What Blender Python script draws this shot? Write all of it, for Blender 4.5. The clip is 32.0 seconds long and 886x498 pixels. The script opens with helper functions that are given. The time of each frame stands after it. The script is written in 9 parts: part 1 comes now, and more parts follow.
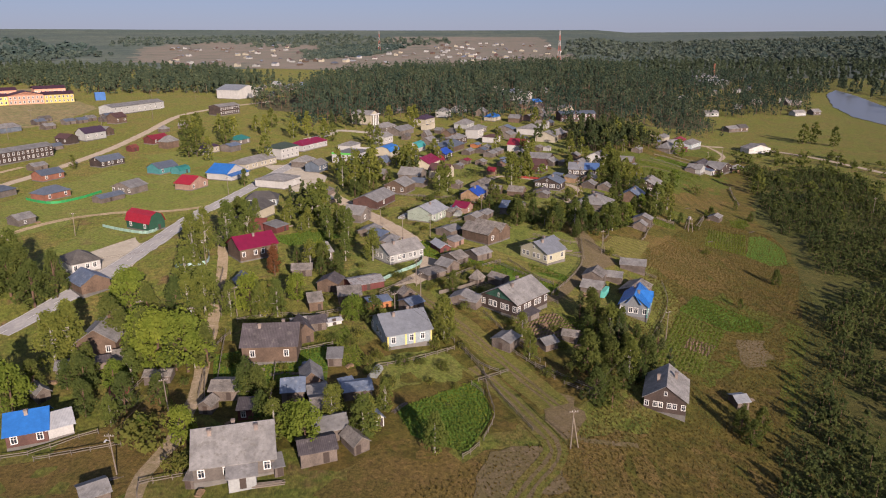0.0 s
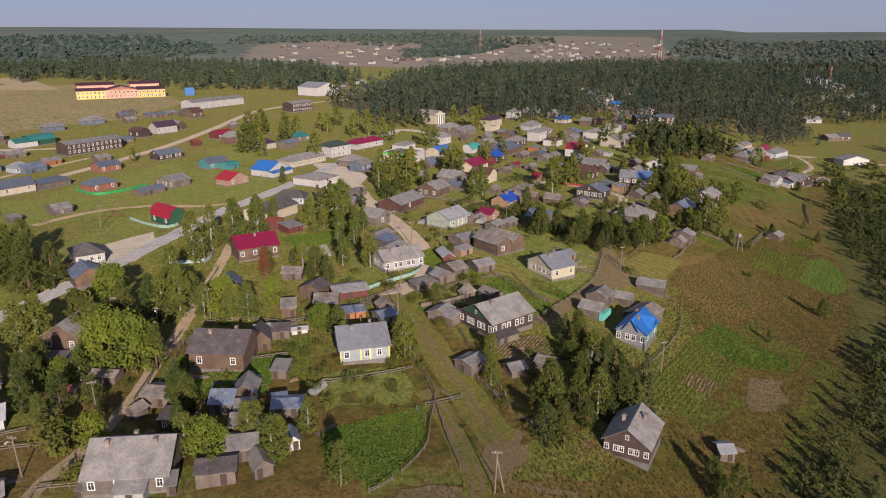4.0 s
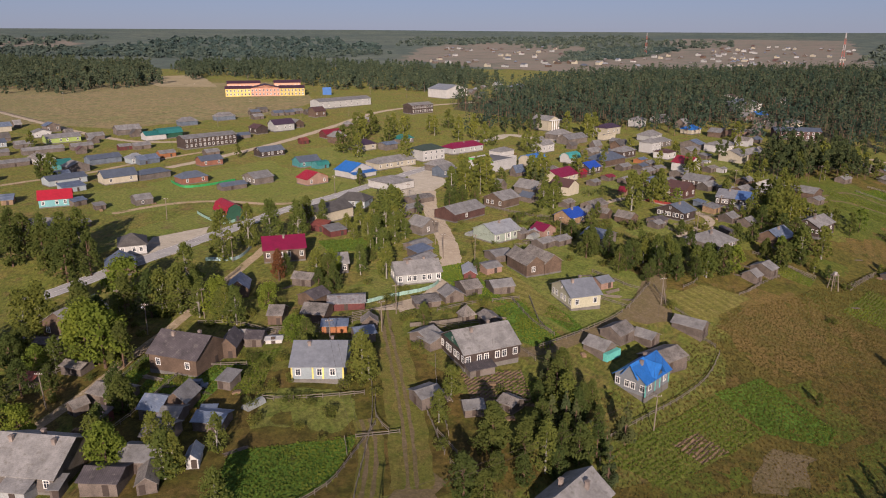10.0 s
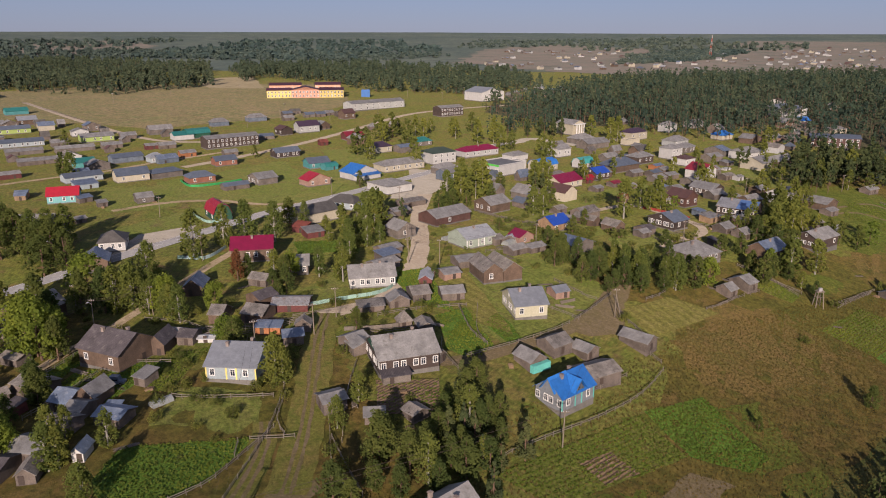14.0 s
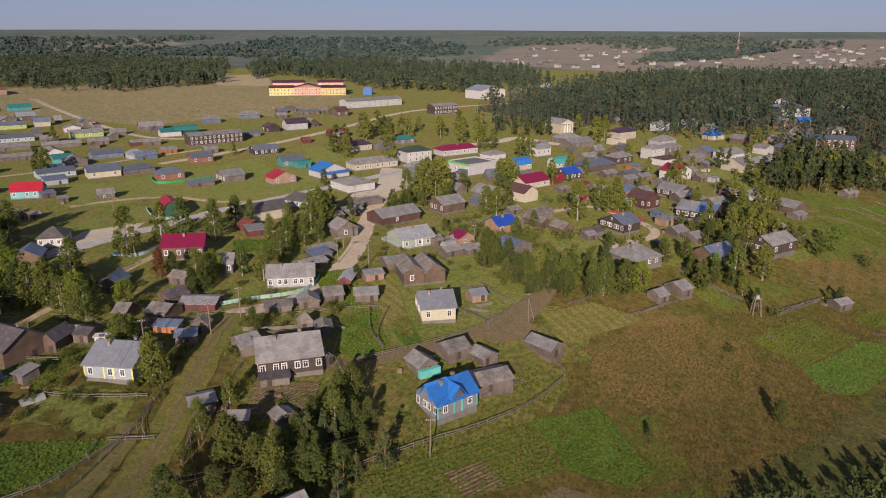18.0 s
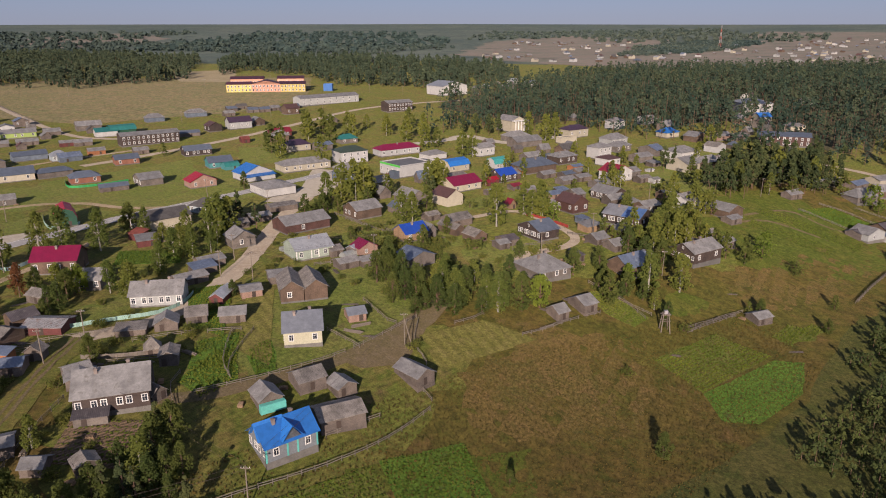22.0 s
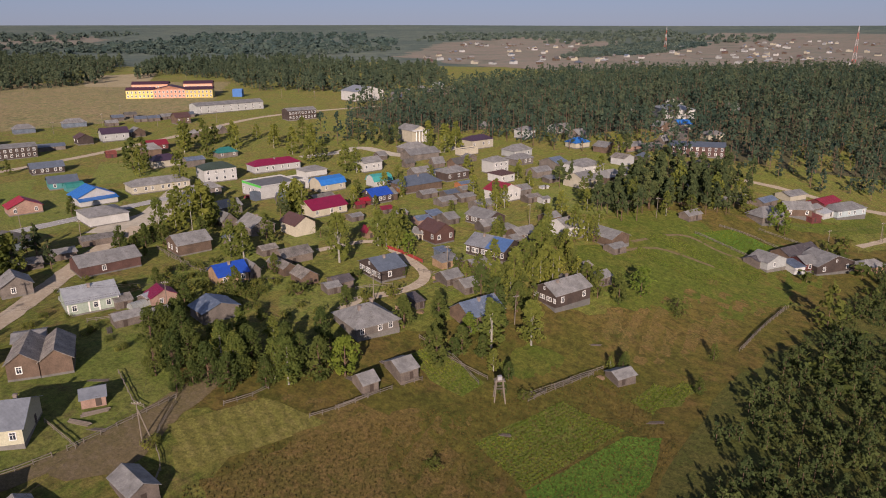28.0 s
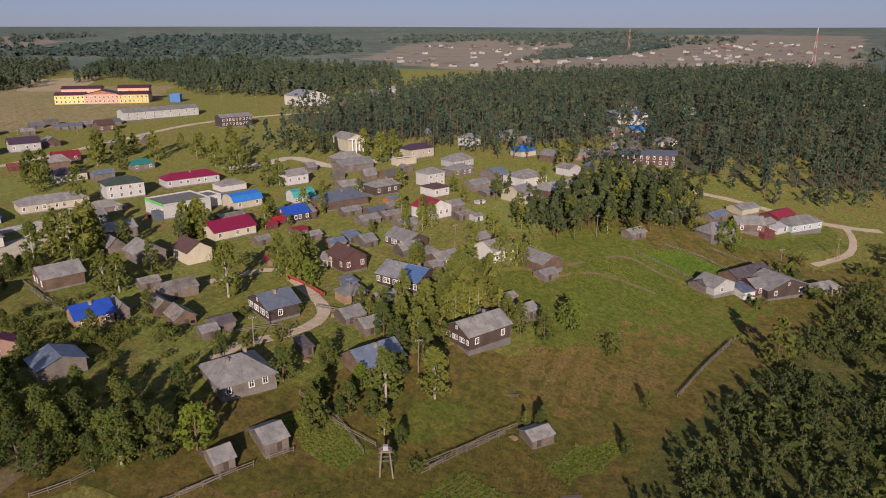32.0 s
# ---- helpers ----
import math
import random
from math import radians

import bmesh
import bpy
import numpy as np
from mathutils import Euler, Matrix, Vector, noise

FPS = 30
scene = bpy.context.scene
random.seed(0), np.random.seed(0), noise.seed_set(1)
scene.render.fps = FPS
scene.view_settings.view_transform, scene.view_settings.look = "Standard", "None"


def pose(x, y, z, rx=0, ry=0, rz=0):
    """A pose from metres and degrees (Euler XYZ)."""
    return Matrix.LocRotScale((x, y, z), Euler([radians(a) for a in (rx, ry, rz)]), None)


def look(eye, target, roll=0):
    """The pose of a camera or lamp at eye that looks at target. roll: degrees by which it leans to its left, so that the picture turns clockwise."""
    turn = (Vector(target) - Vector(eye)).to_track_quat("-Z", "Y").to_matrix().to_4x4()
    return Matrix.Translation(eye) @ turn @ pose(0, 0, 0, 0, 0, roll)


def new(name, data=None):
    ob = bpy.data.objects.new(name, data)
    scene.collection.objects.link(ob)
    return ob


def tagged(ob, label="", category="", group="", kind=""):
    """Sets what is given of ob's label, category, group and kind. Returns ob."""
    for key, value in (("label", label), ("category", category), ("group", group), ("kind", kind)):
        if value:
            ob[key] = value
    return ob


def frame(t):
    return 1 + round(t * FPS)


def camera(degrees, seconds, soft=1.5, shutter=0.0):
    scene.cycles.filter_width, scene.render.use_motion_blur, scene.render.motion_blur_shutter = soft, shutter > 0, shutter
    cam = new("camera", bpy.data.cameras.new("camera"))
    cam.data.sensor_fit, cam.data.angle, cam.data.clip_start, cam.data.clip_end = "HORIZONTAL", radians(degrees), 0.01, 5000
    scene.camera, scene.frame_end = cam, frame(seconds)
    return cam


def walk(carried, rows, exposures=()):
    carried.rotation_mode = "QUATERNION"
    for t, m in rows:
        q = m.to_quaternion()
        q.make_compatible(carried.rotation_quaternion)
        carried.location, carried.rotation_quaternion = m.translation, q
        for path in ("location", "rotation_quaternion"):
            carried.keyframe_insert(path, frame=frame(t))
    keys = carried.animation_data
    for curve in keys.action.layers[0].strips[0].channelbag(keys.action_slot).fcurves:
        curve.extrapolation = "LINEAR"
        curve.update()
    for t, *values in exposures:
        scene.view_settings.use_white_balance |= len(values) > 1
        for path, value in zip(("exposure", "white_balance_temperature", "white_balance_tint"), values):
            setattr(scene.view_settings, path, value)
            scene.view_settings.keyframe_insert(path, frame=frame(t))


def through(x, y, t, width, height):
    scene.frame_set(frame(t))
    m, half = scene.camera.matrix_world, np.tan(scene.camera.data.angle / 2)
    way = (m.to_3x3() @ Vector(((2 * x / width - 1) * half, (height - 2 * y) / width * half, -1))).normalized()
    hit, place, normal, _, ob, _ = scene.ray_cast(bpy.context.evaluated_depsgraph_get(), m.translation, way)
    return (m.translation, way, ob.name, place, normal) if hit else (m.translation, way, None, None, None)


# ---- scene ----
import collections

cam = camera(63.40, 32.0, soft=1.05)
# seconds, x, y, z of the eye, heading to the left, pitch, roll
ROWS = [
    (0.0, -0.00, -0.00, 73.00, -0.000, -16.968, -0.077),
    (0.5, 4.06, 1.77, 72.95, 1.178, -17.014, -0.037),
    (1.0, 8.12, 3.53, 72.90, 2.348, -17.070, -0.006),
    (1.5, 12.15, 5.30, 72.84, 3.569, -17.110, 0.009),
    (2.0, 16.14, 7.07, 72.78, 4.721, -17.128, 0.013),
    (2.5, 20.08, 8.85, 72.72, 5.727, -17.121, 0.010),
    (3.0, 23.95, 10.64, 72.66, 6.700, -17.081, 0.005),
    (3.5, 27.74, 12.45, 72.60, 7.665, -17.050, 0.017),
    (5.5, 40.90, 20.05, 72.52, 11.804, -16.946, 0.224),
    (6.0, 43.87, 22.06, 72.52, 12.974, -16.924, 0.215),
    (6.5, 46.83, 24.08, 72.52, 14.112, -16.924, 0.172),
    (7.0, 49.77, 26.13, 72.52, 15.331, -16.944, 0.118),
    (7.5, 52.76, 28.20, 72.51, 16.534, -16.953, 0.104),
    (8.0, 55.81, 30.30, 72.49, 17.718, -16.950, 0.117),
    (8.5, 58.94, 32.42, 72.48, 18.874, -16.926, 0.144),
    (9.0, 62.14, 34.54, 72.47, 19.990, -16.899, 0.175),
    (9.5, 65.41, 36.65, 72.48, 21.100, -16.880, 0.186),
    (10.0, 68.75, 38.72, 72.50, 22.126, -16.861, 0.178),
    (10.5, 72.16, 40.74, 72.53, 22.967, -16.834, 0.162),
    (11.0, 75.62, 42.71, 72.57, 23.618, -16.815, 0.148),
    (11.5, 79.14, 44.64, 72.61, 24.142, -16.787, 0.129),
    (12.0, 82.68, 46.52, 72.66, 24.673, -16.773, 0.100),
    (12.5, 86.26, 48.37, 72.72, 25.194, -16.755, 0.064),
    (13.0, 89.85, 50.22, 72.78, 25.756, -16.739, 0.035),
    (13.5, 93.44, 52.07, 72.83, 26.572, -16.727, 0.028),
    (15.5, 107.94, 59.87, 72.95, 30.291, -16.656, 0.032),
    (16.0, 111.28, 62.18, 72.91, 30.571, -16.669, 0.013),
    (16.5, 114.57, 64.59, 72.86, 30.493, -16.700, 0.011),
    (17.0, 117.74, 67.12, 72.81, 30.402, -16.759, 0.015),
    (17.5, 120.76, 69.81, 72.76, 30.302, -16.812, 0.034),
    (18.0, 123.60, 72.68, 72.74, 30.227, -16.866, 0.028),
    (18.5, 126.28, 75.75, 72.73, 30.166, -16.931, 0.011),
    (19.0, 128.79, 79.02, 72.74, 30.154, -17.002, -0.016),
    (19.5, 131.16, 82.51, 72.77, 30.102, -17.069, -0.021),
    (20.0, 133.41, 86.19, 72.82, 30.044, -17.150, -0.030),
    (20.5, 135.55, 90.04, 72.87, 30.022, -17.220, -0.052),
    (21.0, 137.60, 94.03, 72.94, 30.000, -17.274, -0.102),
    (21.5, 139.57, 98.16, 73.01, 29.899, -17.305, -0.141),
    (22.0, 141.47, 102.40, 73.07, 29.718, -17.319, -0.173),
    (22.5, 143.31, 106.73, 73.13, 29.508, -17.325, -0.199),
    (23.0, 145.07, 111.13, 73.19, 29.318, -17.303, -0.234),
    (23.5, 146.77, 115.60, 73.24, 29.152, -17.291, -0.273),
    (24.0, 148.42, 120.11, 73.29, 29.030, -17.283, -0.303),
    (24.5, 150.00, 124.64, 73.34, 28.944, -17.254, -0.307),
    (25.0, 151.54, 129.19, 73.39, 28.837, -17.246, -0.284),
    (25.5, 153.02, 133.73, 73.43, 28.638, -17.249, -0.270),
    (27.5, 157.50, 151.48, 73.48, 27.083, -17.264, -0.162),
    (28.0, 158.22, 155.76, 73.46, 26.695, -17.253, -0.133),
    (28.5, 158.87, 160.01, 73.44, 26.380, -17.249, -0.110),
    (29.0, 159.47, 164.21, 73.41, 26.099, -17.233, -0.109),
    (29.5, 160.03, 168.39, 73.38, 25.834, -17.220, -0.123),
    (30.0, 160.57, 172.53, 73.35, 25.577, -17.191, -0.139),
    (30.5, 161.10, 176.65, 73.31, 25.291, -17.176, -0.139),
    (31.0, 161.63, 180.77, 73.26, 24.953, -17.159, -0.130),
    (31.5, 162.17, 184.88, 73.22, 24.643, -17.136, -0.108),
    (32.0, 162.70, 188.98, 73.18, 24.394, -17.129, -0.082),
]
walk(cam, [(t, pose(x, y, z, 0, 0, yaw) @ pose(0, 0, 0, 90 + pitch) @ pose(0, 0, 0, 0, 0, roll)) for t, x, y, z, yaw, pitch, roll in ROWS],
     exposures=[(0.0, 0.66, 6300, 20), (3.0, 0.60, 6300, 20), (6.0, 0.43, 6300, 20), (10.0, 0.46, 6300, 20), (32.0, 0.45, 6300, 20)])

# ---- light: a low warm sun behind the flight, clear hazy sky ----
SUN_UP, SUN_FROM = 18.5, Vector((0.39, -0.92, 0.0)).normalized()
sky_world = bpy.data.worlds.new("sky")
scene.world = sky_world
sky_world.use_nodes = True
wn = sky_world.node_tree.nodes
sky_tex = wn.new("ShaderNodeTexSky")
sky_tex.sky_type, sky_tex.sun_disc = "NISHITA", False
sky_tex.sun_elevation = radians(SUN_UP)
sky_tex.sun_rotation = math.atan2(SUN_FROM.x, SUN_FROM.y)
sky_tex.air_density, sky_tex.dust_density, sky_tex.ozone_density = 1.0, 0.1, 7.0
sky_tint = wn.new("ShaderNodeMix")
sky_tint.data_type, sky_tint.blend_type = "RGBA", "MULTIPLY"
sky_tint.inputs[0].default_value, sky_tint.inputs[7].default_value = 1.0, (0.93, 0.88, 1.10, 1)
sky_world.node_tree.links.new(sky_tex.outputs[0], sky_tint.inputs[6])
sky_haze = wn.new("ShaderNodeMix")
sky_haze.data_type = "RGBA"
sky_haze.inputs[0].default_value, sky_haze.inputs[7].default_value = 0.6, (4.6, 5.2, 6.4, 1)
sky_world.node_tree.links.new(sky_tint.outputs[2], sky_haze.inputs[6])
sky_world.node_tree.links.new(sky_haze.outputs[2], wn["Background"].inputs[0])
wn["Background"].inputs[1].default_value = 0.049
sun_data = bpy.data.lights.new("sun", "SUN")
sun_data.energy, sun_data.angle, sun_data.color = 4.0, radians(0.6), (1.0, 0.86, 0.70)
sun = new("sun", sun_data)
sun.matrix_world = look(SUN_FROM * 500 + Vector((0, 0, 500 * math.tan(radians(SUN_UP)))), (0, 0, 0))


# ---- the lie of the land ----
def smooth(v):
    v = min(1.0, max(0.0, v))
    return v * v * (3 - 2 * v)


def ground(x, y):
    s = x - 0.33 * (y - 200)
    if y > 520:
        s += (y - 520) * 0.12
    z = 2.4 - 16.5 / (1 + math.exp(-max(-40, min(40, (s - 64) / 15))))
    z += 8.5 * smooth(((y - 300) - 0.5 * x - 100) / 420)
    z -= min(6.0, 0.055 * max(0.0, -8 - x) + 0.063 * max(0.0, 152 - y) * smooth((40 - x) / 40)) * smooth((215 - y) / 60)
    z -= 3.1 * math.exp(-((x - 10) ** 2 + (y - 146) ** 2) / 512)
    return z + 74 * smooth((math.hypot(x - 80, y - 100) - 1500) / 4200)


# ---- materials ----
def nodes_of(name):
    m = bpy.data.materials.new(name)
    m.use_nodes = True
    t = m.node_tree
    return m, t, t.nodes, t.links, t.nodes["Principled BSDF"]


def noise_node(n, l, coords, scale, detail=4.0, rough=0.6):
    k = n.new("ShaderNodeTexNoise")
    k.inputs["Scale"].default_value, k.inputs["Detail"].default_value, k.inputs["Roughness"].default_value = scale, detail, rough
    l.new(coords, k.inputs["Vector"])
    return k.outputs["Fac"]


def ramp_node(n, l, fac, lo, hi, a=0.35, b=0.65):
    r = n.new("ShaderNodeValToRGB")
    r.color_ramp.elements[0].position, r.color_ramp.elements[1].position = a, b
    r.color_ramp.elements[0].color, r.color_ramp.elements[1].color = (*lo, 1), (*hi, 1)
    l.new(fac, r.inputs[0])
    return r.outputs[0]


def mix_node(n, l, kind, fac, a, b):
    m = n.new("ShaderNodeMix")
    m.data_type, m.blend_type = "RGBA", kind
    if isinstance(fac, (int, float)):
        m.inputs[0].default_value = fac
    else:
        l.new(fac, m.inputs[0])
    for slot, v in ((6, a), (7, b)):
        if isinstance(v, tuple):
            m.inputs[slot].default_value = (*v, 1)
        else:
            l.new(v, m.inputs[slot])
    return m.outputs[2]


def shade(c, k):
    return tuple(min(1.0, v * k) for v in c)


def surface(name, colour, rough=0.8, var=0.25, grain=3.0, bands=0.0, band_axis="Z", band_depth=0.35, metal=0.0, streak=None, stain=None, bump=0.3):
    """A weathered surface: two scales of blotches, fine grain, bands for logs, boards or sheets, and a per-object shift."""
    m, t, n, l, p = nodes_of(name)
    tc = n.new("ShaderNodeTexCoord").outputs["Object"]
    big = noise_node(n, l, tc, 0.35, 3)
    fine = noise_node(n, l, tc, grain, 6, 0.7)
    col = ramp_node(n, l, big, shade(colour, 1 - var), shade(colour, 1 + var), 0.3, 0.7)
    col = mix_node(n, l, "MULTIPLY", 0.6, col, ramp_node(n, l, fine, (0.55, 0.55, 0.55), (1.25, 1.22, 1.18), 0.25, 0.75))
    if stain:
        col = mix_node(n, l, "MIX", ramp_node(n, l, noise_node(n, l, tc, 0.9, 5), (0, 0, 0), (1, 1, 1), 0.55, 0.72), col, stain)
    hgt = fine
    if bands:
        w = n.new("ShaderNodeTexWave")
        w.wave_type, w.bands_direction, w.wave_profile = "BANDS", band_axis, "SIN"
        w.inputs["Scale"].default_value, w.inputs["Distortion"].default_value = bands, 0.6
        w.inputs["Detail"].default_value = 1.0
        l.new(tc, w.inputs["Vector"])
        col = mix_node(n, l, "MULTIPLY", band_depth, col, ramp_node(n, l, w.outputs["Fac"], (0.35, 0.34, 0.33), (1.1, 1.1, 1.1), 0.02, 0.35))
        hgt = w.outputs["Fac"]
    info = n.new("ShaderNodeObjectInfo")
    col = mix_node(n, l, "MULTIPLY", 0.8, col, ramp_node(n, l, info.outputs["Random"], (0.78, 0.78, 0.79), (1.15, 1.12, 1.08), 0.0, 1.0))
    l.new(col, p.inputs["Base Color"])
    p.inputs["Roughness"].default_value, p.inputs["Metallic"].default_value = rough, metal
    b = n.new("ShaderNodeBump")
    b.inputs["Strength"].default_value, b.inputs["Distance"].default_value = bump, 0.05
    l.new(hgt, b.inputs["Height"])
    l.new(b.outputs[0], p.inputs["Normal"])
    return m


WALLS = {
    "log": surface("weathered logs", (0.143, 0.0966, 0.0672), 0.85, 0.3, 2.5, 2.2),
    "darklog": surface("dark stained logs", (0.0714, 0.0504, 0.042), 0.8, 0.3, 2.5, 2.2),
    "redlog": surface("reddish logs", (0.126, 0.063, 0.0504), 0.8, 0.3, 2.5, 2.2),
    "lightlog": surface("fresh timber", (0.302, 0.202, 0.118), 0.8, 0.25, 2.5, 2.2),
    "bluelog": surface("blue painted logs", (0.143, 0.176, 0.218), 0.75, 0.3, 2.5, 2.2),
    "planks": surface("grey weathered planks", (0.16, 0.13, 0.109), 0.9, 0.35, 3.0, 2.6, "X", 0.5),
    "greywood": surface("grey weathered boards", (0.176, 0.151, 0.13), 0.85, 0.3, 3.0, 2.0, "Z", 0.4),
    "greyblue": surface("grey blue painted boards", (0.193, 0.21, 0.227), 0.7, 0.12, 3.0, 2.0, "Z", 0.3),
    "redwood": surface("dark red painted boards", (0.143, 0.042, 0.0378), 0.75, 0.25, 3.0, 2.0, "Z", 0.3),
    "brownpaint": surface("brown painted boards", (0.0924, 0.0462, 0.0378), 0.7, 0.15, 3.0, 2.0, "Z", 0.3),
    "orange": surface("orange boards", (0.353, 0.143, 0.0588), 0.8, 0.2, 3.0, 2.6, "X", 0.3),
    "paleblue": surface("pale blue painted boards", (0.378, 0.437, 0.454), 0.7, 0.1, 3.0, 2.4, "Z", 0.2),
    "palegrey": surface("pale grey painted boards", (0.42, 0.428, 0.412), 0.7, 0.12, 3.0, 2.4, "Z", 0.2),
    "palegreen": surface("pale green painted boards", (0.437, 0.504, 0.403), 0.7, 0.1, 3.0, 2.4, "Z", 0.2),
    "cream": surface("cream boarding", (0.535, 0.506, 0.361), 0.6, 0.06, 3.0, 2.6, "Z", 0.15),
    "creamy": surface("cream plaster", (0.476, 0.433, 0.332), 0.8, 0.1),
    "whitewood": surface("white painted wall", (0.520, 0.513, 0.491), 0.75, 0.1),
    "redbrick": surface("red brick", (0.277, 0.118, 0.0756), 0.85, 0.2, 4.0, 3.5, "Z", 0.25),
    "pinkbrick": surface("faded pink boards", (0.336, 0.218, 0.168), 0.85, 0.2, 3.0, 2.0, "Z", 0.3),
    "cyanwood": surface("turquoise painted boards", (0.168, 0.403, 0.42), 0.7, 0.1, 3.0, 2.4, "Z", 0.2),
    "teal": surface("teal painted boards", (0.084, 0.302, 0.302), 0.7, 0.15, 3.0, 2.4, "Z", 0.2),
    "darkgreenwood": surface("dark green boards", (0.0252, 0.101, 0.0588), 0.7, 0.15, 3.0, 2.4, "Z", 0.2),
    "lime": surface("lime green wall", (0.353, 0.462, 0.134), 0.75, 0.1),
    "royalbluewall": surface("blue sheet wall", (0.042, 0.168, 0.462), 0.6, 0.1),
}
ROOFS = {
    "slate": surface("grey corrugated sheet roof", (0.245, 0.238, 0.230), 0.85, 0.28, 2.0, 1.6, "X", 0.3, stain=(0.15, 0.14, 0.12)),
    "darkslate": surface("dark corrugated sheet roof", (0.112, 0.103, 0.0946), 0.85, 0.25, 2.0, 1.6, "X", 0.3),
    "oldplank": surface("old board roof", (0.235, 0.212, 0.188), 0.9, 0.4, 2.5, 2.6, "X", 0.6, stain=(0.10, 0.09, 0.075)),
    "darkroof": surface("dark tar felt roof", (0.0903, 0.0774, 0.0817), 0.8, 0.3, 2.0, 0.9, "X", 0.4, stain=(0.17, 0.15, 0.14)),
    "greymetal": surface("grey metal sheet roof", (0.258, 0.275, 0.301), 0.5, 0.08, 1.0, 1.5, "X", 0.15, metal=0.25),
    "lightmetal": surface("light galvanised roof", (0.37, 0.385, 0.40), 0.5, 0.1, 1.0, 1.2, "X", 0.2, metal=0.25),
    "whitemetal": surface("white metal roof", (0.49, 0.50, 0.51), 0.55, 0.1, 1.0, 1.2, "X", 0.25, metal=0.1),
    "patchmetal": surface("patched tin roof", (0.413, 0.396, 0.378), 0.6, 0.2, 1.5, 0.9, "X", 0.5, metal=0.2, stain=(0.26, 0.13, 0.08)),
    "bluetin": surface("blue grey tin roof", (0.172, 0.215, 0.292), 0.5, 0.2, 1.0, 1.2, "X", 0.25, metal=0.25, stain=(0.33, 0.35, 0.38)),
    "bluegrey": surface("blue grey sheet roof", (0.129, 0.155, 0.198), 0.6, 0.12, 1.0, 1.2, "X", 0.2, metal=0.15),
    "bluetwo": surface("grey sheet roof", (0.224, 0.232, 0.249), 0.7, 0.2, 1.5, 1.4, "X", 0.3),
    "brightblue": surface("bright blue metal tile roof", (0.0258, 0.172, 0.533), 0.45, 0.06, 1.0, 2.0, "X", 0.15),
    "skyblue": surface("faded blue sheet roof", (0.085, 0.165, 0.36), 0.5, 0.1, 1.0, 1.2, "X", 0.2),
    "royalblue": surface("royal blue sheet roof", (0.0172, 0.0774, 0.43), 0.5, 0.1, 1.0, 1.2, "X", 0.2),
    "maroon": surface("crimson metal tile roof", (0.224, 0.00688, 0.0473), 0.5, 0.06, 1.0, 2.0, "X", 0.15),
    "crimson": surface("dark red sheet roof", (0.258, 0.0172, 0.0344), 0.55, 0.1, 1.0, 1.6, "X", 0.2),
    "brightred": surface("bright red metal roof", (0.413, 0.0172, 0.0344), 0.5, 0.06, 1.0, 2.0, "X", 0.15),
    "redrust": surface("rusty red sheet roof", (0.224, 0.0602, 0.043), 0.8, 0.3, 1.5, 1.2, "X", 0.3),
    "brownroof": surface("brown metal tile roof", (0.12, 0.0602, 0.0516), 0.6, 0.08, 1.0, 2.0, "X", 0.2),
    "purple": surface("dark plum metal roof", (0.0602, 0.0344, 0.0602), 0.55, 0.08, 1.0, 2.0, "X", 0.2),
    "darkgreen": surface("dark green metal roof", (0.0602, 0.086, 0.0602), 0.6, 0.1, 1.0, 1.5, "X", 0.2),
    "teal": surface("turquoise sheet roof", (0.0516, 0.327, 0.31), 0.55, 0.08, 1.0, 1.5, "X", 0.2),
    "tealroof": surface("sea green sheet roof", (0.0258, 0.189, 0.172), 0.55, 0.1, 1.0, 1.5, "X", 0.2),
    "flatgrey": surface("grey bitumen flat roof", (0.163, 0.163, 0.163), 0.85, 0.15, 1.0),
}
LOOKS = {"log": "weathered brown log", "darklog": "dark brown log", "redlog": "reddish brown log", "lightlog": "pale timber", "bluelog": "faded blue log",
         "planks": "grey weathered plank", "greywood": "grey weathered board", "greyblue": "grey blue board", "redwood": "dark red board", "brownpaint": "brown painted board",
         "orange": "orange board", "paleblue": "pale blue board", "palegrey": "pale grey board", "palegreen": "pale green board", "cream": "cream boarded",
         "creamy": "cream plastered", "whitewood": "white painted", "redbrick": "red brick", "pinkbrick": "faded pink", "cyanwood": "turquoise board",
         "teal": "teal board", "darkgreenwood": "dark green board", "lime": "lime green", "royalbluewall": "blue sheet metal"}
ROOF_LOOKS = {"slate": "grey corrugated", "darkslate": "dark grey", "oldplank": "old board", "darkroof": "dark tar felt", "greymetal": "grey metal", "lightmetal": "light galvanised",
              "whitemetal": "white metal", "patchmetal": "patched tin", "bluetin": "blue grey tin", "bluegrey": "blue grey sheet", "bluetwo": "half grey half blue", "brightblue": "bright blue metal",
              "royalblue": "royal blue", "skyblue": "faded blue", "maroon": "crimson metal", "crimson": "dark red", "brightred": "bright red metal", "redrust": "rusty red", "brownroof": "brown metal",
              "purple": "dark plum", "darkgreen": "dark green", "teal": "turquoise", "tealroof": "sea green", "flatgrey": "flat grey"}
white_trim = surface("white window paint", (0.78, 0.77, 0.74), 0.6, 0.08)
brick_mat = surface("chimney brick", (0.27, 0.22, 0.19), 0.9, 0.3, 4.0)
stone_mat = surface("foundation concrete", (0.17, 0.16, 0.145), 0.9, 0.2)
pole_mat = surface("grey pole timber", (0.23, 0.19, 0.15), 0.9, 0.2, 4.0)
fence_mat = surface("grey fence timber", (0.20, 0.172, 0.142), 0.9, 0.3, 4.0)
mint_mat = surface("mint green fence paint", (0.32, 0.50, 0.42), 0.7, 0.15)
green_mat = surface("bright green fence sheet", (0.03, 0.35, 0.10), 0.6, 0.1)
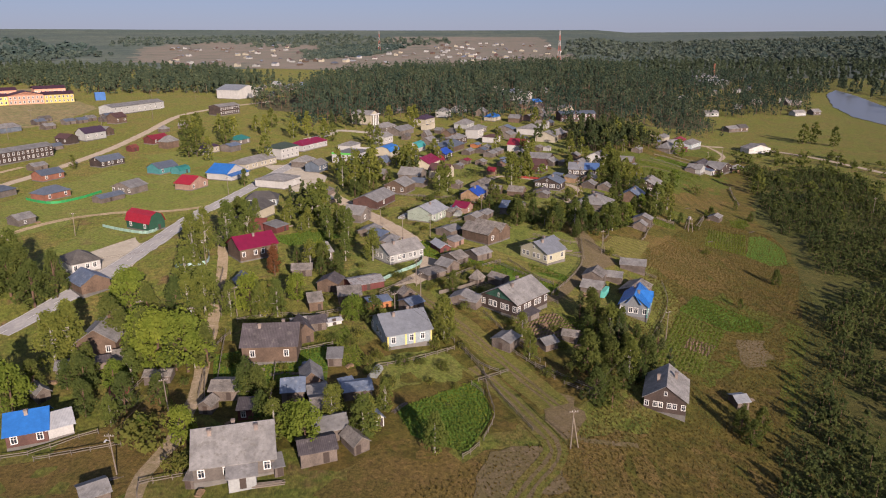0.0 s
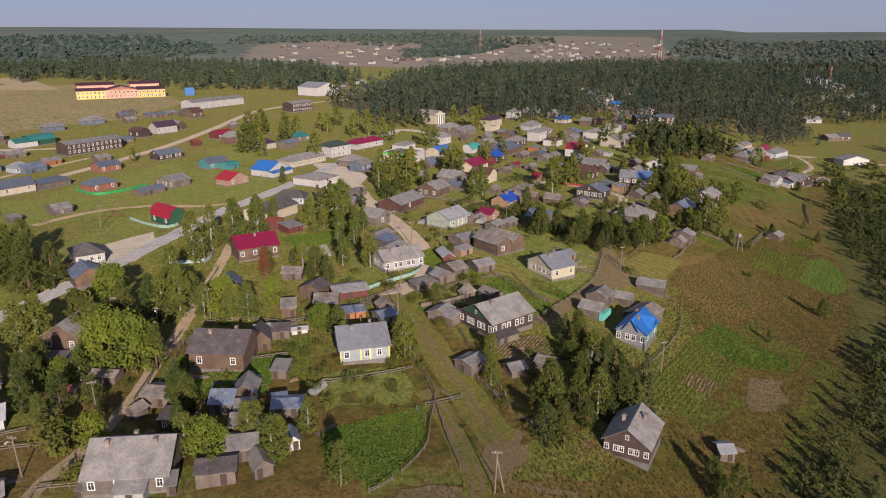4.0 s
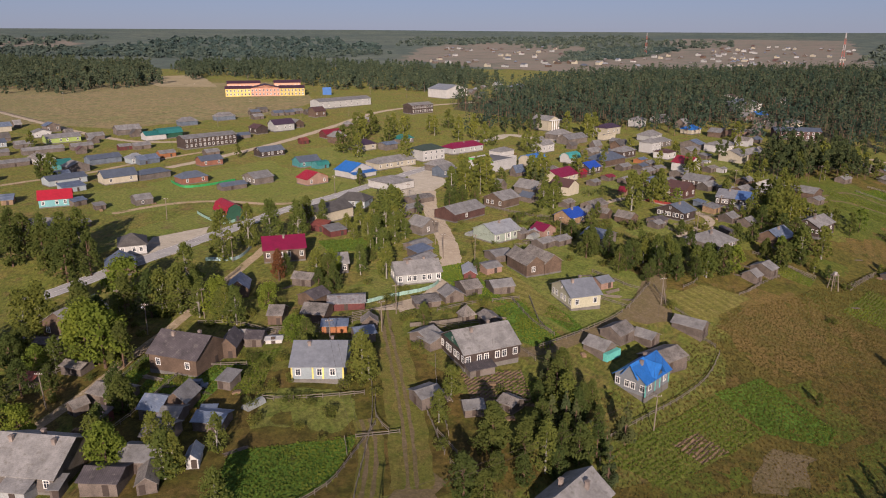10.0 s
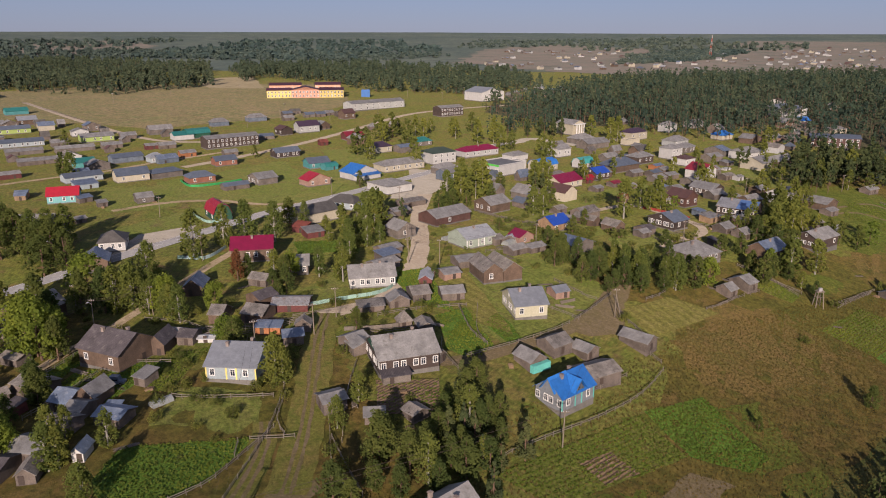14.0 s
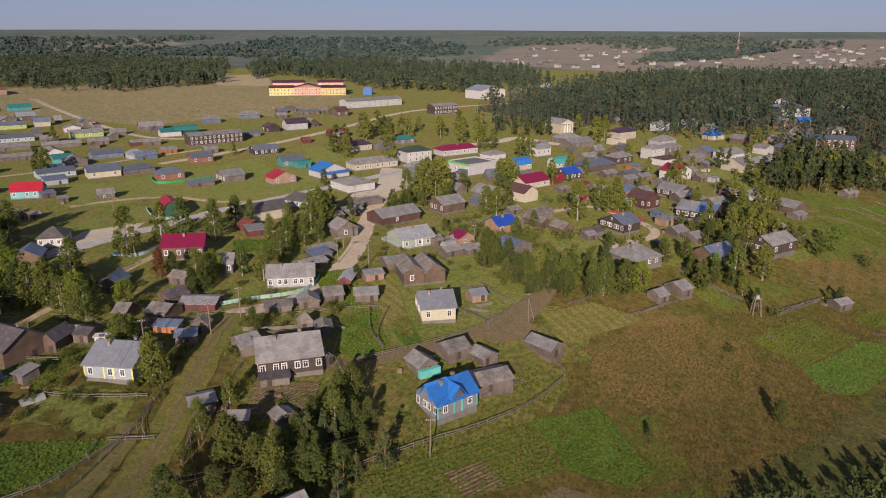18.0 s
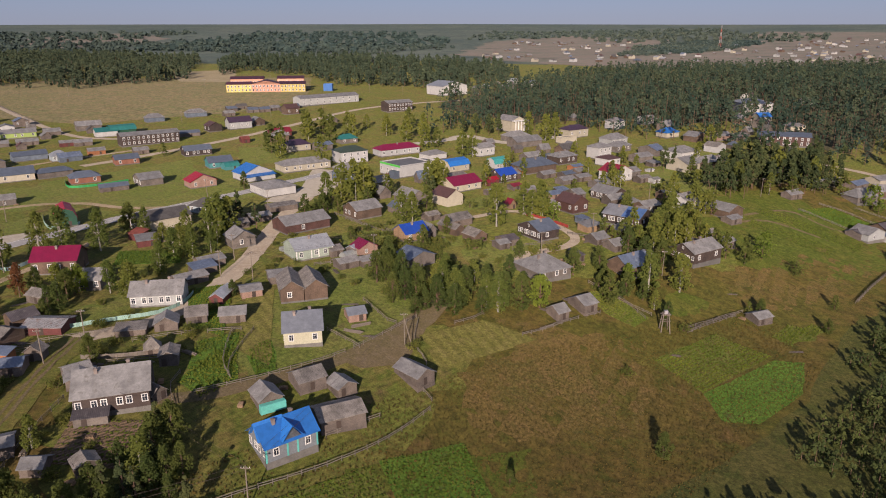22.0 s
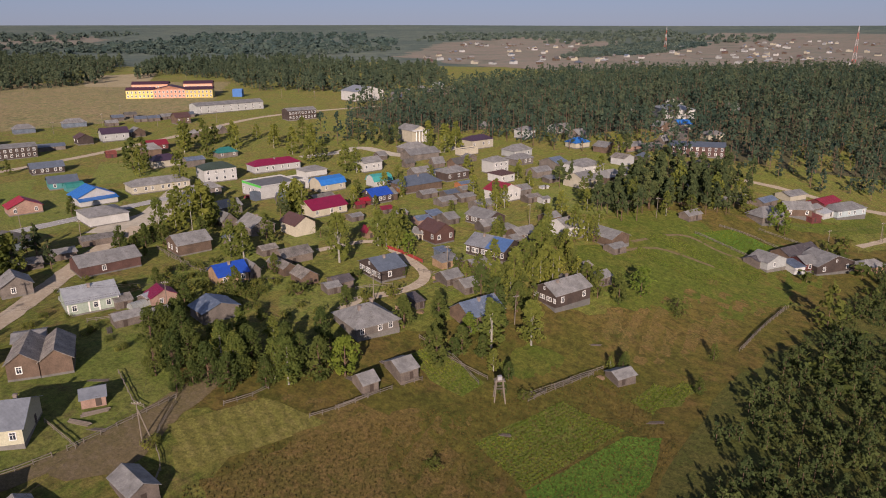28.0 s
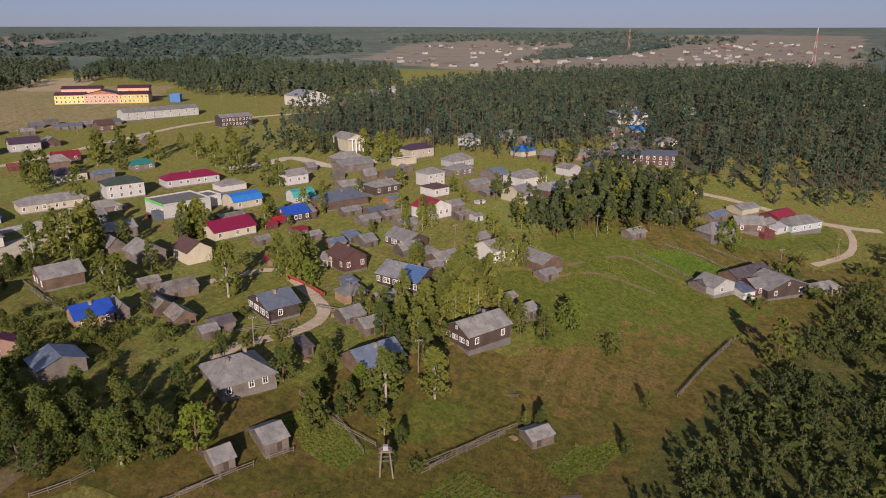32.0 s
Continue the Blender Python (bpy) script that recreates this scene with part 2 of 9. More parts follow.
blue_fence_mat = surface("pale blue fence paint", (0.40, 0.55, 0.58), 0.7, 0.15)
red_fence_mat = surface("red fence paint", (0.35, 0.05, 0.04), 0.7, 0.15)
door_mat = surface("dark door boards", (0.07, 0.05, 0.04), 0.8, 0.3)
paint_mat = surface("worn road paint", (0.55, 0.55, 0.53), 0.8, 0.2)
white_sheet = surface("white sheet", (0.75, 0.75, 0.75), 0.6, 0.05)
yellow_wall = surface("yellow school wall", (0.72, 0.55, 0.16), 0.8, 0.06)
pink_wall = surface("salmon school wall", (0.68, 0.36, 0.24), 0.8, 0.06)
green_band = surface("bright green band", (0.10, 0.50, 0.08), 0.6, 0.05)
yellow_trim = surface("yellow corner boards", (0.75, 0.62, 0.18), 0.7, 0.08)
green_trim = surface("green gable boards", (0.08, 0.22, 0.16), 0.7, 0.15)
teal_trim = surface("teal painted front", (0.12, 0.48, 0.42), 0.7, 0.1)
steel_mat = surface("painted lattice steel", (0.45, 0.42, 0.42), 0.6, 0.1, metal=0.2)
red_steel = surface("red lattice steel", (0.45, 0.10, 0.07), 0.6, 0.1)

glass_mat, _t, _n, _l, _p = nodes_of("window glass")
_p.inputs["Base Color"].default_value, _p.inputs["Roughness"].default_value = (0.03, 0.035, 0.045, 1), 0.08
_p.inputs["Specular IOR Level"].default_value = 0.6


def foliage(name, dark, light, through=0.5):
    m, t, n, l, p = nodes_of(name)
    tc = n.new("ShaderNodeTexCoord").outputs["Object"]
    a = noise_node(n, l, tc, 0.5, 3)
    col = ramp_node(n, l, a, dark, light, 0.3, 0.7)
    geo = n.new("ShaderNodeNewGeometry")
    col = mix_node(n, l, "MULTIPLY", 0.75, col, ramp_node(n, l, geo.outputs["Random Per Island"], (0.72, 0.75, 0.72), (1.25, 1.22, 1.12), 0, 1))
    stand = noise_node(n, l, tc, 0.045, 5, 0.7)
    col = mix_node(n, l, "MULTIPLY", 0.8, col, ramp_node(n, l, stand, (0.66, 0.74, 0.78), (1.38, 1.28, 1.05), 0.36, 0.64))
    info = n.new("ShaderNodeObjectInfo")
    col = mix_node(n, l, "MULTIPLY", 0.8, col, ramp_node(n, l, info.outputs["Random"], (0.72, 0.80, 0.80), (1.28, 1.14, 0.95), 0, 1))
    d = n.new("ShaderNodeBsdfDiffuse")
    d.inputs["Roughness"].default_value = 1.0
    tr = n.new("ShaderNodeBsdfTranslucent")
    mx = n.new("ShaderNodeMixShader")
    mx.inputs[0].default_value = through
    l.new(col, d.inputs[0]), l.new(col, tr.inputs[0])
    l.new(d.outputs[0], mx.inputs[1]), l.new(tr.outputs[0], mx.inputs[2])
    l.new(mx.outputs[0], n["Material Output"].inputs[0])
    return m


leaf_birch = foliage("birch leaves", (0.123, 0.157, 0.045), (0.236, 0.259, 0.074))
leaf_maple = foliage("bright broad leaves", (0.139, 0.194, 0.036), (0.254, 0.311, 0.068))
leaf_dark = foliage("dark alder leaves", (0.082, 0.112, 0.038), (0.161, 0.188, 0.063))
leaf_pine = foliage("pine needles", (0.050, 0.068, 0.036), (0.100, 0.116, 0.054), 0.15)
# bluer and paler: distance haze is mixed into this crown colour
leaf_far_hazed = foliage("distant pine crowns tinted by haze", (0.066, 0.094, 0.098), (0.092, 0.122, 0.122), 0.15)
leaf_mixed = foliage("mixed forest crowns", (0.042, 0.066, 0.054), (0.088, 0.116, 0.086), 0.2)
leaf_thicket = foliage("dark riverside leaves", (0.080, 0.100, 0.042), (0.150, 0.172, 0.066), 0.35)
leaf_bush = foliage("bush leaves", (0.114, 0.139, 0.043), (0.227, 0.236, 0.074))
leaf_rust = foliage("rust red leaves", (0.16, 0.07, 0.04), (0.24, 0.12, 0.07))
leaf_crop = foliage("crop leaves", (0.115, 0.168, 0.030), (0.19, 0.225, 0.055))
straw_mat = foliage("dry grass stalks", (0.125, 0.098, 0.036), (0.20, 0.150, 0.062), 0.5)
bark_white = surface("birch bark", (0.36, 0.34, 0.29), 0.85, 0.2, 4.0, 1.5, "Z", 0.5)
bark_brown = surface("pine bark", (0.16, 0.10, 0.065), 0.9, 0.3, 4.0)


def soil(name, a, b, c, big=0.03, mid=0.25, fine=1.5, rows=0.0, turn=0.0, bump=0.6, tuft=0.55, worn=None, blotch=0.85):
    """Ground cover of three mixed colours in patches, with tussocks and fine grain; rows draws bands, coloured darker
    in the low of each, with a bump.
    """
    m, t, n, l, p = nodes_of(name)
    tc = n.new("ShaderNodeTexCoord").outputs["Object"]
    col = mix_node(n, l, "MIX", ramp_node(n, l, noise_node(n, l, tc, big, 6, 0.65), (0, 0, 0), (1, 1, 1), 0.40, 0.60), a, b)
    col = mix_node(n, l, "MIX", ramp_node(n, l, noise_node(n, l, tc, mid, 8, 0.75), (0, 0, 0), (1, 1, 1), 0.47, 0.62), col, c)
    if worn:
        col = mix_node(n, l, "MIX", ramp_node(n, l, noise_node(n, l, tc, big * 2.3, 9, 0.72), (0, 0, 0), (1, 1, 1), 0.56, 0.68), col, worn)
    st = noise_node(n, l, tc, mid * 3.4, 8, 0.8)
    col = mix_node(n, l, "MULTIPLY", blotch, col, ramp_node(n, l, st, (0.48, 0.50, 0.48), (1.42, 1.38, 1.3), 0.38, 0.62))
    f = noise_node(n, l, tc, fine, 8, 0.88)
    col = mix_node(n, l, "MULTIPLY", tuft + 0.3, col, ramp_node(n, l, f, (0.35, 0.38, 0.34), (1.6, 1.55, 1.5), 0.34, 0.66))
    hgt = f
    if rows:
        mp = n.new("ShaderNodeMapping")
        mp.inputs["Rotation"].default_value[2] = radians(turn)
        l.new(tc, mp.inputs["Vector"])
        w = n.new("ShaderNodeTexWave")
        w.bands_direction = "X"
        w.inputs["Scale"].default_value, w.inputs["Distortion"].default_value, w.inputs["Detail"].default_value = rows, 1.6, 4
        l.new(mp.outputs[0], w.inputs["Vector"])
        col = mix_node(n, l, "MULTIPLY", 0.28, col, ramp_node(n, l, w.outputs["Fac"], (0.55, 0.53, 0.5), (1.25, 1.25, 1.2), 0.2, 0.8))
        hgt = w.outputs["Fac"]
    l.new(col, p.inputs["Base Color"])
    p.inputs["Roughness"].default_value = 0.95
    p.inputs["Diffuse Roughness"].default_value = 1.0
    p.inputs["Specular IOR Level"].default_value = 0.2
    b_ = n.new("ShaderNodeBump")
    b_.inputs["Strength"].default_value, b_.inputs["Distance"].default_value = bump, 0.4
    l.new(hgt, b_.inputs["Height"])
    l.new(b_.outputs[0], p.inputs["Normal"])
    return m


SOILS = {
    "meadow": soil("rough village grass", (0.108, 0.115, 0.025), (0.131, 0.110, 0.035), (0.084, 0.105, 0.020), 0.045, 0.22, worn=(0.116, 0.078, 0.039)),
    "lane": soil("grassy lane", (0.112, 0.112, 0.026), (0.132, 0.108, 0.034), (0.086, 0.098, 0.020), 0.09, 0.4, blotch=0.3),
    "lawn": soil("mown green grass", (0.110, 0.130, 0.029), (0.131, 0.132, 0.038), (0.090, 0.117, 0.023), 0.05, 0.25, tuft=0.35, worn=(0.110, 0.094, 0.040)),
    "dry": soil("dry brown meadow", (0.115, 0.084, 0.027), (0.090, 0.077, 0.022), (0.130, 0.088, 0.034), 0.05, 0.35, 1.8, worn=(0.072, 0.071, 0.018)),
    "wild": soil("overgrown olive meadow", (0.082, 0.074, 0.016), (0.101, 0.072, 0.022), (0.060, 0.063, 0.012), 0.035, 0.13, 1.1, worn=(0.113, 0.073, 0.028), tuft=0.35),
    "hayland": soil("grazed green hay meadow", (0.071, 0.090, 0.014), (0.088, 0.091, 0.018), (0.058, 0.080, 0.011), 0.04, 0.2, tuft=0.35, worn=(0.112, 0.096, 0.027)),
    "lush": soil("lush green crop", (0.071, 0.134, 0.017), (0.088, 0.145, 0.022), (0.053, 0.105, 0.014), 0.08, 0.5, 1.8, worn=(0.068, 0.071, 0.022)),
    "potato": soil("garden bed with rows", (0.083, 0.115, 0.018), (0.098, 0.116, 0.023), (0.113, 0.105, 0.033), 0.08, 0.5),
    "potato2": soil("garden bed with rows turned", (0.083, 0.115, 0.018), (0.098, 0.116, 0.023), (0.113, 0.105, 0.033), 0.08, 0.5),
    "mown": soil("mown hay strips", (0.121, 0.114, 0.031), (0.108, 0.105, 0.027), (0.140, 0.123, 0.042), 0.06, 0.4, rows=0.10, turn=-62, tuft=0.3, bump=0.12),
    "bare": soil("bare tilled earth", (0.161, 0.112, 0.075), (0.143, 0.099, 0.064), (0.188, 0.134, 0.094), 0.1, 0.6, rows=0.4, turn=20, tuft=0.2),
    "dirt": soil("trodden dirt road", (0.266, 0.224, 0.174), (0.237, 0.194, 0.146), (0.296, 0.255, 0.205), 0.08, 0.5, bump=0.3, tuft=-0.12, blotch=0.22),
    "trail": soil("grassy dirt track", (0.252, 0.198, 0.137), (0.194, 0.155, 0.092), (0.288, 0.230, 0.167), 0.1, 0.6, bump=0.4, tuft=0.0, worn=(0.083, 0.079, 0.021), blotch=0.4),
    "rut": soil("worn wheel rut", (0.120, 0.093, 0.053), (0.101, 0.084, 0.039), (0.135, 0.105, 0.068), 0.1, 0.6, bump=0.4, tuft=0.3, blotch=0.4),
    "asphalt": soil("worn grey asphalt", (0.221, 0.217, 0.223), (0.197, 0.193, 0.197), (0.246, 0.242, 0.239), bump=0.1, tuft=-0.12, blotch=0.22),
    "gravel": soil("pale gravel yard", (0.268, 0.243, 0.203), (0.237, 0.215, 0.177), (0.293, 0.268, 0.229), bump=0.2, tuft=-0.12, blotch=0.22),
    # far: blue-green, with distance haze put into the base colour
    "far": soil("distant fields and woods tinted by haze", (0.052, 0.071, 0.062), (0.078, 0.092, 0.076), (0.040, 0.057, 0.053), 0.0022, 0.012, 0.12, bump=0.0, tuft=0.1, blotch=0.6),
    "stubble": soil("pale stubble", (0.205, 0.170, 0.105), (0.180, 0.152, 0.090), (0.225, 0.185, 0.120), 0.02, 0.12, 0.8, bump=0.1, tuft=0.0, blotch=0.3),
    "farfield": soil("distant pale fields", (0.125, 0.107, 0.088), (0.139, 0.118, 0.099), (0.095, 0.099, 0.079), 0.004, 0.02, 0.3, bump=0.1, tuft=-0.12, worn=(0.053, 0.060, 0.047), blotch=0.22),
    "heath": soil("brown far meadow", (0.149, 0.127, 0.065), (0.168, 0.134, 0.076), (0.120, 0.123, 0.054), 0.012, 0.09, 0.9, tuft=0.2),
    "thicket": soil("dark thicket floor", (0.062, 0.070, 0.017), (0.084, 0.078, 0.024), (0.048, 0.058, 0.014)),
    "woodfloor": soil("forest floor", (0.053, 0.050, 0.027), (0.047, 0.048, 0.024), (0.072, 0.062, 0.038)),
}
water_mat, _t, _n, _l, _p = nodes_of("river water")
_p.inputs["Base Color"].default_value, _p.inputs["Roughness"].default_value = (0.16, 0.17, 0.18, 1), 0.3
_b = _n.new("ShaderNodeBump")
_b.inputs["Strength"].default_value = 0.15
_l.new(noise_node(_n, _l, _n.new("ShaderNodeTexCoord").outputs["Object"], 0.8, 4), _b.inputs["Height"])
_l.new(_b.outputs[0], _p.inputs["Normal"])


# ---- mesh helpers ----
def mesh_of(name, bm, material):
    me = bpy.data.meshes.new(name)
    bm.to_mesh(me)
    bm.free()
    for mm in material if isinstance(material, (list, tuple)) else [material]:
        me.materials.append(mm)
    return me


def part(name, bm, material, parent, label=""):
    ob = new(name, mesh_of(name, bm, material))
    ob.parent = parent
    return tagged(ob, label)


def share(name, mesh, parent, m, label=""):
    ob = new(name, mesh)
    ob.parent = parent
    ob.matrix_basis = m
    return tagged(ob, label)


def box(bm, x0, y0, z0, x1, y1, z1):
    v = [bm.verts.new(c) for c in ((x0, y0, z0), (x1, y0, z0), (x1, y1, z0), (x0, y1, z0), (x0, y0, z1), (x1, y0, z1), (x1, y1, z1), (x0, y1, z1))]
    for f in ((3, 2, 1, 0), (4, 5, 6, 7), (0, 1, 5, 4), (1, 2, 6, 5), (2, 3, 7, 6), (3, 0, 4, 7)):
        bm.faces.new([v[i] for i in f])
    return v


def slab(bm, quad, thick):
    """A sheet of that thickness under four or three corners."""
    top = [bm.verts.new(q) for q in quad]
    low = [bm.verts.new((q[0], q[1], q[2] - thick)) for q in quad]
    bm.faces.new(top)
    bm.faces.new(low[::-1])
    k = len(quad)
    for i in range(k):
        bm.faces.new((top[i], low[i], low[(i + 1) % k], top[(i + 1) % k]))


def tube(bm, a, b, ra, rb, sides=6):
    a, b = Vector(a), Vector(b)
    q = (b - a).to_track_quat("Z", "Y")
    ring = []
    for p, r in ((a, ra), (b, rb)):
        ring.append([bm.verts.new(p + q @ Vector((r * math.cos(i * math.tau / sides), r * math.sin(i * math.tau / sides), 0))) for i in range(sides)])
    for i in range(sides):
        bm.faces.new((ring[0][i], ring[0][(i + 1) % sides], ring[1][(i + 1) % sides], ring[1][i]))
    bm.faces.new(ring[1])
    bm.faces.new(ring[0][::-1])


def raw_mesh(name, verts, faces_n, faces, material):
    """A mesh from arrays, all faces with faces_n corners."""
    me = bpy.data.meshes.new(name)
    me.vertices.add(len(verts))
    me.vertices.foreach_set("co", np.asarray(verts, dtype=np.float32).ravel())
    faces = np.asarray(faces, dtype=np.int32)
    me.loops.add(faces.size)
    me.loops.foreach_set("vertex_index", faces.ravel())
    me.polygons.add(len(faces))
    me.polygons.foreach_set("loop_start", np.arange(0, faces.size, faces_n, dtype=np.int32))
    me.update(calc_edges=True)
    me.validate()
    me.materials.append(material)
    return me


# ---- shared window, door and chimney meshes ----
def window_meshes():
    bm = bmesh.new()
    w, h, f = 0.62, 0.85, 0.17
    xs, zs = [-w, -w + f, -0.035, 0.035, w - f, w], [-h, -h + f, 0.22, 0.28, h - f, h]
    grid = {(i, j): bm.verts.new((x, 0.02, z)) for i, x in enumerate(xs) for j, z in enumerate(zs)}
    for i in range(5):
        for j in range(5):
            if i in (0, 2, 4) or j in (0, 2, 4):
                bm.faces.new((grid[i, j], grid[i + 1, j], grid[i + 1, j + 1], grid[i, j + 1]))
    out = bmesh.ops.extrude_face_region(bm, geom=bm.faces[:])
    for v in out["geom"]:
        if isinstance(v, bmesh.types.BMVert):
            v.co.y = -0.07
    bmesh.ops.recalc_face_normals(bm, faces=bm.faces)
    frame_mesh = mesh_of("window", bm, white_trim)
    bm = bmesh.new()
    box(bm, -w + f, -0.03, -h + f, w - f, -0.02, h - f)
    return frame_mesh, mesh_of("pane", bm, glass_mat)


WINDOW, PANE = window_meshes()
_b = bmesh.new()
box(_b, -0.45, -0.06, 0.0, 0.45, 0.02, 1.95), box(_b, -0.55, -0.04, 1.95, 0.55, 0.02, 2.07)
box(_b, -0.55, -0.04, 0.0, -0.45, 0.02, 1.95), box(_b, 0.45, -0.04, 0.0, 0.55, 0.02, 1.95)
DOOR = mesh_of("door", _b, door_mat)
_b = bmesh.new()
box(_b, -0.32, -0.32, -1.0, 0.32, 0.32, 0.75), box(_b, -0.40, -0.40, 0.75, 0.40, 0.40, 0.92), box(_b, -0.2, -0.2, 0.92, 0.2, 0.2, 1.0)
CHIMNEY = mesh_of("chimney", _b, brick_mat)
_b = bmesh.new()
tube(_b, (0, 0, -0.8), (0, 0, 0.9), 0.13, 0.13), tube(_b, (0, 0, 0.95), (0, 0, 1.1), 0.22, 0.03)
PIPE = mesh_of("stove_pipe", _b, door_mat)
rng = random.Random(7)


def house(x, y, yaw, w, d, h, rh, ridge, wall, roof, wf=0, ws=0, wr=0, ch=0, door=0, porch=0, pil=0, two=0, green=0, teal=0, band=0, col=0, shed=False, far=False):
    """A building with its front along local x, d deep. ridge: a along the front, d across it, x a cross gable, h hipped, g gambrel, m lean-to, p pyramid, f flat."""
    kind = "shed" if shed else "house"
    root = new(kind)
    root.matrix_basis = pose(x, y, ground(x, y), 0, 0, yaw)
    cat = "shed" if shed else ("building" if two or w > 22 else "house")
    tagged(root, f"{LOOKS[wall]} {'shed' if shed else 'house'} with a {ROOF_LOOKS[roof]} roof", cat, "village sheds" if shed else "village houses")
    hw, hd = w / 2, d / 2
    fl = 0.0 if shed else 0.45
    if not far:
        bm = bmesh.new()
        box(bm, -hw - 0.05, -hd - 0.05, -2.2, hw + 0.05, hd + 0.05, fl)
        part("foundation", bm, stone_mat if not shed else WALLS[wall], root)
    e = fl + h
    # walls with gables
    bm = bmesh.new()
    lo = -2.2 if far else fl
    base = [bm.verts.new(c) for c in ((-hw, -hd, lo), (hw, -hd, lo), (hw, hd, lo), (-hw, hd, lo))]
    top = [bm.verts.new((v.co.x, v.co.y, e)) for v in base]
    for i in range(4):
        j = (i + 1) % 4
        if (ridge in "axg" and i in (1, 3)) or (ridge == "d" and i in (0, 2)):
            a, b = top[i].co, top[j].co
            if ridge == "g":
                pts = [b.lerp(a, 0.16) + Vector((0, 0, rh * 0.68)), (a + b) / 2 + Vector((0, 0, rh)), a.lerp(b, 0.16) + Vector((0, 0, rh * 0.68))]
            else:
                pts = [(a + b) / 2 + Vector((0, 0, rh))]
            bm.faces.new([base[i], base[j], top[j]] + [bm.verts.new(q) for q in pts] + [top[i]])
        elif ridge == "m" and i == 2:
            a, b = bm.verts.new((hw, hd, e + rh)), bm.verts.new((-hw, hd, e + rh))
            bm.faces.new([base[2], base[3], b, a])
            bm.faces.new([base[1], base[2], a, top[1]])
            bm.faces.new([base[3], base[0], top[0], b])
        elif ridge == "m" and i in (1, 3):
            continue
        else:
            bm.faces.new([base[i], base[j], top[j], top[i]])
    if ridge == "f":
        bm.faces.new(top)
    body = part("wall", bm, WALLS[wall], root)
    # roof, built with the ridge along its own x
    swap = ridge == "d"
    L, B = (hd, hw) if swap else (hw, hd)
    o, th = (0.35 if shed else 0.5), 0.10
    bm = bmesh.new()
    dz = rh / B * o if ridge not in "fmp" else 0
    ez = e - dz + 0.12
    rz = e + rh + 0.12
    sag = 0.12 if shed else 0.05
    if ridge in "adx":
        # one sheet folded over the ridge, a little uneven along its length
        strips = max(2, int(2 * L / (1.6 if shed else 2.4)))
        prof = [(-B - o, ez), (-B * 0.5, (e + rz) / 2 + 0.06 - sag * 0.5), (0, rz), (B * 0.5, (e + rz) / 2 + 0.06 - sag * 0.5), (B + o, ez)]
        rows = []
        for k in range(strips + 1):
            a0 = -L - o + (2 * L + 2 * o) * k / strips
            ups = [rng.uniform(-0.5, 0.5) * sag for _ in prof]
            rows.append(([bm.verts.new((a0, q[0], q[1] + u)) for q, u in zip(prof, ups)], [bm.verts.new((a0, q[0], q[1] + u - th)) for q, u in zip(prof, ups)]))
        for (t0, l0), (t1, l1) in zip(rows, rows[1:]):
            for i in range(4):
                bm.faces.new((t0[i], t1[i], t1[i + 1], t0[i + 1]))
                bm.faces.new((l0[i + 1], l1[i + 1], l1[i], l0[i]))
            bm.faces.new((t0[0], l0[0], l1[0], t1[0]))
            bm.faces.new((t1[4], l1[4], l0[4], t0[4]))
        for t0, l0 in (rows[0], rows[-1]):
            for i in range(4):
                bm.faces.new((t0[i], t0[i + 1], l0[i + 1], l0[i]))
        bmesh.ops.recalc_face_normals(bm, faces=bm.faces)
    elif ridge == "h":
        r = max(0.15, L - B * 0.75) if L > B * 0.8 else 0.15
        c = [(-L - o, -B - o), (L + o, -B - o), (L + o, B + o), (-L - o, B + o)]
        c = [(p[0], p[1], ez) for p in c]
        r0, r1 = (-r, 0, rz), (r, 0, rz)
        for quad in ((c[0], c[1], r1, r0), (c[1], c[2], r1), (c[2], c[3], r0, r1), (c[3], c[0], r0)):
            slab(bm, quad, th)
    elif ridge == "g":
        for s in (-1, 1):
            prof = [(B + o * 0.6, e - 0.3), (B * 0.70, e + rh * 0.68 + 0.12), (0, rz)]
            for (y0, z0), (y1, z1) in zip(prof, prof[1:]):
                quad = [(-L - o, s * y0, z0), (L + o, s * y0, z0), (L + o, s * y1, z1), (-L - o, s * y1, z1)]
                slab(bm, quad if s < 0 else quad[::-1], th)
    elif ridge == "m":
        slab(bm, [(-hw - o, -hd - o, e + 0.02), (hw + o, -hd - o, e + 0.02), (hw + o, hd + o, e + rh + 0.2), (-hw - o, hd + o, e + rh + 0.2)], th)
    elif ridge == "p":
        c = [(-hw - o, -hd - o, e), (hw + o, -hd - o, e), (hw + o, hd + o, e), (-hw - o, hd + o, e)]
        for i in range(4):
            slab(bm, (c[i], c[(i + 1) % 4], (0, 0, e + rh)), th)
    else:
        box(bm, -hw, -hd, e + 0.03, hw, hd, e + 0.10)
        edge_bm = bmesh.new()
        for q in ((-hw, -hd, hw, -hd + 0.25), (-hw, hd - 0.25, hw, hd), (-hw, -hd + 0.25, -hw + 0.25, hd - 0.25), (hw - 0.25, -hd + 0.25, hw, hd - 0.25)):
            box(edge_bm, q[0], q[1], e + 0.10, q[2], q[3], e + 0.65)
        bmesh.ops.remove_doubles(edge_bm, verts=edge_bm.verts, dist=0.01)
        part("parapet", edge_bm, WALLS[wall], root)
    bmesh.ops.remove_doubles(bm, verts=bm.verts, dist=0.01)
    cover = part("roof", bm, ROOFS[roof], root)
    if swap:
        cover.matrix_basis = pose(0, 0, 0, 0, 0, 90)
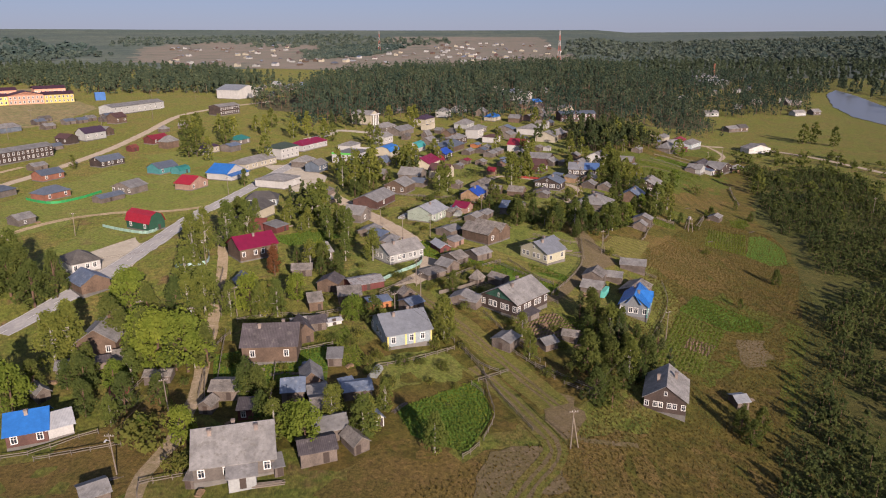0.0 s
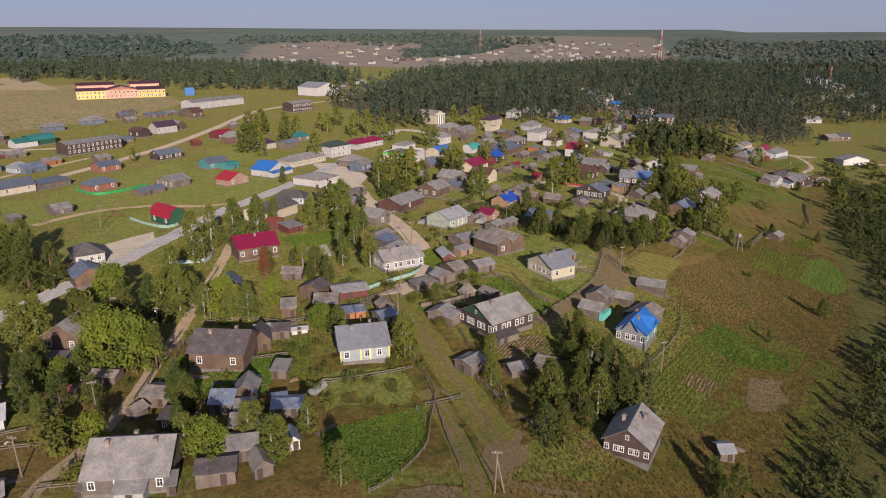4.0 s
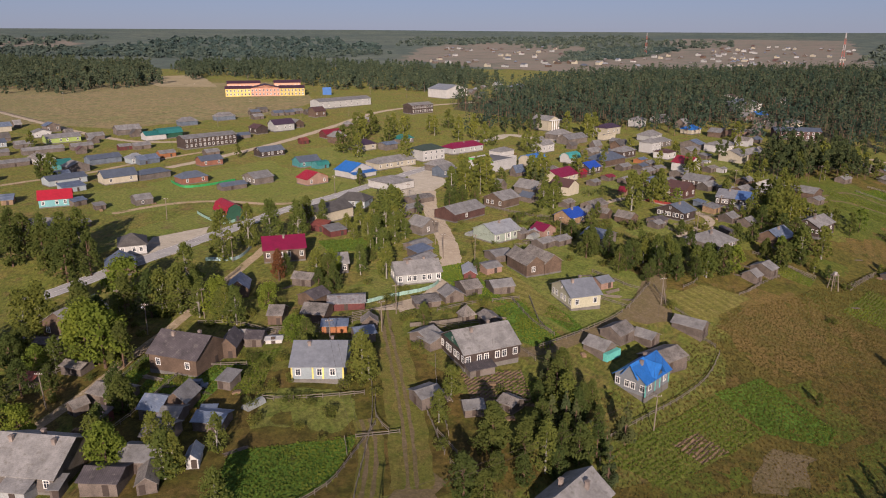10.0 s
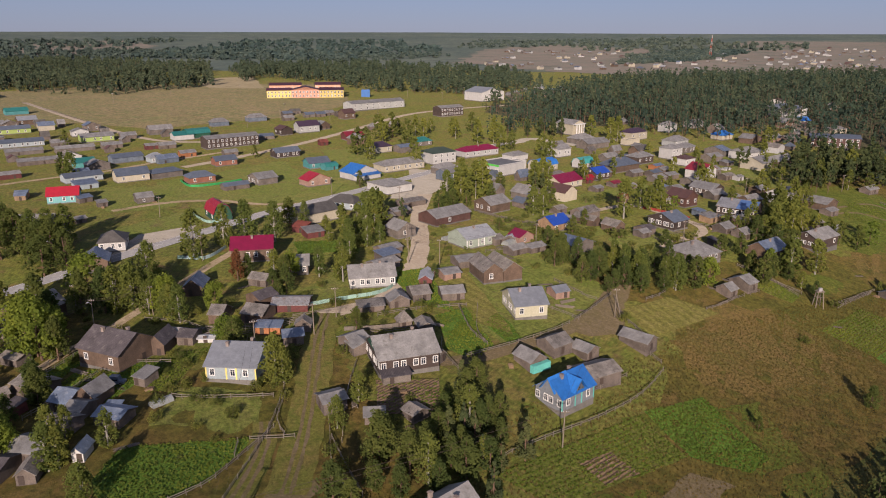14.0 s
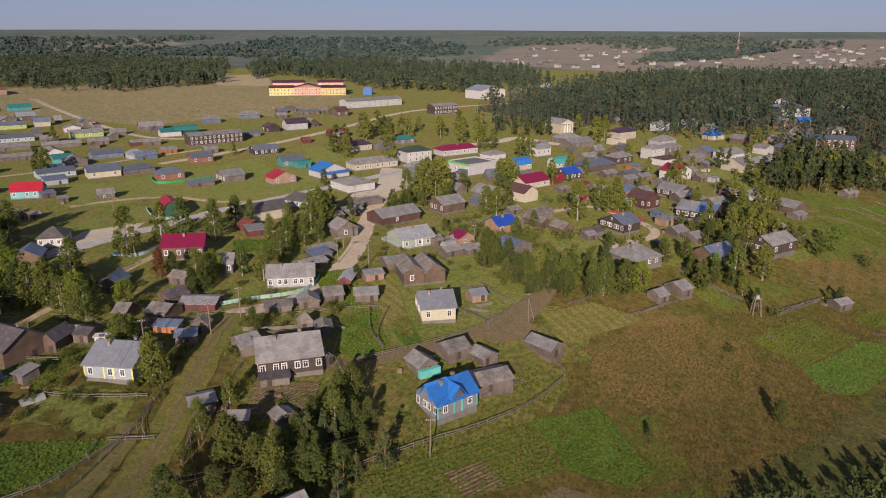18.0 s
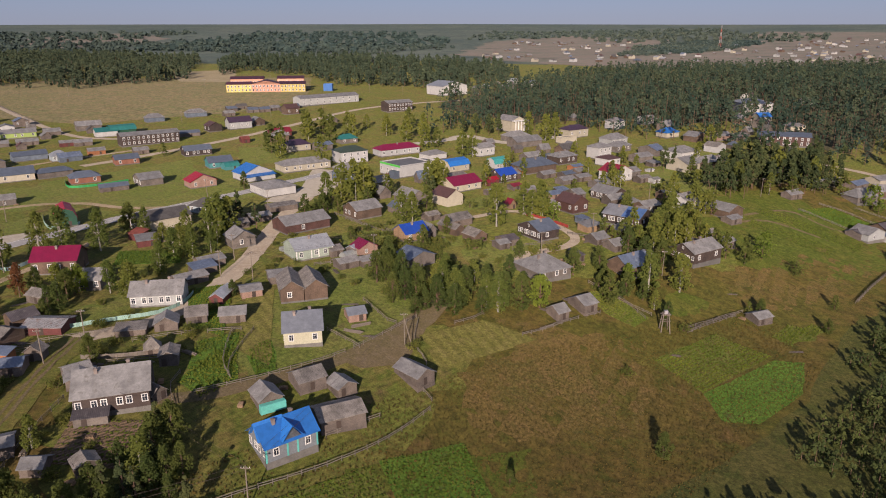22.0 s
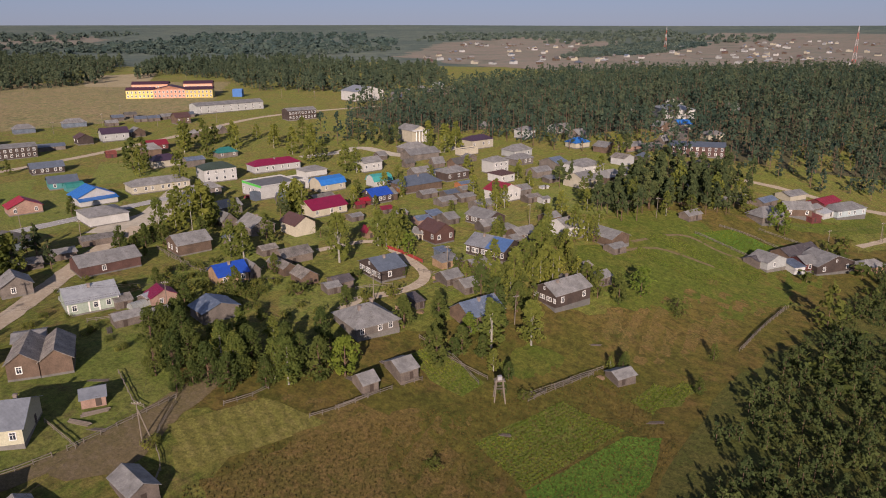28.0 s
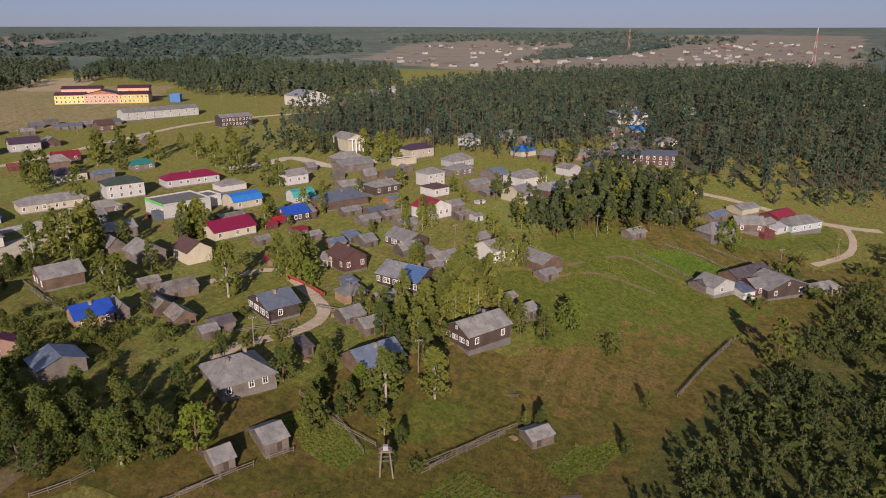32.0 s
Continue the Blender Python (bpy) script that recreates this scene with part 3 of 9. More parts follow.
    if roof == "bluetwo":
        bm = bmesh.new()
        k = rh / hd
        slab(bm, [(0.3, -hd - o, ez + 0.09), (hw + o, -hd - o, ez + 0.09), (hw + o, -0.4, rz - 0.4 * k + 0.09), (0.3, -0.4, rz - 0.4 * k + 0.09)], 0.07)
        part("roof_sheet", bm, ROOFS["skyblue"], cover, "newer blue roof sheets")
    if ridge == "x":
        # a dormer gable over the left wall and one over the front
        bm = bmesh.new()
        for s in (-1, 1):
            quad = [(-hw - 0.7, s * hd * 0.55, e + 0.35), (0, s * hd * 0.55, e + 0.35), (0, 0, rz + 0.25), (-hw - 0.7, 0, rz + 0.25)]
            slab(bm, quad if s < 0 else quad[::-1], th)
        for s in (-1, 1):
            quad = [(s * 2.2, 0, e + 0.3), (s * 2.2, -hd - 0.8, e + 0.3), (0, -hd - 0.8, rz - 0.2), (0, 0, rz - 0.2)]
            slab(bm, quad if s < 0 else quad[::-1], th)
        part("dormer", bm, ROOFS[roof], root)
        bm = bmesh.new()
        for q in (((-2.0, -hd - 0.05, e - 0.05), (2.0, -hd - 0.05, e - 0.05), (0, -hd - 0.05, rz - 0.5)), ):
            slab(bm, [(p[0], p[1], p[2]) for p in q], 0.02)
        part("gable_board", bm, WALLS[wall], root)

    # openings
    def opening(face, s, z, big=1.0):
        if face == "f":
            m = pose(s, -hd, z)
        elif face == "l":
            m = pose(-hw, s, z, 0, 0, -90)
        else:
            m = pose(hw, s, z, 0, 0, 90)
        win = share("window", WINDOW, root, m @ Matrix.Diagonal((big, 1, big, 1)), "white framed window")
        share("pane", PANE, win, Matrix.Identity(4))

    for face, count, span in (("f", wf, w), ("l", ws, d), ("r", wr, d)):
        for storey in range(2 if two else 1):
            z = (fl + h * 0.52) if not two else fl + h * (0.26 + 0.48 * storey)
            for k in range(count):
                s = -span / 2 + span * (k + 0.5 + (0.12 if k % 2 else -0.12) * (not two)) / count
                opening(face, s, z, 0.8 if shed else (1.0 if span / count > 1.5 else 0.8))
    if green or (ridge in "ad" and not shed and not two and wall in ("darklog", "paleblue", "cream") and h < 4.5 and not far):
        face = "f" if ridge == "d" else "l"
        opening(face, 0, e + rh * 0.38, 0.6)
    if not far and not shed and not two and not band and wf < 6:
        k = share("door", DOOR, root, pose(hw, hd * 0.3, 0.1, 0, 0, 90))
    if door:
        share("door", DOOR, root, pose(w * 0.2, -hd - 0.02, 0.05), "plain boarded door")
    if shed and not door and not wf and not far:
        share("door", DOOR, root, pose(rng.uniform(-0.25, 0.25) * w, -hd - 0.02, 0.0) @ Matrix.Diagonal((0.9, 1, 0.85, 1)))
    for k in range(ch):
        cx, cy = (k + 0.7) / (ch + 0.4) * w - hw, (0.12 if k % 2 else -0.1) * d
        share("chimney", CHIMNEY if k == 0 or not shed else PIPE, root, pose(cx, cy, e + rh * 0.95 - abs(cy) / hd * rh * 0.6))
    if porch:
        bm = bmesh.new()
        box(bm, -1.0, -hd - 3.0, -0.6, 3.6, -hd, 2.3)
        pt = part("porch", bm, WALLS["palegrey"], root, "pale boarded porch")
        bm = bmesh.new()
        slab(bm, [(-1.4, -hd - 3.4, 2.35), (4.0, -hd - 3.4, 2.35), (4.0, -hd, 3.25), (-1.4, -hd, 3.25)], 0.1)
        part("porch_roof", bm, ROOFS[roof], pt)
        share("door", DOOR, pt, pose(1.4, -hd - 3.02, 0.0), "white porch door")
    if pil:
        for s in (-1.0, -0.18, 0.22, 1.0):
            bm = bmesh.new()
            box(bm, s * (hw - 0.05) - 0.17, -hd - 0.05, fl, s * (hw - 0.05) + 0.17, -hd + 0.05, e)
            part("corner_board", bm, yellow_trim if pil == 1 else teal_trim if pil == 3 else white_trim, root, "painted corner board")
    if green:
        bm = bmesh.new()
        a = (0 if ridge == "d" else -hw - 0.06)
        slab(bm, [(a, -hd * 0.8, e + 0.35), (a, 0, e + rh - 0.1), (a, hd * 0.8, e + 0.35)], 0.05)
        part("gable_board", bm, green_trim, root, "green painted gable boards")
    if teal:
        bm = bmesh.new()
        box(bm, -hw - 0.2, -hd - 1.2, -0.3, hw + 0.2, -hd - 0.03, 1.6)
        part("porch", bm, teal_trim, root, "teal painted porch")
    if band:
        bm = bmesh.new()
        box(bm, -hw - 0.04, -hd - 0.0, e - 0.35, -hw - 0.004, hd, e + 0.65)
        part("sign_band", bm, green_band, root, "bright green fascia band")
        bm = bmesh.new()
        box(bm, -hw - 3.0, -hd + 0.5, -1, -hw, -hd + 5.0, 3.4)
        part("entrance", bm, ROOFS["bluegrey"], root, "blue grey entrance lobby")
    if col:
        for k in range(4):
            bm = bmesh.new()
            tube(bm, (-w * 0.3 + w * 0.2 * k, -hd - 1.6, -0.5), (-w * 0.3 + w * 0.2 * k, -hd - 1.6, e), 0.4, 0.34, 10)
            part("column", bm, white_trim, root, "white portico column")
        bm = bmesh.new()
        slab(bm, [(-hw, -hd - 2.4, e + 0.3), (hw, -hd - 2.4, e + 0.3), (hw, -hd, e + 0.3), (-hw, -hd, e + 0.3)], 0.5)
        part("portico_roof", bm, white_trim, root)
    return root


# ---- ground cover patches, tracks, fences ----
def markings(pts, off, dash, gap_, lift):
    """White road paint: strokes of a broken line beside the road's middle."""
    line = smooth_line(pts, 1.0)
    bm = bmesh.new()
    for i in range(0, len(line) - 1):
        if gap_ and i % (dash + gap_) >= dash:
            continue
        a, b = line[i], line[i + 1]
        d = (b - a).normalized()
        sd = Vector((-d.y, d.x, 0))
        q = [a + sd * (off - 0.09), b + sd * (off - 0.09), b + sd * (off + 0.09), a + sd * (off + 0.09)]
        bm.faces.new([bm.verts.new((v.x, v.y, ground(v.x, v.y) + lift)) for v in q])
    tagged(new("road_marking", mesh_of("road_marking", bm, paint_mat)), "worn white painted road line", kind="structure")


def drape(name, pts, soil_name, lift, label="", cell=5.0, mat=None, edge=2.2):
    """A field or yard with that outline, laid on the land."""
    size = max(max(p[0] for p in pts) - min(p[0] for p in pts), max(p[1] for p in pts) - min(p[1] for p in pts))
    if edge:
        line = []
        for i, p in enumerate(pts):
            a, b = Vector((p[0], p[1], 0)), Vector((*pts[(i + 1) % len(pts)], 0))
            n = max(1, int((b - a).length / max(2.5, size / 45)))
            for k in range(n):
                q = a.lerp(b, k / n)
                k1, k2 = 0.17 * min(1, 4 / edge), Vector((50, 0, 0))
                line.append((q.x + edge * (noise.noise(q * k1) + 0.4 * noise.noise(q * k1 * 4)), q.y + edge * (noise.noise(q * k1 + k2) + 0.4 * noise.noise(q * k1 * 4 + k2))))
        pts = line
    bm = bmesh.new()
    vs = [bm.verts.new((p[0], p[1], 0)) for p in pts]
    bmesh.ops.triangle_fill(bm, edges=[bm.edges.new((vs[i], vs[(i + 1) % len(vs)])) for i in range(len(vs))], use_beauty=True)
    xs, ys = [p[0] for p in pts], [p[1] for p in pts]
    step = max(cell, (max(xs) - min(xs)) / 60, (max(ys) - min(ys)) / 60)
    for axis, lo, hi in ((0, min(xs), max(xs)), (1, min(ys), max(ys))):
        k = math.ceil(lo / step) * step
        while k < hi:
            co, no = [0, 0, 0], [0, 0, 0]
            co[axis], no[axis] = k, 1
            bmesh.ops.bisect_plane(bm, geom=bm.verts[:] + bm.edges[:] + bm.faces[:], plane_co=co, plane_no=no)
            k += step
    for v in bm.verts:
        v.co.z = ground(v.co.x, v.co.y) + lift
    bmesh.ops.recalc_face_normals(bm, faces=bm.faces)
    for f in bm.faces:
        if f.normal.z < 0:
            f.normal_flip()
    ob = new(name, mesh_of(name, bm, mat or SOILS[soil_name]))
    return tagged(ob, label, kind="structure")


def smooth_line(pts, step):
    """The way through pts, in short even steps."""
    pts = [Vector((p[0], p[1], 0)) for p in pts]
    out = []
    for i in range(len(pts) - 1):
        p0, p1, p2, p3 = pts[max(0, i - 1)], pts[i], pts[i + 1], pts[min(len(pts) - 1, i + 2)]
        n = max(1, int((p2 - p1).length / step))
        for k in range(n):
            t = k / n
            out.append(0.5 * ((2 * p1) + (p2 - p0) * t + (2 * p0 - 5 * p1 + 4 * p2 - p3) * t * t + (3 * p1 - p0 - 3 * p2 + p3) * t ** 3))
    out.append(pts[-1])
    return out


def track(name, pts, width, soil_name, lift, label="", rough=0.12, shift=0.0):
    line = smooth_line(pts, 3.0)
    bm = bmesh.new()
    prev = None
    n_across = 4
    for i, p in enumerate(line):
        d = (line[min(i + 1, len(line) - 1)] - line[max(i - 1, 0)]).normalized()
        side = Vector((-d.y, d.x, 0))
        row = []
        for k in range(n_across + 1):
            w = (k / n_across - 0.5) * width + shift
            if k in (0, n_across):
                w *= 1 + rough * (noise.noise(Vector((p.x * 0.3, p.y * 0.3, k))) * 2)
            q = p + side * w
            row.append(bm.verts.new((q.x, q.y, ground(q.x, q.y) + lift)))
        if prev:
            for k in range(n_across):
                bm.faces.new((prev[k + 1], prev[k], row[k], row[k + 1]))
        prev = row
        WAYS.append((p.x, p.y, width * width * 0.3 + 3))
    bmesh.ops.recalc_face_normals(bm, faces=bm.faces)
    for f in bm.faces:
        if f.normal.z < 0:
            f.normal_flip()
    return tagged(new(name, mesh_of(name, bm, SOILS[soil_name] if isinstance(soil_name, str) else soil_name)), label, kind="structure")


FENCES = {"wood": fence_mat, "mint": mint_mat, "green": green_mat, "blue": blue_fence_mat, "red": red_fence_mat}
FENCE_LOOKS = {"wood": "grey weathered wooden rail fence", "mint": "mint green painted board fence", "green": "bright green sheet fence", "blue": "pale blue board fence", "red": "red painted picket fence"}
_b = bmesh.new()
tube(_b, (0, 0, -0.6), (0, 0, 1.25), 0.09, 0.07, 5)
POST = mesh_of("post", _b, fence_mat)


RAIL, BOARD = {}, {}
for _k, _m in FENCES.items():
    _b = bmesh.new()
    box(_b, 0, -0.03, -0.07, 1, 0.03, 0.07)
    RAIL[_k] = mesh_of("rail", _b, _m)
    _b = bmesh.new()
    box(_b, -0.47, -0.07, 0.05, 0.47, -0.04, 1.0)
    BOARD[_k] = mesh_of("board", _b, _m)


def fence(pts, look="wood", high=1.15, solid=False):
    line = smooth_line(pts, 2.6)
    root = new("fence")
    root.matrix_basis = pose(line[0].x, line[0].y, ground(line[0].x, line[0].y))
    tagged(root, FENCE_LOOKS[look] + " along a plot", "fence", "village fences")
    inv = root.matrix_basis.inverted()
    for i, p in enumerate(line):
        a = Vector((p.x, p.y, ground(p.x, p.y)))
        share("post", POST, root, inv @ pose(a.x, a.y, a.z, rng.uniform(-4, 4), rng.uniform(-4, 4), 0) @ Matrix.Diagonal((1, 1, high / 1.15, 1)))
        if i == len(line) - 1 or (look == "wood" and rng.random() < 0.06):
            continue
        b = line[i + 1]
        b = Vector((b.x, b.y, ground(b.x, b.y)))
        for r in (0.55, 1.0):
            q0, q1 = a + Vector((0, 0, r * high / 1.15 + rng.uniform(-0.08, 0.08))), b + Vector((0, 0, r * high / 1.15 + rng.uniform(-0.08, 0.08)))
            m = Matrix.Translation(q0) @ (q1 - q0).to_track_quat("X", "Z").to_matrix().to_4x4() @ Matrix.Diagonal(((q1 - q0).length, 1, 1, 1))
            share("rail", RAIL[look], root, inv @ m)
        if solid:
            yaw = math.degrees(math.atan2((b - a).y, (b - a).x))
            for k in range(5):
                c = a.lerp(b, (k + 0.5) / 5)
                share("board", BOARD[look], root, inv @ pose(c.x, c.y, c.z, 0, 0, yaw) @ Matrix.Diagonal(((b - a).length / 5, 1, high * rng.uniform(0.96, 1.04), 1)))


# ---- utility poles ----
def pole_meshes():
    bm = bmesh.new()
    tube(bm, (0, 0, -1), (0, 0, 8.5), 0.15, 0.10, 7)
    a = mesh_of("pole_shaft", bm, pole_mat)
    bm = bmesh.new()
    box(bm, -0.9, -0.06, 7.9, 0.9, 0.06, 8.05)
    b = mesh_of("cross_arm", bm, pole_mat)
    bm = bmesh.new()
    tube(bm, (0, 0, 8.05), (0, 0, 8.25), 0.04, 0.05, 6)
    c = mesh_of("insulator", bm, white_trim)
    bm = bmesh.new()
    tube(bm, (0, 0, 7.0), (0, -1.1, 7.9), 0.04, 0.04, 5)
    box(bm, -0.16, -1.75, 7.86, 0.16, -1.05, 8.0)
    d = mesh_of("lamp_arm", bm, white_sheet)
    bm = bmesh.new()
    tube(bm, (1.9, 0.3, -1), (0.05, 0, 6.8), 0.13, 0.11, 6)
    e = mesh_of("stay_leg", bm, pole_mat)
    return a, b, c, d, e


SHAFT, ARM, INSUL, LAMP, STAY = pole_meshes()


def utility_pole(x, y, yaw=0.0, lamp=False, stay=False):
    root = new("utility_pole")
    root.matrix_basis = pose(x, y, ground(x, y), rng.uniform(-2, 2), rng.uniform(-2, 2), yaw)
    tagged(root, "grey wooden power pole with cross arm and insulators", "pole", "power line poles")
    shaft = share("shaft", SHAFT, root, Matrix.Identity(4))
    arm = share("cross_arm", ARM, root, Matrix.Identity(4))
    for s in (-0.75, -0.3, 0.3, 0.75):
        share("insulator", INSUL, arm, pose(s, 0, 0))
    if lamp:
        share("lamp_arm", LAMP, root, Matrix.Identity(4), "street lamp on a bent arm")
    if stay:
        share("stay_leg", STAY, root, Matrix.Identity(4))
    return root


def wire(a, b, z=8.2):
    pa, pb = Vector((a[0], a[1], ground(*a) + z)), Vector((b[0], b[1], ground(*b) + z))
    root = tagged(new("power_line"), "thin sagging overhead power wires between poles", "wire")
    root.matrix_basis = Matrix.Translation(pa)
    d = pb - pa
    for off in (-0.75, 0.75):
        side = Vector((-d.y, d.x, 0)).normalized() * off
        bm, last = bmesh.new(), None
        for k in range(11):
            t = k / 10
            q = d * t + side - Vector((0, 0, 0.9 * 4 * t * (1 - t)))
            ring = [bm.verts.new(q + Vector(o)) for o in ((0.02, 0, -0.012), (-0.02, 0, -0.012), (0, 0, 0.024))]
            if last:
                for i in range(3):
                    bm.faces.new((last[i], last[(i + 1) % 3], ring[(i + 1) % 3], ring[i]))
            last = ring
        part("wire", bm, door_mat, root)


# ---- trees ----
def leaf_cloud(r, centres, radii, count, size, squash=1.0):
    """Small bent leaf clumps on the outer part of many blobs."""
    k = r.integers(0, len(centres), count)
    d = r.normal(size=(count, 3))
    d /= np.linalg.norm(d, axis=1)[:, None]
    rad = radii[k] * (0.55 + 0.5 * r.random(count) ** 0.6)
    p = centres[k] + d * rad[:, None] * np.array([1, 1, squash])
    # normals lean outward and up, so that the crown shades as a mass
    nrm = d + np.array([0, 0, 0.35]) + r.normal(scale=0.36, size=(count, 3))
    nrm /= np.linalg.norm(nrm, axis=1)[:, None]
    t = np.cross(nrm, r.normal(size=(count, 3)))
    t /= np.linalg.norm(t, axis=1)[:, None] + 1e-9
    b = np.cross(nrm, t)
    s = size * (0.6 + 0.8 * r.random(count))[:, None]
    v = np.stack([p - t * s, p - b * s * 0.7 - nrm * s * 0.15, p + t * s * 0.9, p + b * s * 0.75 - nrm * s * 0.1], 1).reshape(-1, 3)
    f = np.arange(count * 4).reshape(-1, 4)
    return v, f


def crown_shape(r, kind, h):
    if kind in ("birch", "maple", "dark", "rust"):
        n = 70
        low = 0.07 if kind != "maple" else 0.14
        u = r.random(n) ** 0.85
        z = h * (low + (0.97 - low) * u)
        wide = {"birch": 0.31, "maple": 0.40, "dark": 0.34, "rust": 0.28}[kind]
        env = h * wide * np.clip(np.minimum((u + 0.06) / 0.28, 1) ** 0.6 * np.clip(1 - u ** {"birch": 1.25, "dark": 1.45, "rust": 1.5, "maple": 3.0}[kind], 0, 1) ** 0.62, 0.06, 1)
        a = r.random(n) * math.tau
        lobe = 1 + 0.22 * np.sin(a * 3 + r.random() * 6) * np.sin(u * 9 + r.random() * 6)
        q = np.sqrt(0.25 + 0.75 * r.random(n)) * env * lobe * 0.88
        return np.stack([np.cos(a) * q, np.sin(a) * q, z], 1), h * (0.05 + 0.055 * r.random(n)) * (1.25 if kind == "maple" else 1)
    if kind == "pine":
        n = 24
        z = h * (0.26 + 0.70 * r.random(n) ** 0.8)
        u = (z / h - 0.26) / 0.70
        env = h * 0.185 * np.minimum(0.6 + u * 1.5, 1) * (1 - 0.80 * u ** 1.8)
        a = r.random(n) * math.tau
        q = np.sqrt(r.random(n)) * env
        return np.stack([np.cos(a) * q, np.sin(a) * q, z], 1), h * (0.04 + 0.04 * r.random(n)) * (1.25 - 0.7 * u)
    if kind == "spruce":
        n = 30
        u = r.random(n)
        z = h * (0.08 + 0.9 * u)
        env = h * 0.19 * (1 - u) + 0.1
        a = r.random(n) * math.tau
        return np.stack([np.cos(a) * env * 0.8, np.sin(a) * env * 0.8, z], 1), h * (0.03 + 0.06 * (1 - u))
    if kind == "shrub":
        n = 20
        u = r.random(n)
        env = h * 0.34 * (1.02 - u ** 1.6) ** 0.8 * (0.8 + 0.4 * r.random(n))
        a = r.random(n) * math.tau
        q = np.sqrt(r.random(n)) * env
        return np.stack([np.cos(a) * q, np.sin(a) * q, h * (0.08 + 0.84 * u)], 1), h * (0.06 + 0.07 * r.random(n)) * (1.2 - 0.5 * u)
    n = 14
    a = r.random(n) * math.tau
    q = np.sqrt(r.random(n)) * h * 0.55
    return np.stack([np.cos(a) * q, np.sin(a) * q, h * (0.2 + 0.5 * r.random(n))], 1), h * (0.22 + 0.16 * r.random(n))


LEAVES = {"birch": leaf_birch, "maple": leaf_maple, "dark": leaf_dark, "pine": leaf_pine, "spruce": leaf_pine, "bush": leaf_bush, "rust": leaf_rust}
TREE_LOOKS = {"birch": "birch tree with a pale trunk and green crown", "maple": "broad bright green leafy tree", "dark": "dark green alder with a dense crown",
              "pine": "tall pine with a bare reddish trunk", "spruce": "narrow dark green spruce tree", "bush": "low leafy green bush", "rust": "small tree with rust red leaves"}


def tree_meshes(kind, seed, h, count, size):
    r = np.random.default_rng(seed)
    c, rad = crown_shape(r, kind, h)
    v, f = leaf_cloud(r, c, rad, count, size)
    crown = raw_mesh("crown", v, 4, f, LEAVES[kind])
    bm = bmesh.new()
    if kind != "bush":
        k = h * 0.012 + 0.05
        top = Vector((0.03 * h * (r.random() - 0.5), 0.03 * h * (r.random() - 0.5), h * 0.5))
        tube(bm, (0, 0, -0.5), top, k * 1.3, k * 0.8, 7)
        tube(bm, top, (top.x * 1.5, top.y * 1.5, h * 0.93), k * 0.8, k * 0.15, 6)
        for i in range(min(9, len(c))):
            s = top * (0.55 + 0.5 * r.random())
            tube(bm, s, c[i] * 0.95 + np.array([0, 0, 0]), k * 0.38, k * 0.1, 4)
    else:
        for i in range(5):
            tube(bm, (0, 0, -0.2), c[i], 0.06, 0.02, 4)
    trunk = mesh_of("trunk", bm, bark_white if kind == "birch" else bark_brown)
    return crown, trunk


TREES, FAR_TREES = {}, {}
for _k, _n, _h, _c, _s in (("birch", 5, 9.0, 1800, 0.21), ("maple", 4, 9.0, 2100, 0.25), ("dark", 5, 9.0, 1800, 0.225), ("pine", 4, 14.0, 1500, 0.30),
                           ("spruce", 3, 9.0, 1800, 0.18), ("bush", 4, 2.0, 420, 0.13), ("rust", 1, 8.0, 1800, 0.20)):
    TREES[_k] = [(_h, tree_meshes(_k, 100 + 17 * i + len(_k), _h, _c, _s)) for i in range(_n)]
    FAR_TREES[_k] = [(_h, tree_meshes(_k, 300 + 17 * i + len(_k), _h, _c * 8 // 20, _s * 1.6)) for i in range(_n)]


FAR_SPOTS = collections.defaultdict(list)


def tree(x, y, h, kind="birch"):
    if y > 335:
        FAR_SPOTS[kind].append((x, y, h))
        return
    base_h, (crown, trunk) = rng.choice((TREES if y < 270 else FAR_TREES)[kind])
    root = new("bush" if kind == "bush" else "tree")
    k = h / base_h
    wide = k * rng.uniform(0.88, 1.12)
    root.matrix_basis = pose(x, y, ground(x, y), 0, 0, rng.uniform(0, 360)) @ Matrix.Diagonal((wide, wide, k, 1))
    tagged(root, TREE_LOOKS[kind], "bush" if kind == "bush" else "tree", "village trees")
    share("trunk", trunk, root, Matrix.Identity(4))
    share("crown", crown, root, Matrix.Identity(4))
    return root


def inside(p, poly):
    c, j = False, len(poly) - 1
    for i in range(len(poly)):
        if (poly[i][1] > p[1]) != (poly[j][1] > p[1]) and p[0] < (poly[j][0] - poly[i][0]) * (p[1] - poly[i][1]) / (poly[j][1] - poly[i][1]) + poly[i][0]:
            c = not c
        j = i
    return c


CLEAR, WAYS = [], []


def spots(poly, gap, seed, jitter=0.45, clear=True, ways=False):
    """Uneven places over an outline, gap metres apart."""
    r = random.Random(seed)
    xs, ys = [p[0] for p in poly], [p[1] for p in poly]
    out = []
    y = min(ys)
    while y < max(ys):
        x = min(xs)
        while x < max(xs):
            q = (x + r.uniform(-jitter, jitter) * gap, y + r.uniform(-jitter, jitter) * gap)
            e = Vector((q[0] * 0.035, q[1] * 0.035, 3.0))
            w = gap * 1.6
            if inside((q[0] + w * noise.noise(e), q[1] + w * noise.noise(e + Vector((9, 9, 9)))), poly) and not (clear and any((q[0] - c[0]) ** 2 + (q[1] - c[1]) ** 2 < c[2] for c in (CLEAR + WAYS if ways else CLEAR))):
                out.append(q)
            x += gap
        y += gap
    return out


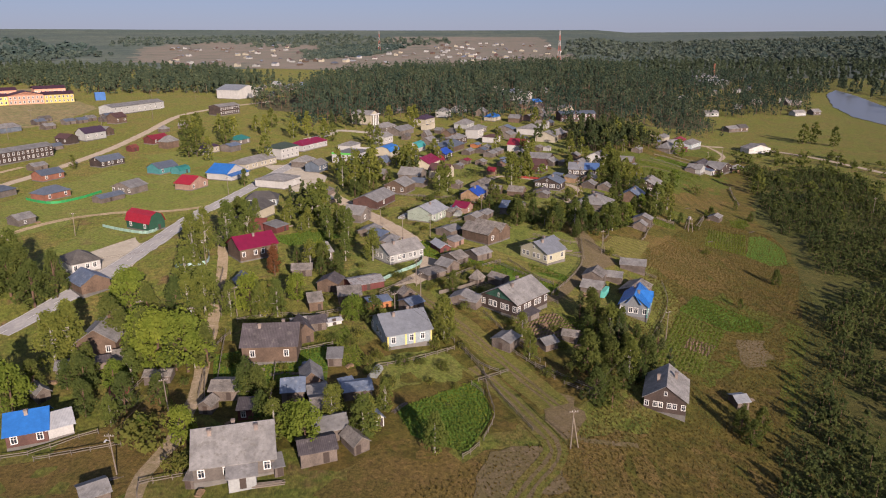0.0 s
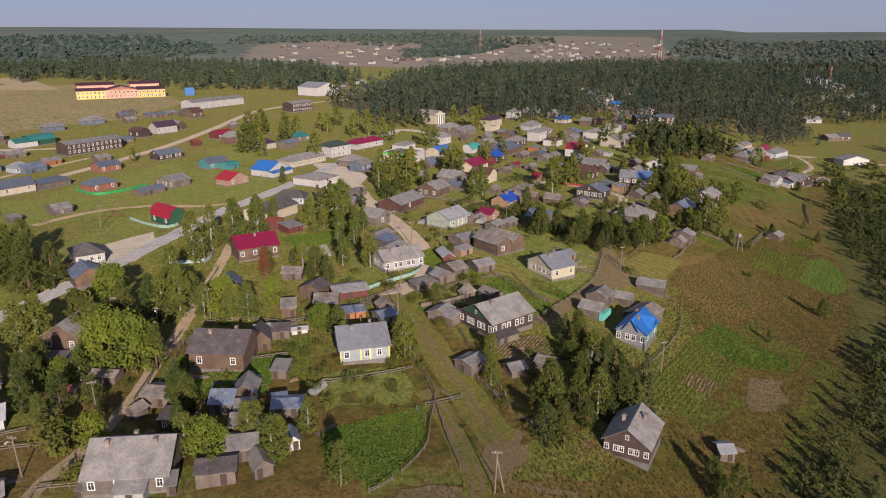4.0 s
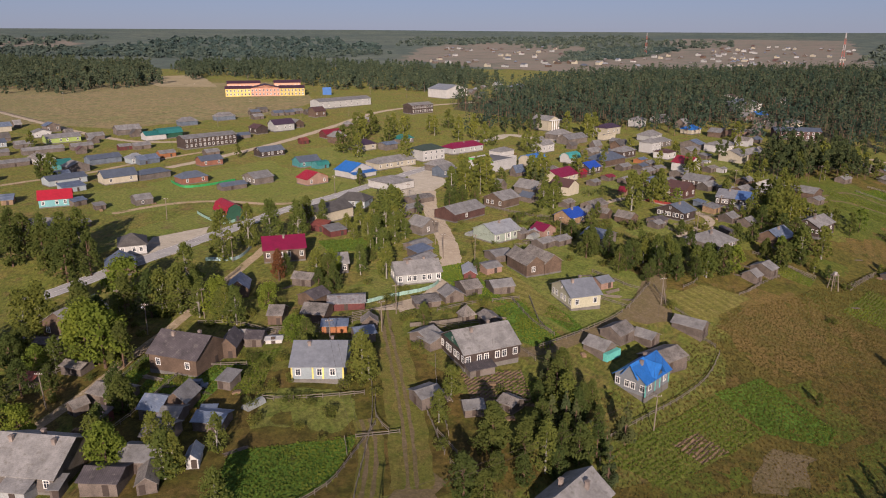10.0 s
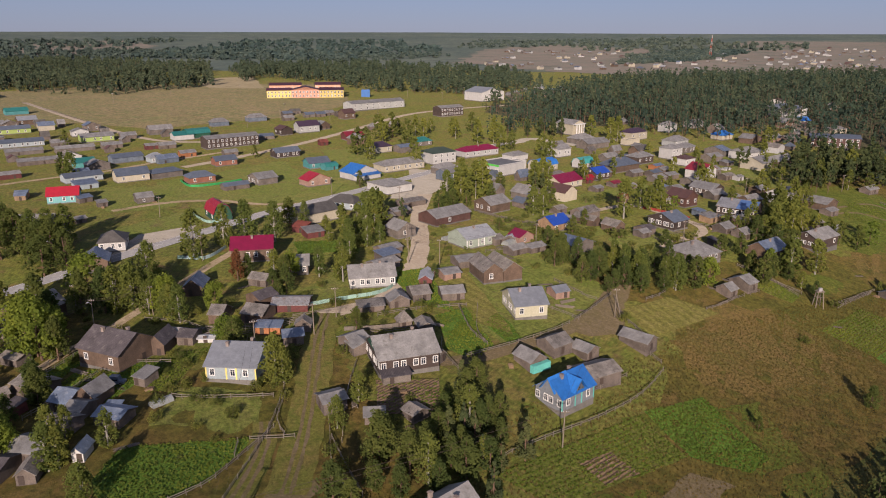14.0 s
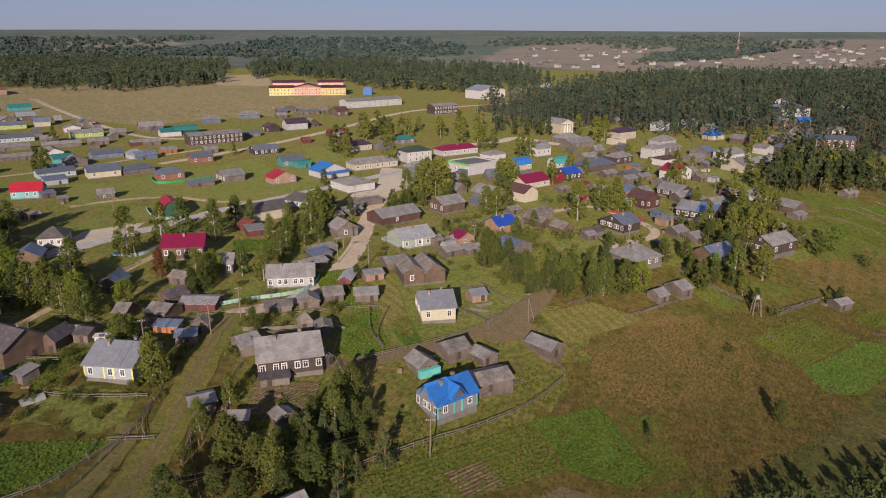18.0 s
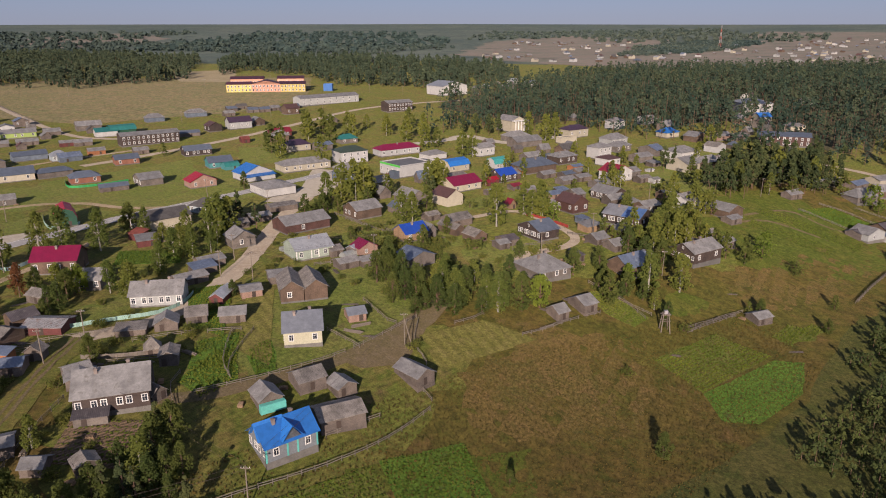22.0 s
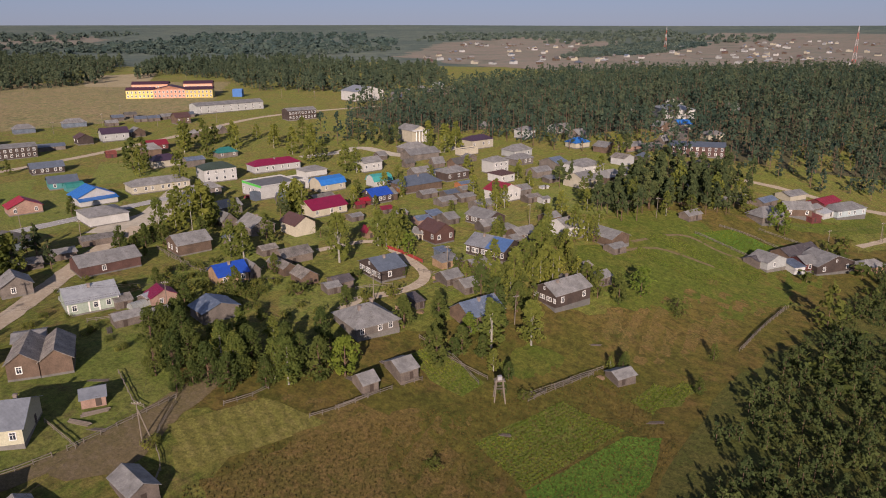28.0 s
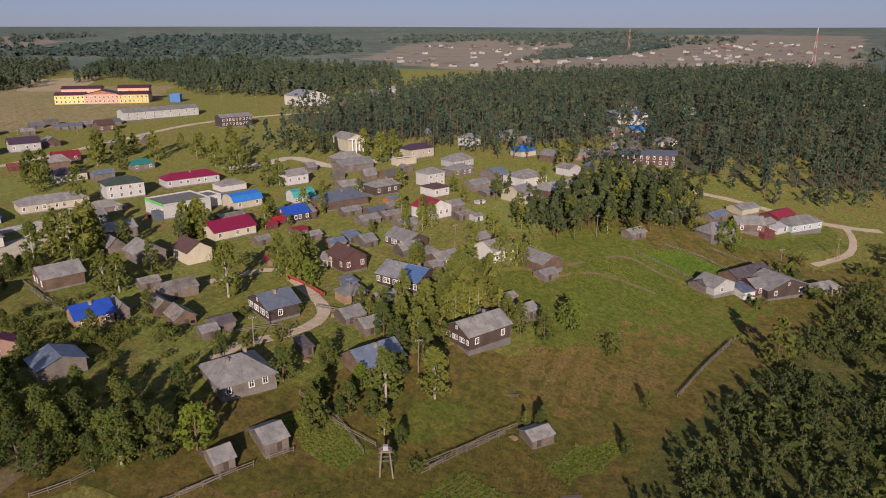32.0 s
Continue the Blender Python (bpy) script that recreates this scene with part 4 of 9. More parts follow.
def wood(name, poly, gap, h, kinds, seed, count, size, material, label, spread=0.36, trunks=True):
    """Many trees joined as one mass, each with its own crown of clumps and its trunk."""
    r = np.random.default_rng(seed)
    lib = []
    for i in range(6):
        kind = kinds[i % len(kinds)]
        c, rad = crown_shape(r, kind, h)
        lib.append(leaf_cloud(r, c, rad, count, size))
    V, F, n0 = [], [], 0
    TV, TF, tn = [], [], 0
    for x, y in spots(poly, gap, seed, ways=gap > 6):
        if name == "thicket" and noise.noise(Vector((x * 0.045, y * 0.045, seed))) < -0.30:
            continue
        if name == "forest" and noise.noise(Vector((x * 0.022, y * 0.022, seed))) < -0.26:
            continue
        v, f = lib[r.integers(0, 6)]
        k, a = 1 + spread * (r.random() * 2 - 1), r.random() * math.tau
        ca, sa = math.cos(a) * k, math.sin(a) * k
        z = ground(x, y)
        V.append(np.stack([v[:, 0] * ca - v[:, 1] * sa + x, v[:, 0] * sa + v[:, 1] * ca + y, v[:, 2] * k + z], 1))
        F.append(f + n0)
        n0 += len(v)
        if trunks:
            q = h * 0.013 + 0.04
            ring = np.array([(q, 0, -0.5), (-q * 0.5, q * 0.87, -0.5), (-q * 0.5, -q * 0.87, -0.5), (q * 0.4, 0, h * k * 0.8), (-q * 0.2, q * 0.35, h * k * 0.8), (-q * 0.2, -q * 0.35, h * k * 0.8)])
            TV.append(ring + np.array([x, y, z]))
            TF.append(np.array([(0, 1, 4, 3), (1, 2, 5, 4), (2, 0, 3, 5)]) + tn)
            tn += 6
    if not V:
        return
    root = tagged(new(name), label, "trees", kind="stuff")
    ob = new("crowns", raw_mesh("crowns", np.concatenate(V), 4, np.concatenate(F), material))
    ob.parent = root
    tagged(ob, kind="stuff")
    if trunks:
        ob = new("trunks", raw_mesh("trunks", np.concatenate(TV), 4, np.concatenate(TF), bark_brown))
        ob.parent = root
        tagged(ob, kind="stuff")


def tufts(name, poly, gap, h, material, seed, label):
    """Grass or crop clumps of bent blades over an outline."""
    r = np.random.default_rng(seed)
    pts = np.array(spots(poly, gap, seed))
    if not len(pts):
        return
    n = len(pts)
    V = []
    for k in range(3):
        a = r.random(n) * math.tau
        s = h * (0.6 + 0.8 * r.random(n))
        z = np.array([ground(x, y) for x, y in pts])
        o = r.normal(scale=h * 0.3, size=(n, 2))
        bx, by = pts[:, 0] + o[:, 0], pts[:, 1] + o[:, 1]
        w = s * 0.45
        lean = r.normal(scale=0.35, size=(n, 2)) * s[:, None]
        V.append(np.stack([np.stack([bx - np.cos(a) * w, by - np.sin(a) * w, z - 0.05], 1), np.stack([bx + np.cos(a) * w, by + np.sin(a) * w, z - 0.05], 1),
                           np.stack([bx + np.cos(a) * w * 0.6 + lean[:, 0], by + np.sin(a) * w * 0.6 + lean[:, 1], z + s], 1),
                           np.stack([bx - np.cos(a) * w * 0.5 + lean[:, 0], by - np.sin(a) * w * 0.5 + lean[:, 1], z + s * 0.9], 1)], 1).reshape(-1, 3))
    v = np.concatenate(V)
    ob = new(name, raw_mesh(name, v, 4, np.arange(len(v)).reshape(-1, 4), material))
    tagged(ob, label, "grass", kind="stuff")


def crop_rows(poly, row, step, h, seed, label="rows of leafy potato plants", material=None):
    """Rows of low leafy plants along the longest side of a plot, with thin and missing places."""
    r = np.random.default_rng(seed)
    k = max(range(len(poly)), key=lambda i: (Vector(poly[i]) - Vector(poly[(i + 1) % len(poly)])).length)
    u = (Vector(poly[(k + 1) % len(poly)]) - Vector(poly[k])).normalized()
    side = Vector((-u.y, u.x))
    o = Vector(poly[k])
    us, ws = [(Vector(p) - o).dot(u) for p in poly], [(Vector(p) - o).dot(side) for p in poly]
    pts = []
    for a in np.arange(min(ws), max(ws), row):
        for b in np.arange(min(us), max(us), step):
            q = o + u * float(b + r.normal() * step * 0.3) + side * float(a + r.normal() * row * 0.1)
            if inside(q, poly) and noise.noise(Vector((q.x * 0.12, q.y * 0.12, seed))) > -0.3 - 0.5 * r.random():
                pts.append((q.x, q.y, ground(q.x, q.y)))
    if not pts:
        return
    pts = np.array(pts)
    n, out = len(pts), []
    for _ in range(3):
        c = pts + np.stack([r.normal(scale=h * 0.4, size=n), r.normal(scale=h * 0.4, size=n), h * (0.35 + 0.5 * r.random(n))], 1)
        nrm = r.normal(scale=0.5, size=(n, 3)) + np.array([0, 0, 1.0])
        nrm /= np.linalg.norm(nrm, axis=1)[:, None]
        t = np.cross(nrm, r.normal(size=(n, 3)))
        t /= np.linalg.norm(t, axis=1)[:, None]
        b = np.cross(nrm, t)
        s_ = h * (0.55 + 0.5 * r.random(n))[:, None]
        out.append(np.stack([c - t * s_, c - b * s_ * 0.6, c + t * s_, c + b * s_ * 0.6], 1).reshape(-1, 3))
    v = np.concatenate(out)
    tagged(new("crop_rows", raw_mesh("crop_rows", v, 4, np.arange(len(v)).reshape(-1, 4), material or leaf_crop)), label, "crop", kind="stuff")


# ---- the ground sheet, finer near the village ----
def axis_steps(lo, hi, mid0, mid1, fine):
    out, k = [], mid0
    while k < mid1:
        out.append(k)
        k += fine
    step, k = fine, mid1
    while k < hi:
        out.append(k)
        step *= 1.13
        k += step
    out.append(hi)
    step, k = fine, mid0 - fine
    while k > lo:
        out.append(k)
        step *= 1.13
        k -= step
    out.append(lo)
    return sorted(set(out))


gx, gy = axis_steps(-4500, 4600, -260, 260, 5.0), axis_steps(-700, 4650, 60, 560, 5.0)
gv = [(x, y, ground(x, y)) for y in gy for x in gx]
nx_ = len(gx)
gf = [(j * nx_ + i, j * nx_ + i + 1, (j + 1) * nx_ + i + 1, (j + 1) * nx_ + i) for j in range(len(gy) - 1) for i in range(nx_ - 1)]
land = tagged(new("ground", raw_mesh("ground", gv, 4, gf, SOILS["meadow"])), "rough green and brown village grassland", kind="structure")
# second material for the far land, its colour carrying the haze tint
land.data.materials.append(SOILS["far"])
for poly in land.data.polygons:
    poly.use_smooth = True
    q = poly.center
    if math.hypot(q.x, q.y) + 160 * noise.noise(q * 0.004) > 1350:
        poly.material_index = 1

# ---- roads, yards and fields ----
track("asphalt_road", [(-115.0, 171.7), (-110.0, 183.4), (-105.0, 197.9), (-101.9, 210.1), (-100.7, 228.6), (-99.9, 252.4), (-98.9, 277.4), (-94.5, 300.9), (-90.4, 327.3), (-87.0, 358.3), (-81, 401)], 7, "asphalt", 0.121, "worn grey asphalt road")
markings([(-115.0, 171.7), (-110.0, 183.4), (-105.0, 197.9), (-101.9, 210.1), (-100.7, 228.6), (-99.9, 252.4), (-98.9, 277.4), (-94.5, 300.9), (-90.4, 327.3), (-87.0, 358.3), (-81, 401)], 0, 3, 5, 0.15)
markings([(-115.0, 171.7), (-110.0, 183.4), (-105.0, 197.9), (-101.9, 210.1), (-100.7, 228.6), (-99.9, 252.4), (-98.9, 277.4), (-94.5, 300.9), (-90.4, 327.3), (-87.0, 358.3), (-81, 401)], 3.1, 1, 0, 0.15)
markings([(-115.0, 171.7), (-110.0, 183.4), (-105.0, 197.9), (-101.9, 210.1), (-100.7, 228.6), (-99.9, 252.4), (-98.9, 277.4), (-94.5, 300.9), (-90.4, 327.3), (-87.0, 358.3), (-81, 401)], -3.1, 1, 0, 0.15)
track("dirt_street", [(-59.1, 335.7), (-47.9, 310.1), (-34.4, 285.7), (-19.2, 259.4), (-9.1, 237.0), (-5.0, 222.7), (-4.7, 208.4), (-9.2, 199.4), (-11.6, 194.3)], 6.5, "dirt", 0.112, "trodden pale dirt road")
track("grass_lane", [(-11.8, 195.6), (-1.7, 178.8), (8.5, 162.8), (16.2, 150.1), (23.9, 135.5)], 8, "lane", 0.170, "grassy green road")
track("wheel_rut", [(-11.8, 195.6), (-1.7, 178.8), (8.5, 162.8), (16.2, 150.1), (23.9, 135.5)], 0.75, "rut", 0.215, "worn earth wheel rut", 0.3, -0.85)
track("wheel_rut", [(-11.8, 195.6), (-1.7, 178.8), (8.5, 162.8), (16.2, 150.1), (23.9, 135.5)], 0.75, "rut", 0.215, "worn earth wheel rut", 0.3, 0.85)
track("grass_lane", [(6.7, 150.5), (12.6, 141.9), (18.1, 129.2), (21.3, 118.6), (15.4, 108.1), (10.7, 99.5)], 5, "lane", 0.190, "grassy green road")
track("wheel_rut", [(6.7, 150.5), (12.6, 141.9), (18.1, 129.2), (21.3, 118.6), (15.4, 108.1), (10.7, 99.5)], 0.75, "rut", 0.222, "worn earth wheel rut", 0.3, -0.85)
track("wheel_rut", [(6.7, 150.5), (12.6, 141.9), (18.1, 129.2), (21.3, 118.6), (15.4, 108.1), (10.7, 99.5)], 0.75, "rut", 0.222, "worn earth wheel rut", 0.3, 0.85)
track("dirt_lane", [(-79.5, 247.8), (-70.9, 219.9), (-63.7, 191.6), (-60.5, 175.4), (-58.6, 166.4), (-55.5, 151.2), (-52.8, 138.8), (-52.0, 129.1), (-51.7, 118.8), (-53.4, 110.7), (-52.7, 104.0)], 3.2, "trail", 0.100, "grassy dirt road")
track("dirt_lane", [(26.7, 186.8), (32.3, 192.3), (38.4, 203.2), (44.7, 215.6), (48.6, 232.4), (49.5, 247.6), (49.8, 264.1)], 4, "rut", 0.102, "worn earth road")
track("dirt_road", [(-158.4, 246.7), (-149.6, 268.8), (-133.2, 281.3), (-111.7, 284.9), (-96.2, 294.7)], 3.5, "trail", 0.093, "grassy dirt road")
track("dirt_road", [(-209.6, 333.4), (-206.2, 356.8), (-202.8, 396.8), (-201, 437), (-203, 493), (-207, 573), (-187, 627), (-158, 672)], 6, "dirt", 0.094, "trodden pale dirt road")
track("dirt_loop", [(18.8, 340.3), (21.9, 346.8), (27.1, 355.8), (33.1, 356.7), (40.7, 352.2), (49.6, 346.0), (57.2, 340.9), (62.0, 335.2), (63.3, 329.1), (62.0, 322.6), (58.0, 315.3), (54.4, 310.4), (54.8, 302.0)], 3.6, "dirt", 0.110, "trodden pale dirt road")
track("dirt_road", [(122, 531), (140, 527), (164, 529), (188, 536), (213, 545)], 5, "dirt", 0.086, "trodden pale dirt road")
track("dirt_road", [(198, 541), (200, 523), (197, 501), (184, 478)], 3, "dirt", 0.087, "trodden pale dirt road")
track("field_path", [(107.8, 395.7), (117, 407), (134, 409), (150, 411)], 1.6, "rut", 0.073, "worn earth road")
track("field_path", [(108, 406), (122, 427), (138, 424), (157, 428)], 1.6, "rut", 0.074, "worn earth road")
track("dirt_road", [(-90, 474), (-79, 494), (-74, 512), (-40, 504), (-24, 538)], 8, "gravel", 0.090, "pale gravel road")
track("dirt_road", [(-253.7, 250.7), (-245.8, 281.2), (-237.0, 304.9), (-234.2, 336.3), (-223.8, 378.9)], 4, "trail", 0.091, "grassy dirt road")
track("far_road", [(-569, 479), (-425, 427), (-300.4, 390.8), (-252, 406)], 5, "dirt", 0.107, "trodden pale dirt road")
track("field_path", [(38.7, 124.7), (25.1, 124.8), (21.5, 142.4), (14.9, 153.9)], 1.6, "rut", 0.078, "worn earth road")
drape("square", [(-97.9, 386.7), (-83.6, 389.6), (-58.6, 358.3), (-56.9, 335.6), (-57.8, 324.2), (-69.3, 320.1), (-73.4, 331.5), (-73.9, 349.2)], "gravel", 0.105, "pale gravel", edge=0.5)
drape("yard", [(-108.3, 214.8), (-105.7, 238.6), (-99.7, 237.4), (-97.2, 213.2), (-98.7, 207.7)], "gravel", 0.076, "pale gravel", edge=0.5)
drape("yard", [(-118.3, 226.2), (-109.8, 246.4), (-102.2, 232.5), (-103.3, 209.1), (-105.5, 202.6)], "gravel", 0.077, "pale gravel", edge=0.5)
drape("lawn", [(14.1, 226.9), (5.4, 247.1), (15.9, 265.8), (25.0, 270.1), (49.5, 247.6), (43.8, 217.7), (35.0, 203.8), (20.3, 212.7)], "lawn", 0.063, "short green grass")
drape("dirt_patch", [(47.2, 220.6), (50.4, 247.4), (49.0, 265.1), (52.2, 266.0), (55.6, 240.7), (58.1, 228.0), (52.9, 221.6)], "rut", 0.130, "trodden bare earth")
drape("garden", [(-9.9, 129.5), (-2.1, 136.7), (7.8, 146.1), (10.2, 130.6), (4.7, 116.6), (0.5, 117.5), (-5.9, 120.6)], "lush", 0.086, "lush green", edge=0.5)
drape("potato_field", [(104.8, 276.1), (115.8, 301.6), (131.2, 299.2), (119.1, 269.0)], "potato2", 0.092, "rows of potato plants", edge=0.5)
drape("green_field", [(119.2, 268.6), (132.1, 297.4), (139.0, 300.7), (140.2, 282.4), (132.6, 262.0), (125.4, 258.7)], "lush", 0.088, "lush green", edge=0.5)
drape("hay_field", [(60.1, 237.6), (67.0, 259.1), (75.5, 253.9), (65.3, 233.2)], "mown", 0.084, "mown hay strips", edge=0.5)
drape("dry_meadow", [(68.1, 233.4), (76.3, 252.6), (73.7, 263.6), (99.9, 285.7), (105.0, 276.2), (119.1, 264.3), (120.0, 245.8), (83.9, 220.4)], "dry", 0.050, "dry brown grass", edge=5)
drape("dry_meadow", [(113.3, 346.0), (127.1, 379.9), (160, 401), (147.1, 353.0), (133.0, 327.9), (119.8, 324.2)], "dry", 0.051, "dry brown grass", edge=5)
drape("dry_meadow", [(70.8, 223.3), (78.5, 252.6), (123.1, 305.9), (123.5, 259.1), (105.5, 230.7), (75.3, 215.2)], "dry", 0.034, "dry brown grass", edge=5)
drape("potato_field", [(52.0, 161.6), (70.2, 198.6), (82.2, 192.1), (64.0, 161.4)], "potato", 0.081, "rows of potato plants", edge=0.5)
drape("bare_bed", [(63.8, 175.2), (68.4, 182.5), (74.8, 180.7), (70.2, 173.1)], "bare", 0.122, "bare tilled earth", edge=0.5)
drape("lush_plot", [(70.7, 200.7), (81.3, 216.4), (97.4, 202.0), (94.1, 194.4), (82.7, 192.4)], "lush", 0.079, "lush green", edge=0.5)
drape("garden", [(28.2, 174.3), (35.7, 180.2), (39.4, 173.0), (33.9, 167.5)], "potato", 0.085, "rows of potato plants", edge=0.5)
drape("garden", [(-29.2, 160.1), (-24.7, 168.1), (-16.6, 147.7), (-21.9, 145.7)], "potato", 0.086, "rows of potato plants", edge=0.5)
drape("lawn", [(-18.1, 148.9), (-1.0, 158.8), (5.5, 148.1), (-10.4, 137.0)], "lawn", 0.062, "short green grass")
drape("lawn", [(-53.9, 154.6), (-48.2, 155.8), (-44.3, 142.2), (-50.2, 140.4)], "lush", 0.083, "lush green", edge=0.5)
drape("lawn", [(-35.9, 155.0), (-27.7, 157.5), (-24.9, 139.0), (-41.6, 137.8), (-43.4, 145.0)], "lush", 0.085, "lush green", edge=0.5)
drape("dry_slope", [(-21.3, 102.9), (-14.0, 115.0), (-5.0, 121.8), (1.5, 115.3), (18.7, 119.1), (36.4, 129.6), (48.7, 131.0), (67.5, 122.1), (65.3, 110.4), (-16.8, 97.5)], "dry", 0.045, "dry brown grass", edge=5)
drape("dry_yard", [(-72.8, 117.8), (-59.1, 139.4), (-51.2, 132.1), (-47.7, 111.8), (-52.5, 104.7), (-76.2, 105.4), (-81.1, 113.7)], "dry", 0.046, "dry brown grass", edge=5)
drape("dirt_patch", [(22.1, 141.9), (28.8, 140.3), (29.7, 131.5), (23.5, 121.7), (19.6, 131.6)], "rut", 0.133, "trodden bare earth")
drape("dirt_patch", [(7.8, 117.0), (18.8, 120.0), (22.5, 109.1), (10.9, 102.0), (4.4, 104.2)], "rut", 0.134, "trodden bare earth")
drape("hay_meadow", [(90, 432), (114, 455), (150, 432), (150, 405), (114.0, 383.2)], "hayland", 0.070, "grazed green meadow")
drape("plot", [(125, 431), (138, 451), (156, 446), (152, 432)], "lush", 0.092, "lush green", edge=0.5)
drape("dry_meadow", [(112.8, 339.0), (116.5, 374.0), (159.0, 399.0), (150.2, 355.5), (129.1, 328.8), (117.8, 327.7)], "dry", 0.034, "dry brown grass", edge=5)
drape("dry_meadow", [(55.1, 250.4), (51.6, 252.9), (66.6, 262.6), (80.0, 275.6), (93.2, 277.6)], "dry", 0.035, "dry brown grass", edge=5)
drape("lawn", [(-3.0, 348.6), (4.4, 370.5), (18.7, 399.9), (44, 418), (45.7, 382.3), (16.8, 372.6), (13.1, 337.6)], "lawn", 0.057, "short green grass")
drape("lawn", [(144, 469), (176, 501), (192, 537), (197, 509), (172, 481)], "hayland", 0.058, "grazed green meadow")
drape("garden", [(80.0, 292.6), (82.9, 300.4), (99.0, 295.8), (96.4, 287.4), (88.8, 287.6)], "potato", 0.085, "rows of potato plants", edge=0.5)
drape("garden", [(97.2, 306.3), (101.7, 319.2), (112.7, 319.0), (109.5, 307.9), (101.9, 299.9)], "hayland", 0.060, "grazed green meadow")
drape("garden", [(129.7, 311.7), (133.1, 323.4), (138.6, 323.3), (135.6, 309.3)], "potato2", 0.087, "rows of potato plants", edge=0.5)
drape("lawn", [(51, 456), (63, 478), (93, 461), (93, 428), (64, 429)], "lawn", 0.063, "short green grass")
drape("lawn", [(-202.1, 273.3), (-174.6, 297.5), (-150.3, 303.9), (-141.9, 260.5), (-158.1, 244.9)], "lawn", 0.065, "short green grass")
drape("lawn", [(-176, 413), (-152, 434), (-121, 402), (-136.1, 373.8)], "lawn", 0.066, "short green grass")
drape("school_meadow", [(-556, 390), (-717, 507), (-702, 677), (-459, 822), (-290, 613), (-282, 523), (-339, 423), (-426, 412)], "heath", 0.046, "brown green meadow", edge=5)
drape("bare_field", [(-708, 815), (-670, 904), (-489, 722), (-551, 696)], "stubble", 0.113, "pale stubble field")
drape("far_village_ground", [(-638, 1544), (-978, 2633), (-356, 2451), (241, 3144), (192, 1822), (-145, 1183), (-358, 1272)], "farfield", 0.264, "pale stubble field", edge=45)
drape("far_field", [(-2128, 1335), (-2647, 1932), (-2648, 2322), (-1991, 1828), (-1698, 1316)], "farfield", 0.266, "pale stubble field", edge=45)
drape("far_field", [(-292, 1811), (-166, 2238), (122, 2079), (122, 1535), (-54, 1387)], "farfield", 0.267, "pale stubble field", edge=45)
drape("far_field", [(-192, 1578), (-236, 1814), (-103, 2049), (68, 1950), (170, 1821), (61, 1585)], "farfield", 0.40, "pale green far field", edge=20)
drape("far_village_ground", [(8, 1176), (-106, 2523), (168, 3108), (433, 3223), (263, 1235)], "farfield", 0.30, "brown far village ground", edge=40)
drape("far_field", [(-238, 2852), (-225, 3530), (451, 3438), (402, 2852)], "farfield", 0.34, "brown far field", edge=40)
drape("far_field", [(-1978, 1600), (-2420, 1921), (-2450, 2174), (-2133, 2019), (-1835, 1698)], "farfield", 0.35, "brown far field", edge=40)
drape("far_field", [(-655, 1582), (-949, 2346), (-885, 2898), (-447, 2636), (-366, 1827), (-454, 1472)], "farfield", 0.36, "brown far field", edge=40)
drape("far_field", [(-138, 1463), (-153, 2413), (133, 2645), (372, 2263), (229, 1452)], "farfield", 0.37, "brown far field", edge=20)
drape("thicket_floor", [(196, 459), (182, 414), (166, 371), (151, 340), (144, 305), (142, 278), (131, 249), (121, 229), (105, 192), (87, 158), (72, 132), (61, 112), (95, 100), (140, 160), (180, 240), (215, 310), (240, 390), (250, 452)], "thicket", 0.062, "dark thicket floor")
drape("forest_floor", [(-158, 616), (-170, 677), (-138, 773), (-117, 988), (-17, 1135), (180, 1280), (343, 1325), (246, 657), (198, 606), (158, 569), (122, 571), (74, 668), (33, 616), (-7, 632), (-60, 575)], "woodfloor", 0.051, "brown needle forest floor")
drape("meadow_strip", [(108.8, 394.4), (175, 432), (148.3, 370.7), (113.0, 354.8)], "hayland", 0.056, "grazed green meadow")
drape("meadow_strip", [(124, 427), (172, 465), (175, 432), (116.1, 397.8)], "hayland", 0.058, "grazed green meadow")
track("dirt_road", [(237, 549), (263, 505), (280, 447)], 5, "dirt", 0.094, "trodden pale dirt road")
drape("garden", [(-27.8, 232.5), (-10.6, 236.1), (-6.1, 215.4), (-19.5, 199.8), (-28.3, 202.4)], "lawn", 0.061, "short green grass")
drape("garden", [(-62.2, 245.0), (-46.3, 256.7), (-35.4, 246.6), (-52.2, 234.8)], "lush", 0.082, "lush green", edge=0.5)
drape("garden", [(13.9, 208.4), (19.6, 219.1), (30.2, 203.7), (22.4, 197.9)], "lush", 0.083, "lush green", edge=0.5)
drape("wild_meadow", [(-4.5, 113.3), (-42.2, 133.8), (-36.6, 150.1), (-14.6, 161.7), (-0.3, 183.1), (44.1, 148.4)], "wild", 0.044, "overgrown olive grass", edge=5)
drape("wild_meadow", [(70.6, 221.6), (77.8, 263.1), (123.9, 353.0), (145.0, 328.6), (136.5, 207.5), (79.0, 169.8), (72.8, 198.0)], "wild", 0.045, "overgrown olive grass", edge=5)
drape("wild_meadow", [(53.1, 246.1), (18.6, 269.1), (53.4, 274.9), (72.7, 298.8), (95.4, 329.4), (112.3, 338.5), (116.5, 374.0), (160, 408), (155.0, 374.1), (145.9, 307.4)], "wild", 0.046, "overgrown olive grass", edge=5)
drape("wild_meadow", [(133, 458), (156, 470), (180, 469), (209, 495), (221, 427), (176, 405), (159.0, 399.0), (149, 421)], "wild", 0.047, "overgrown olive grass", edge=5)
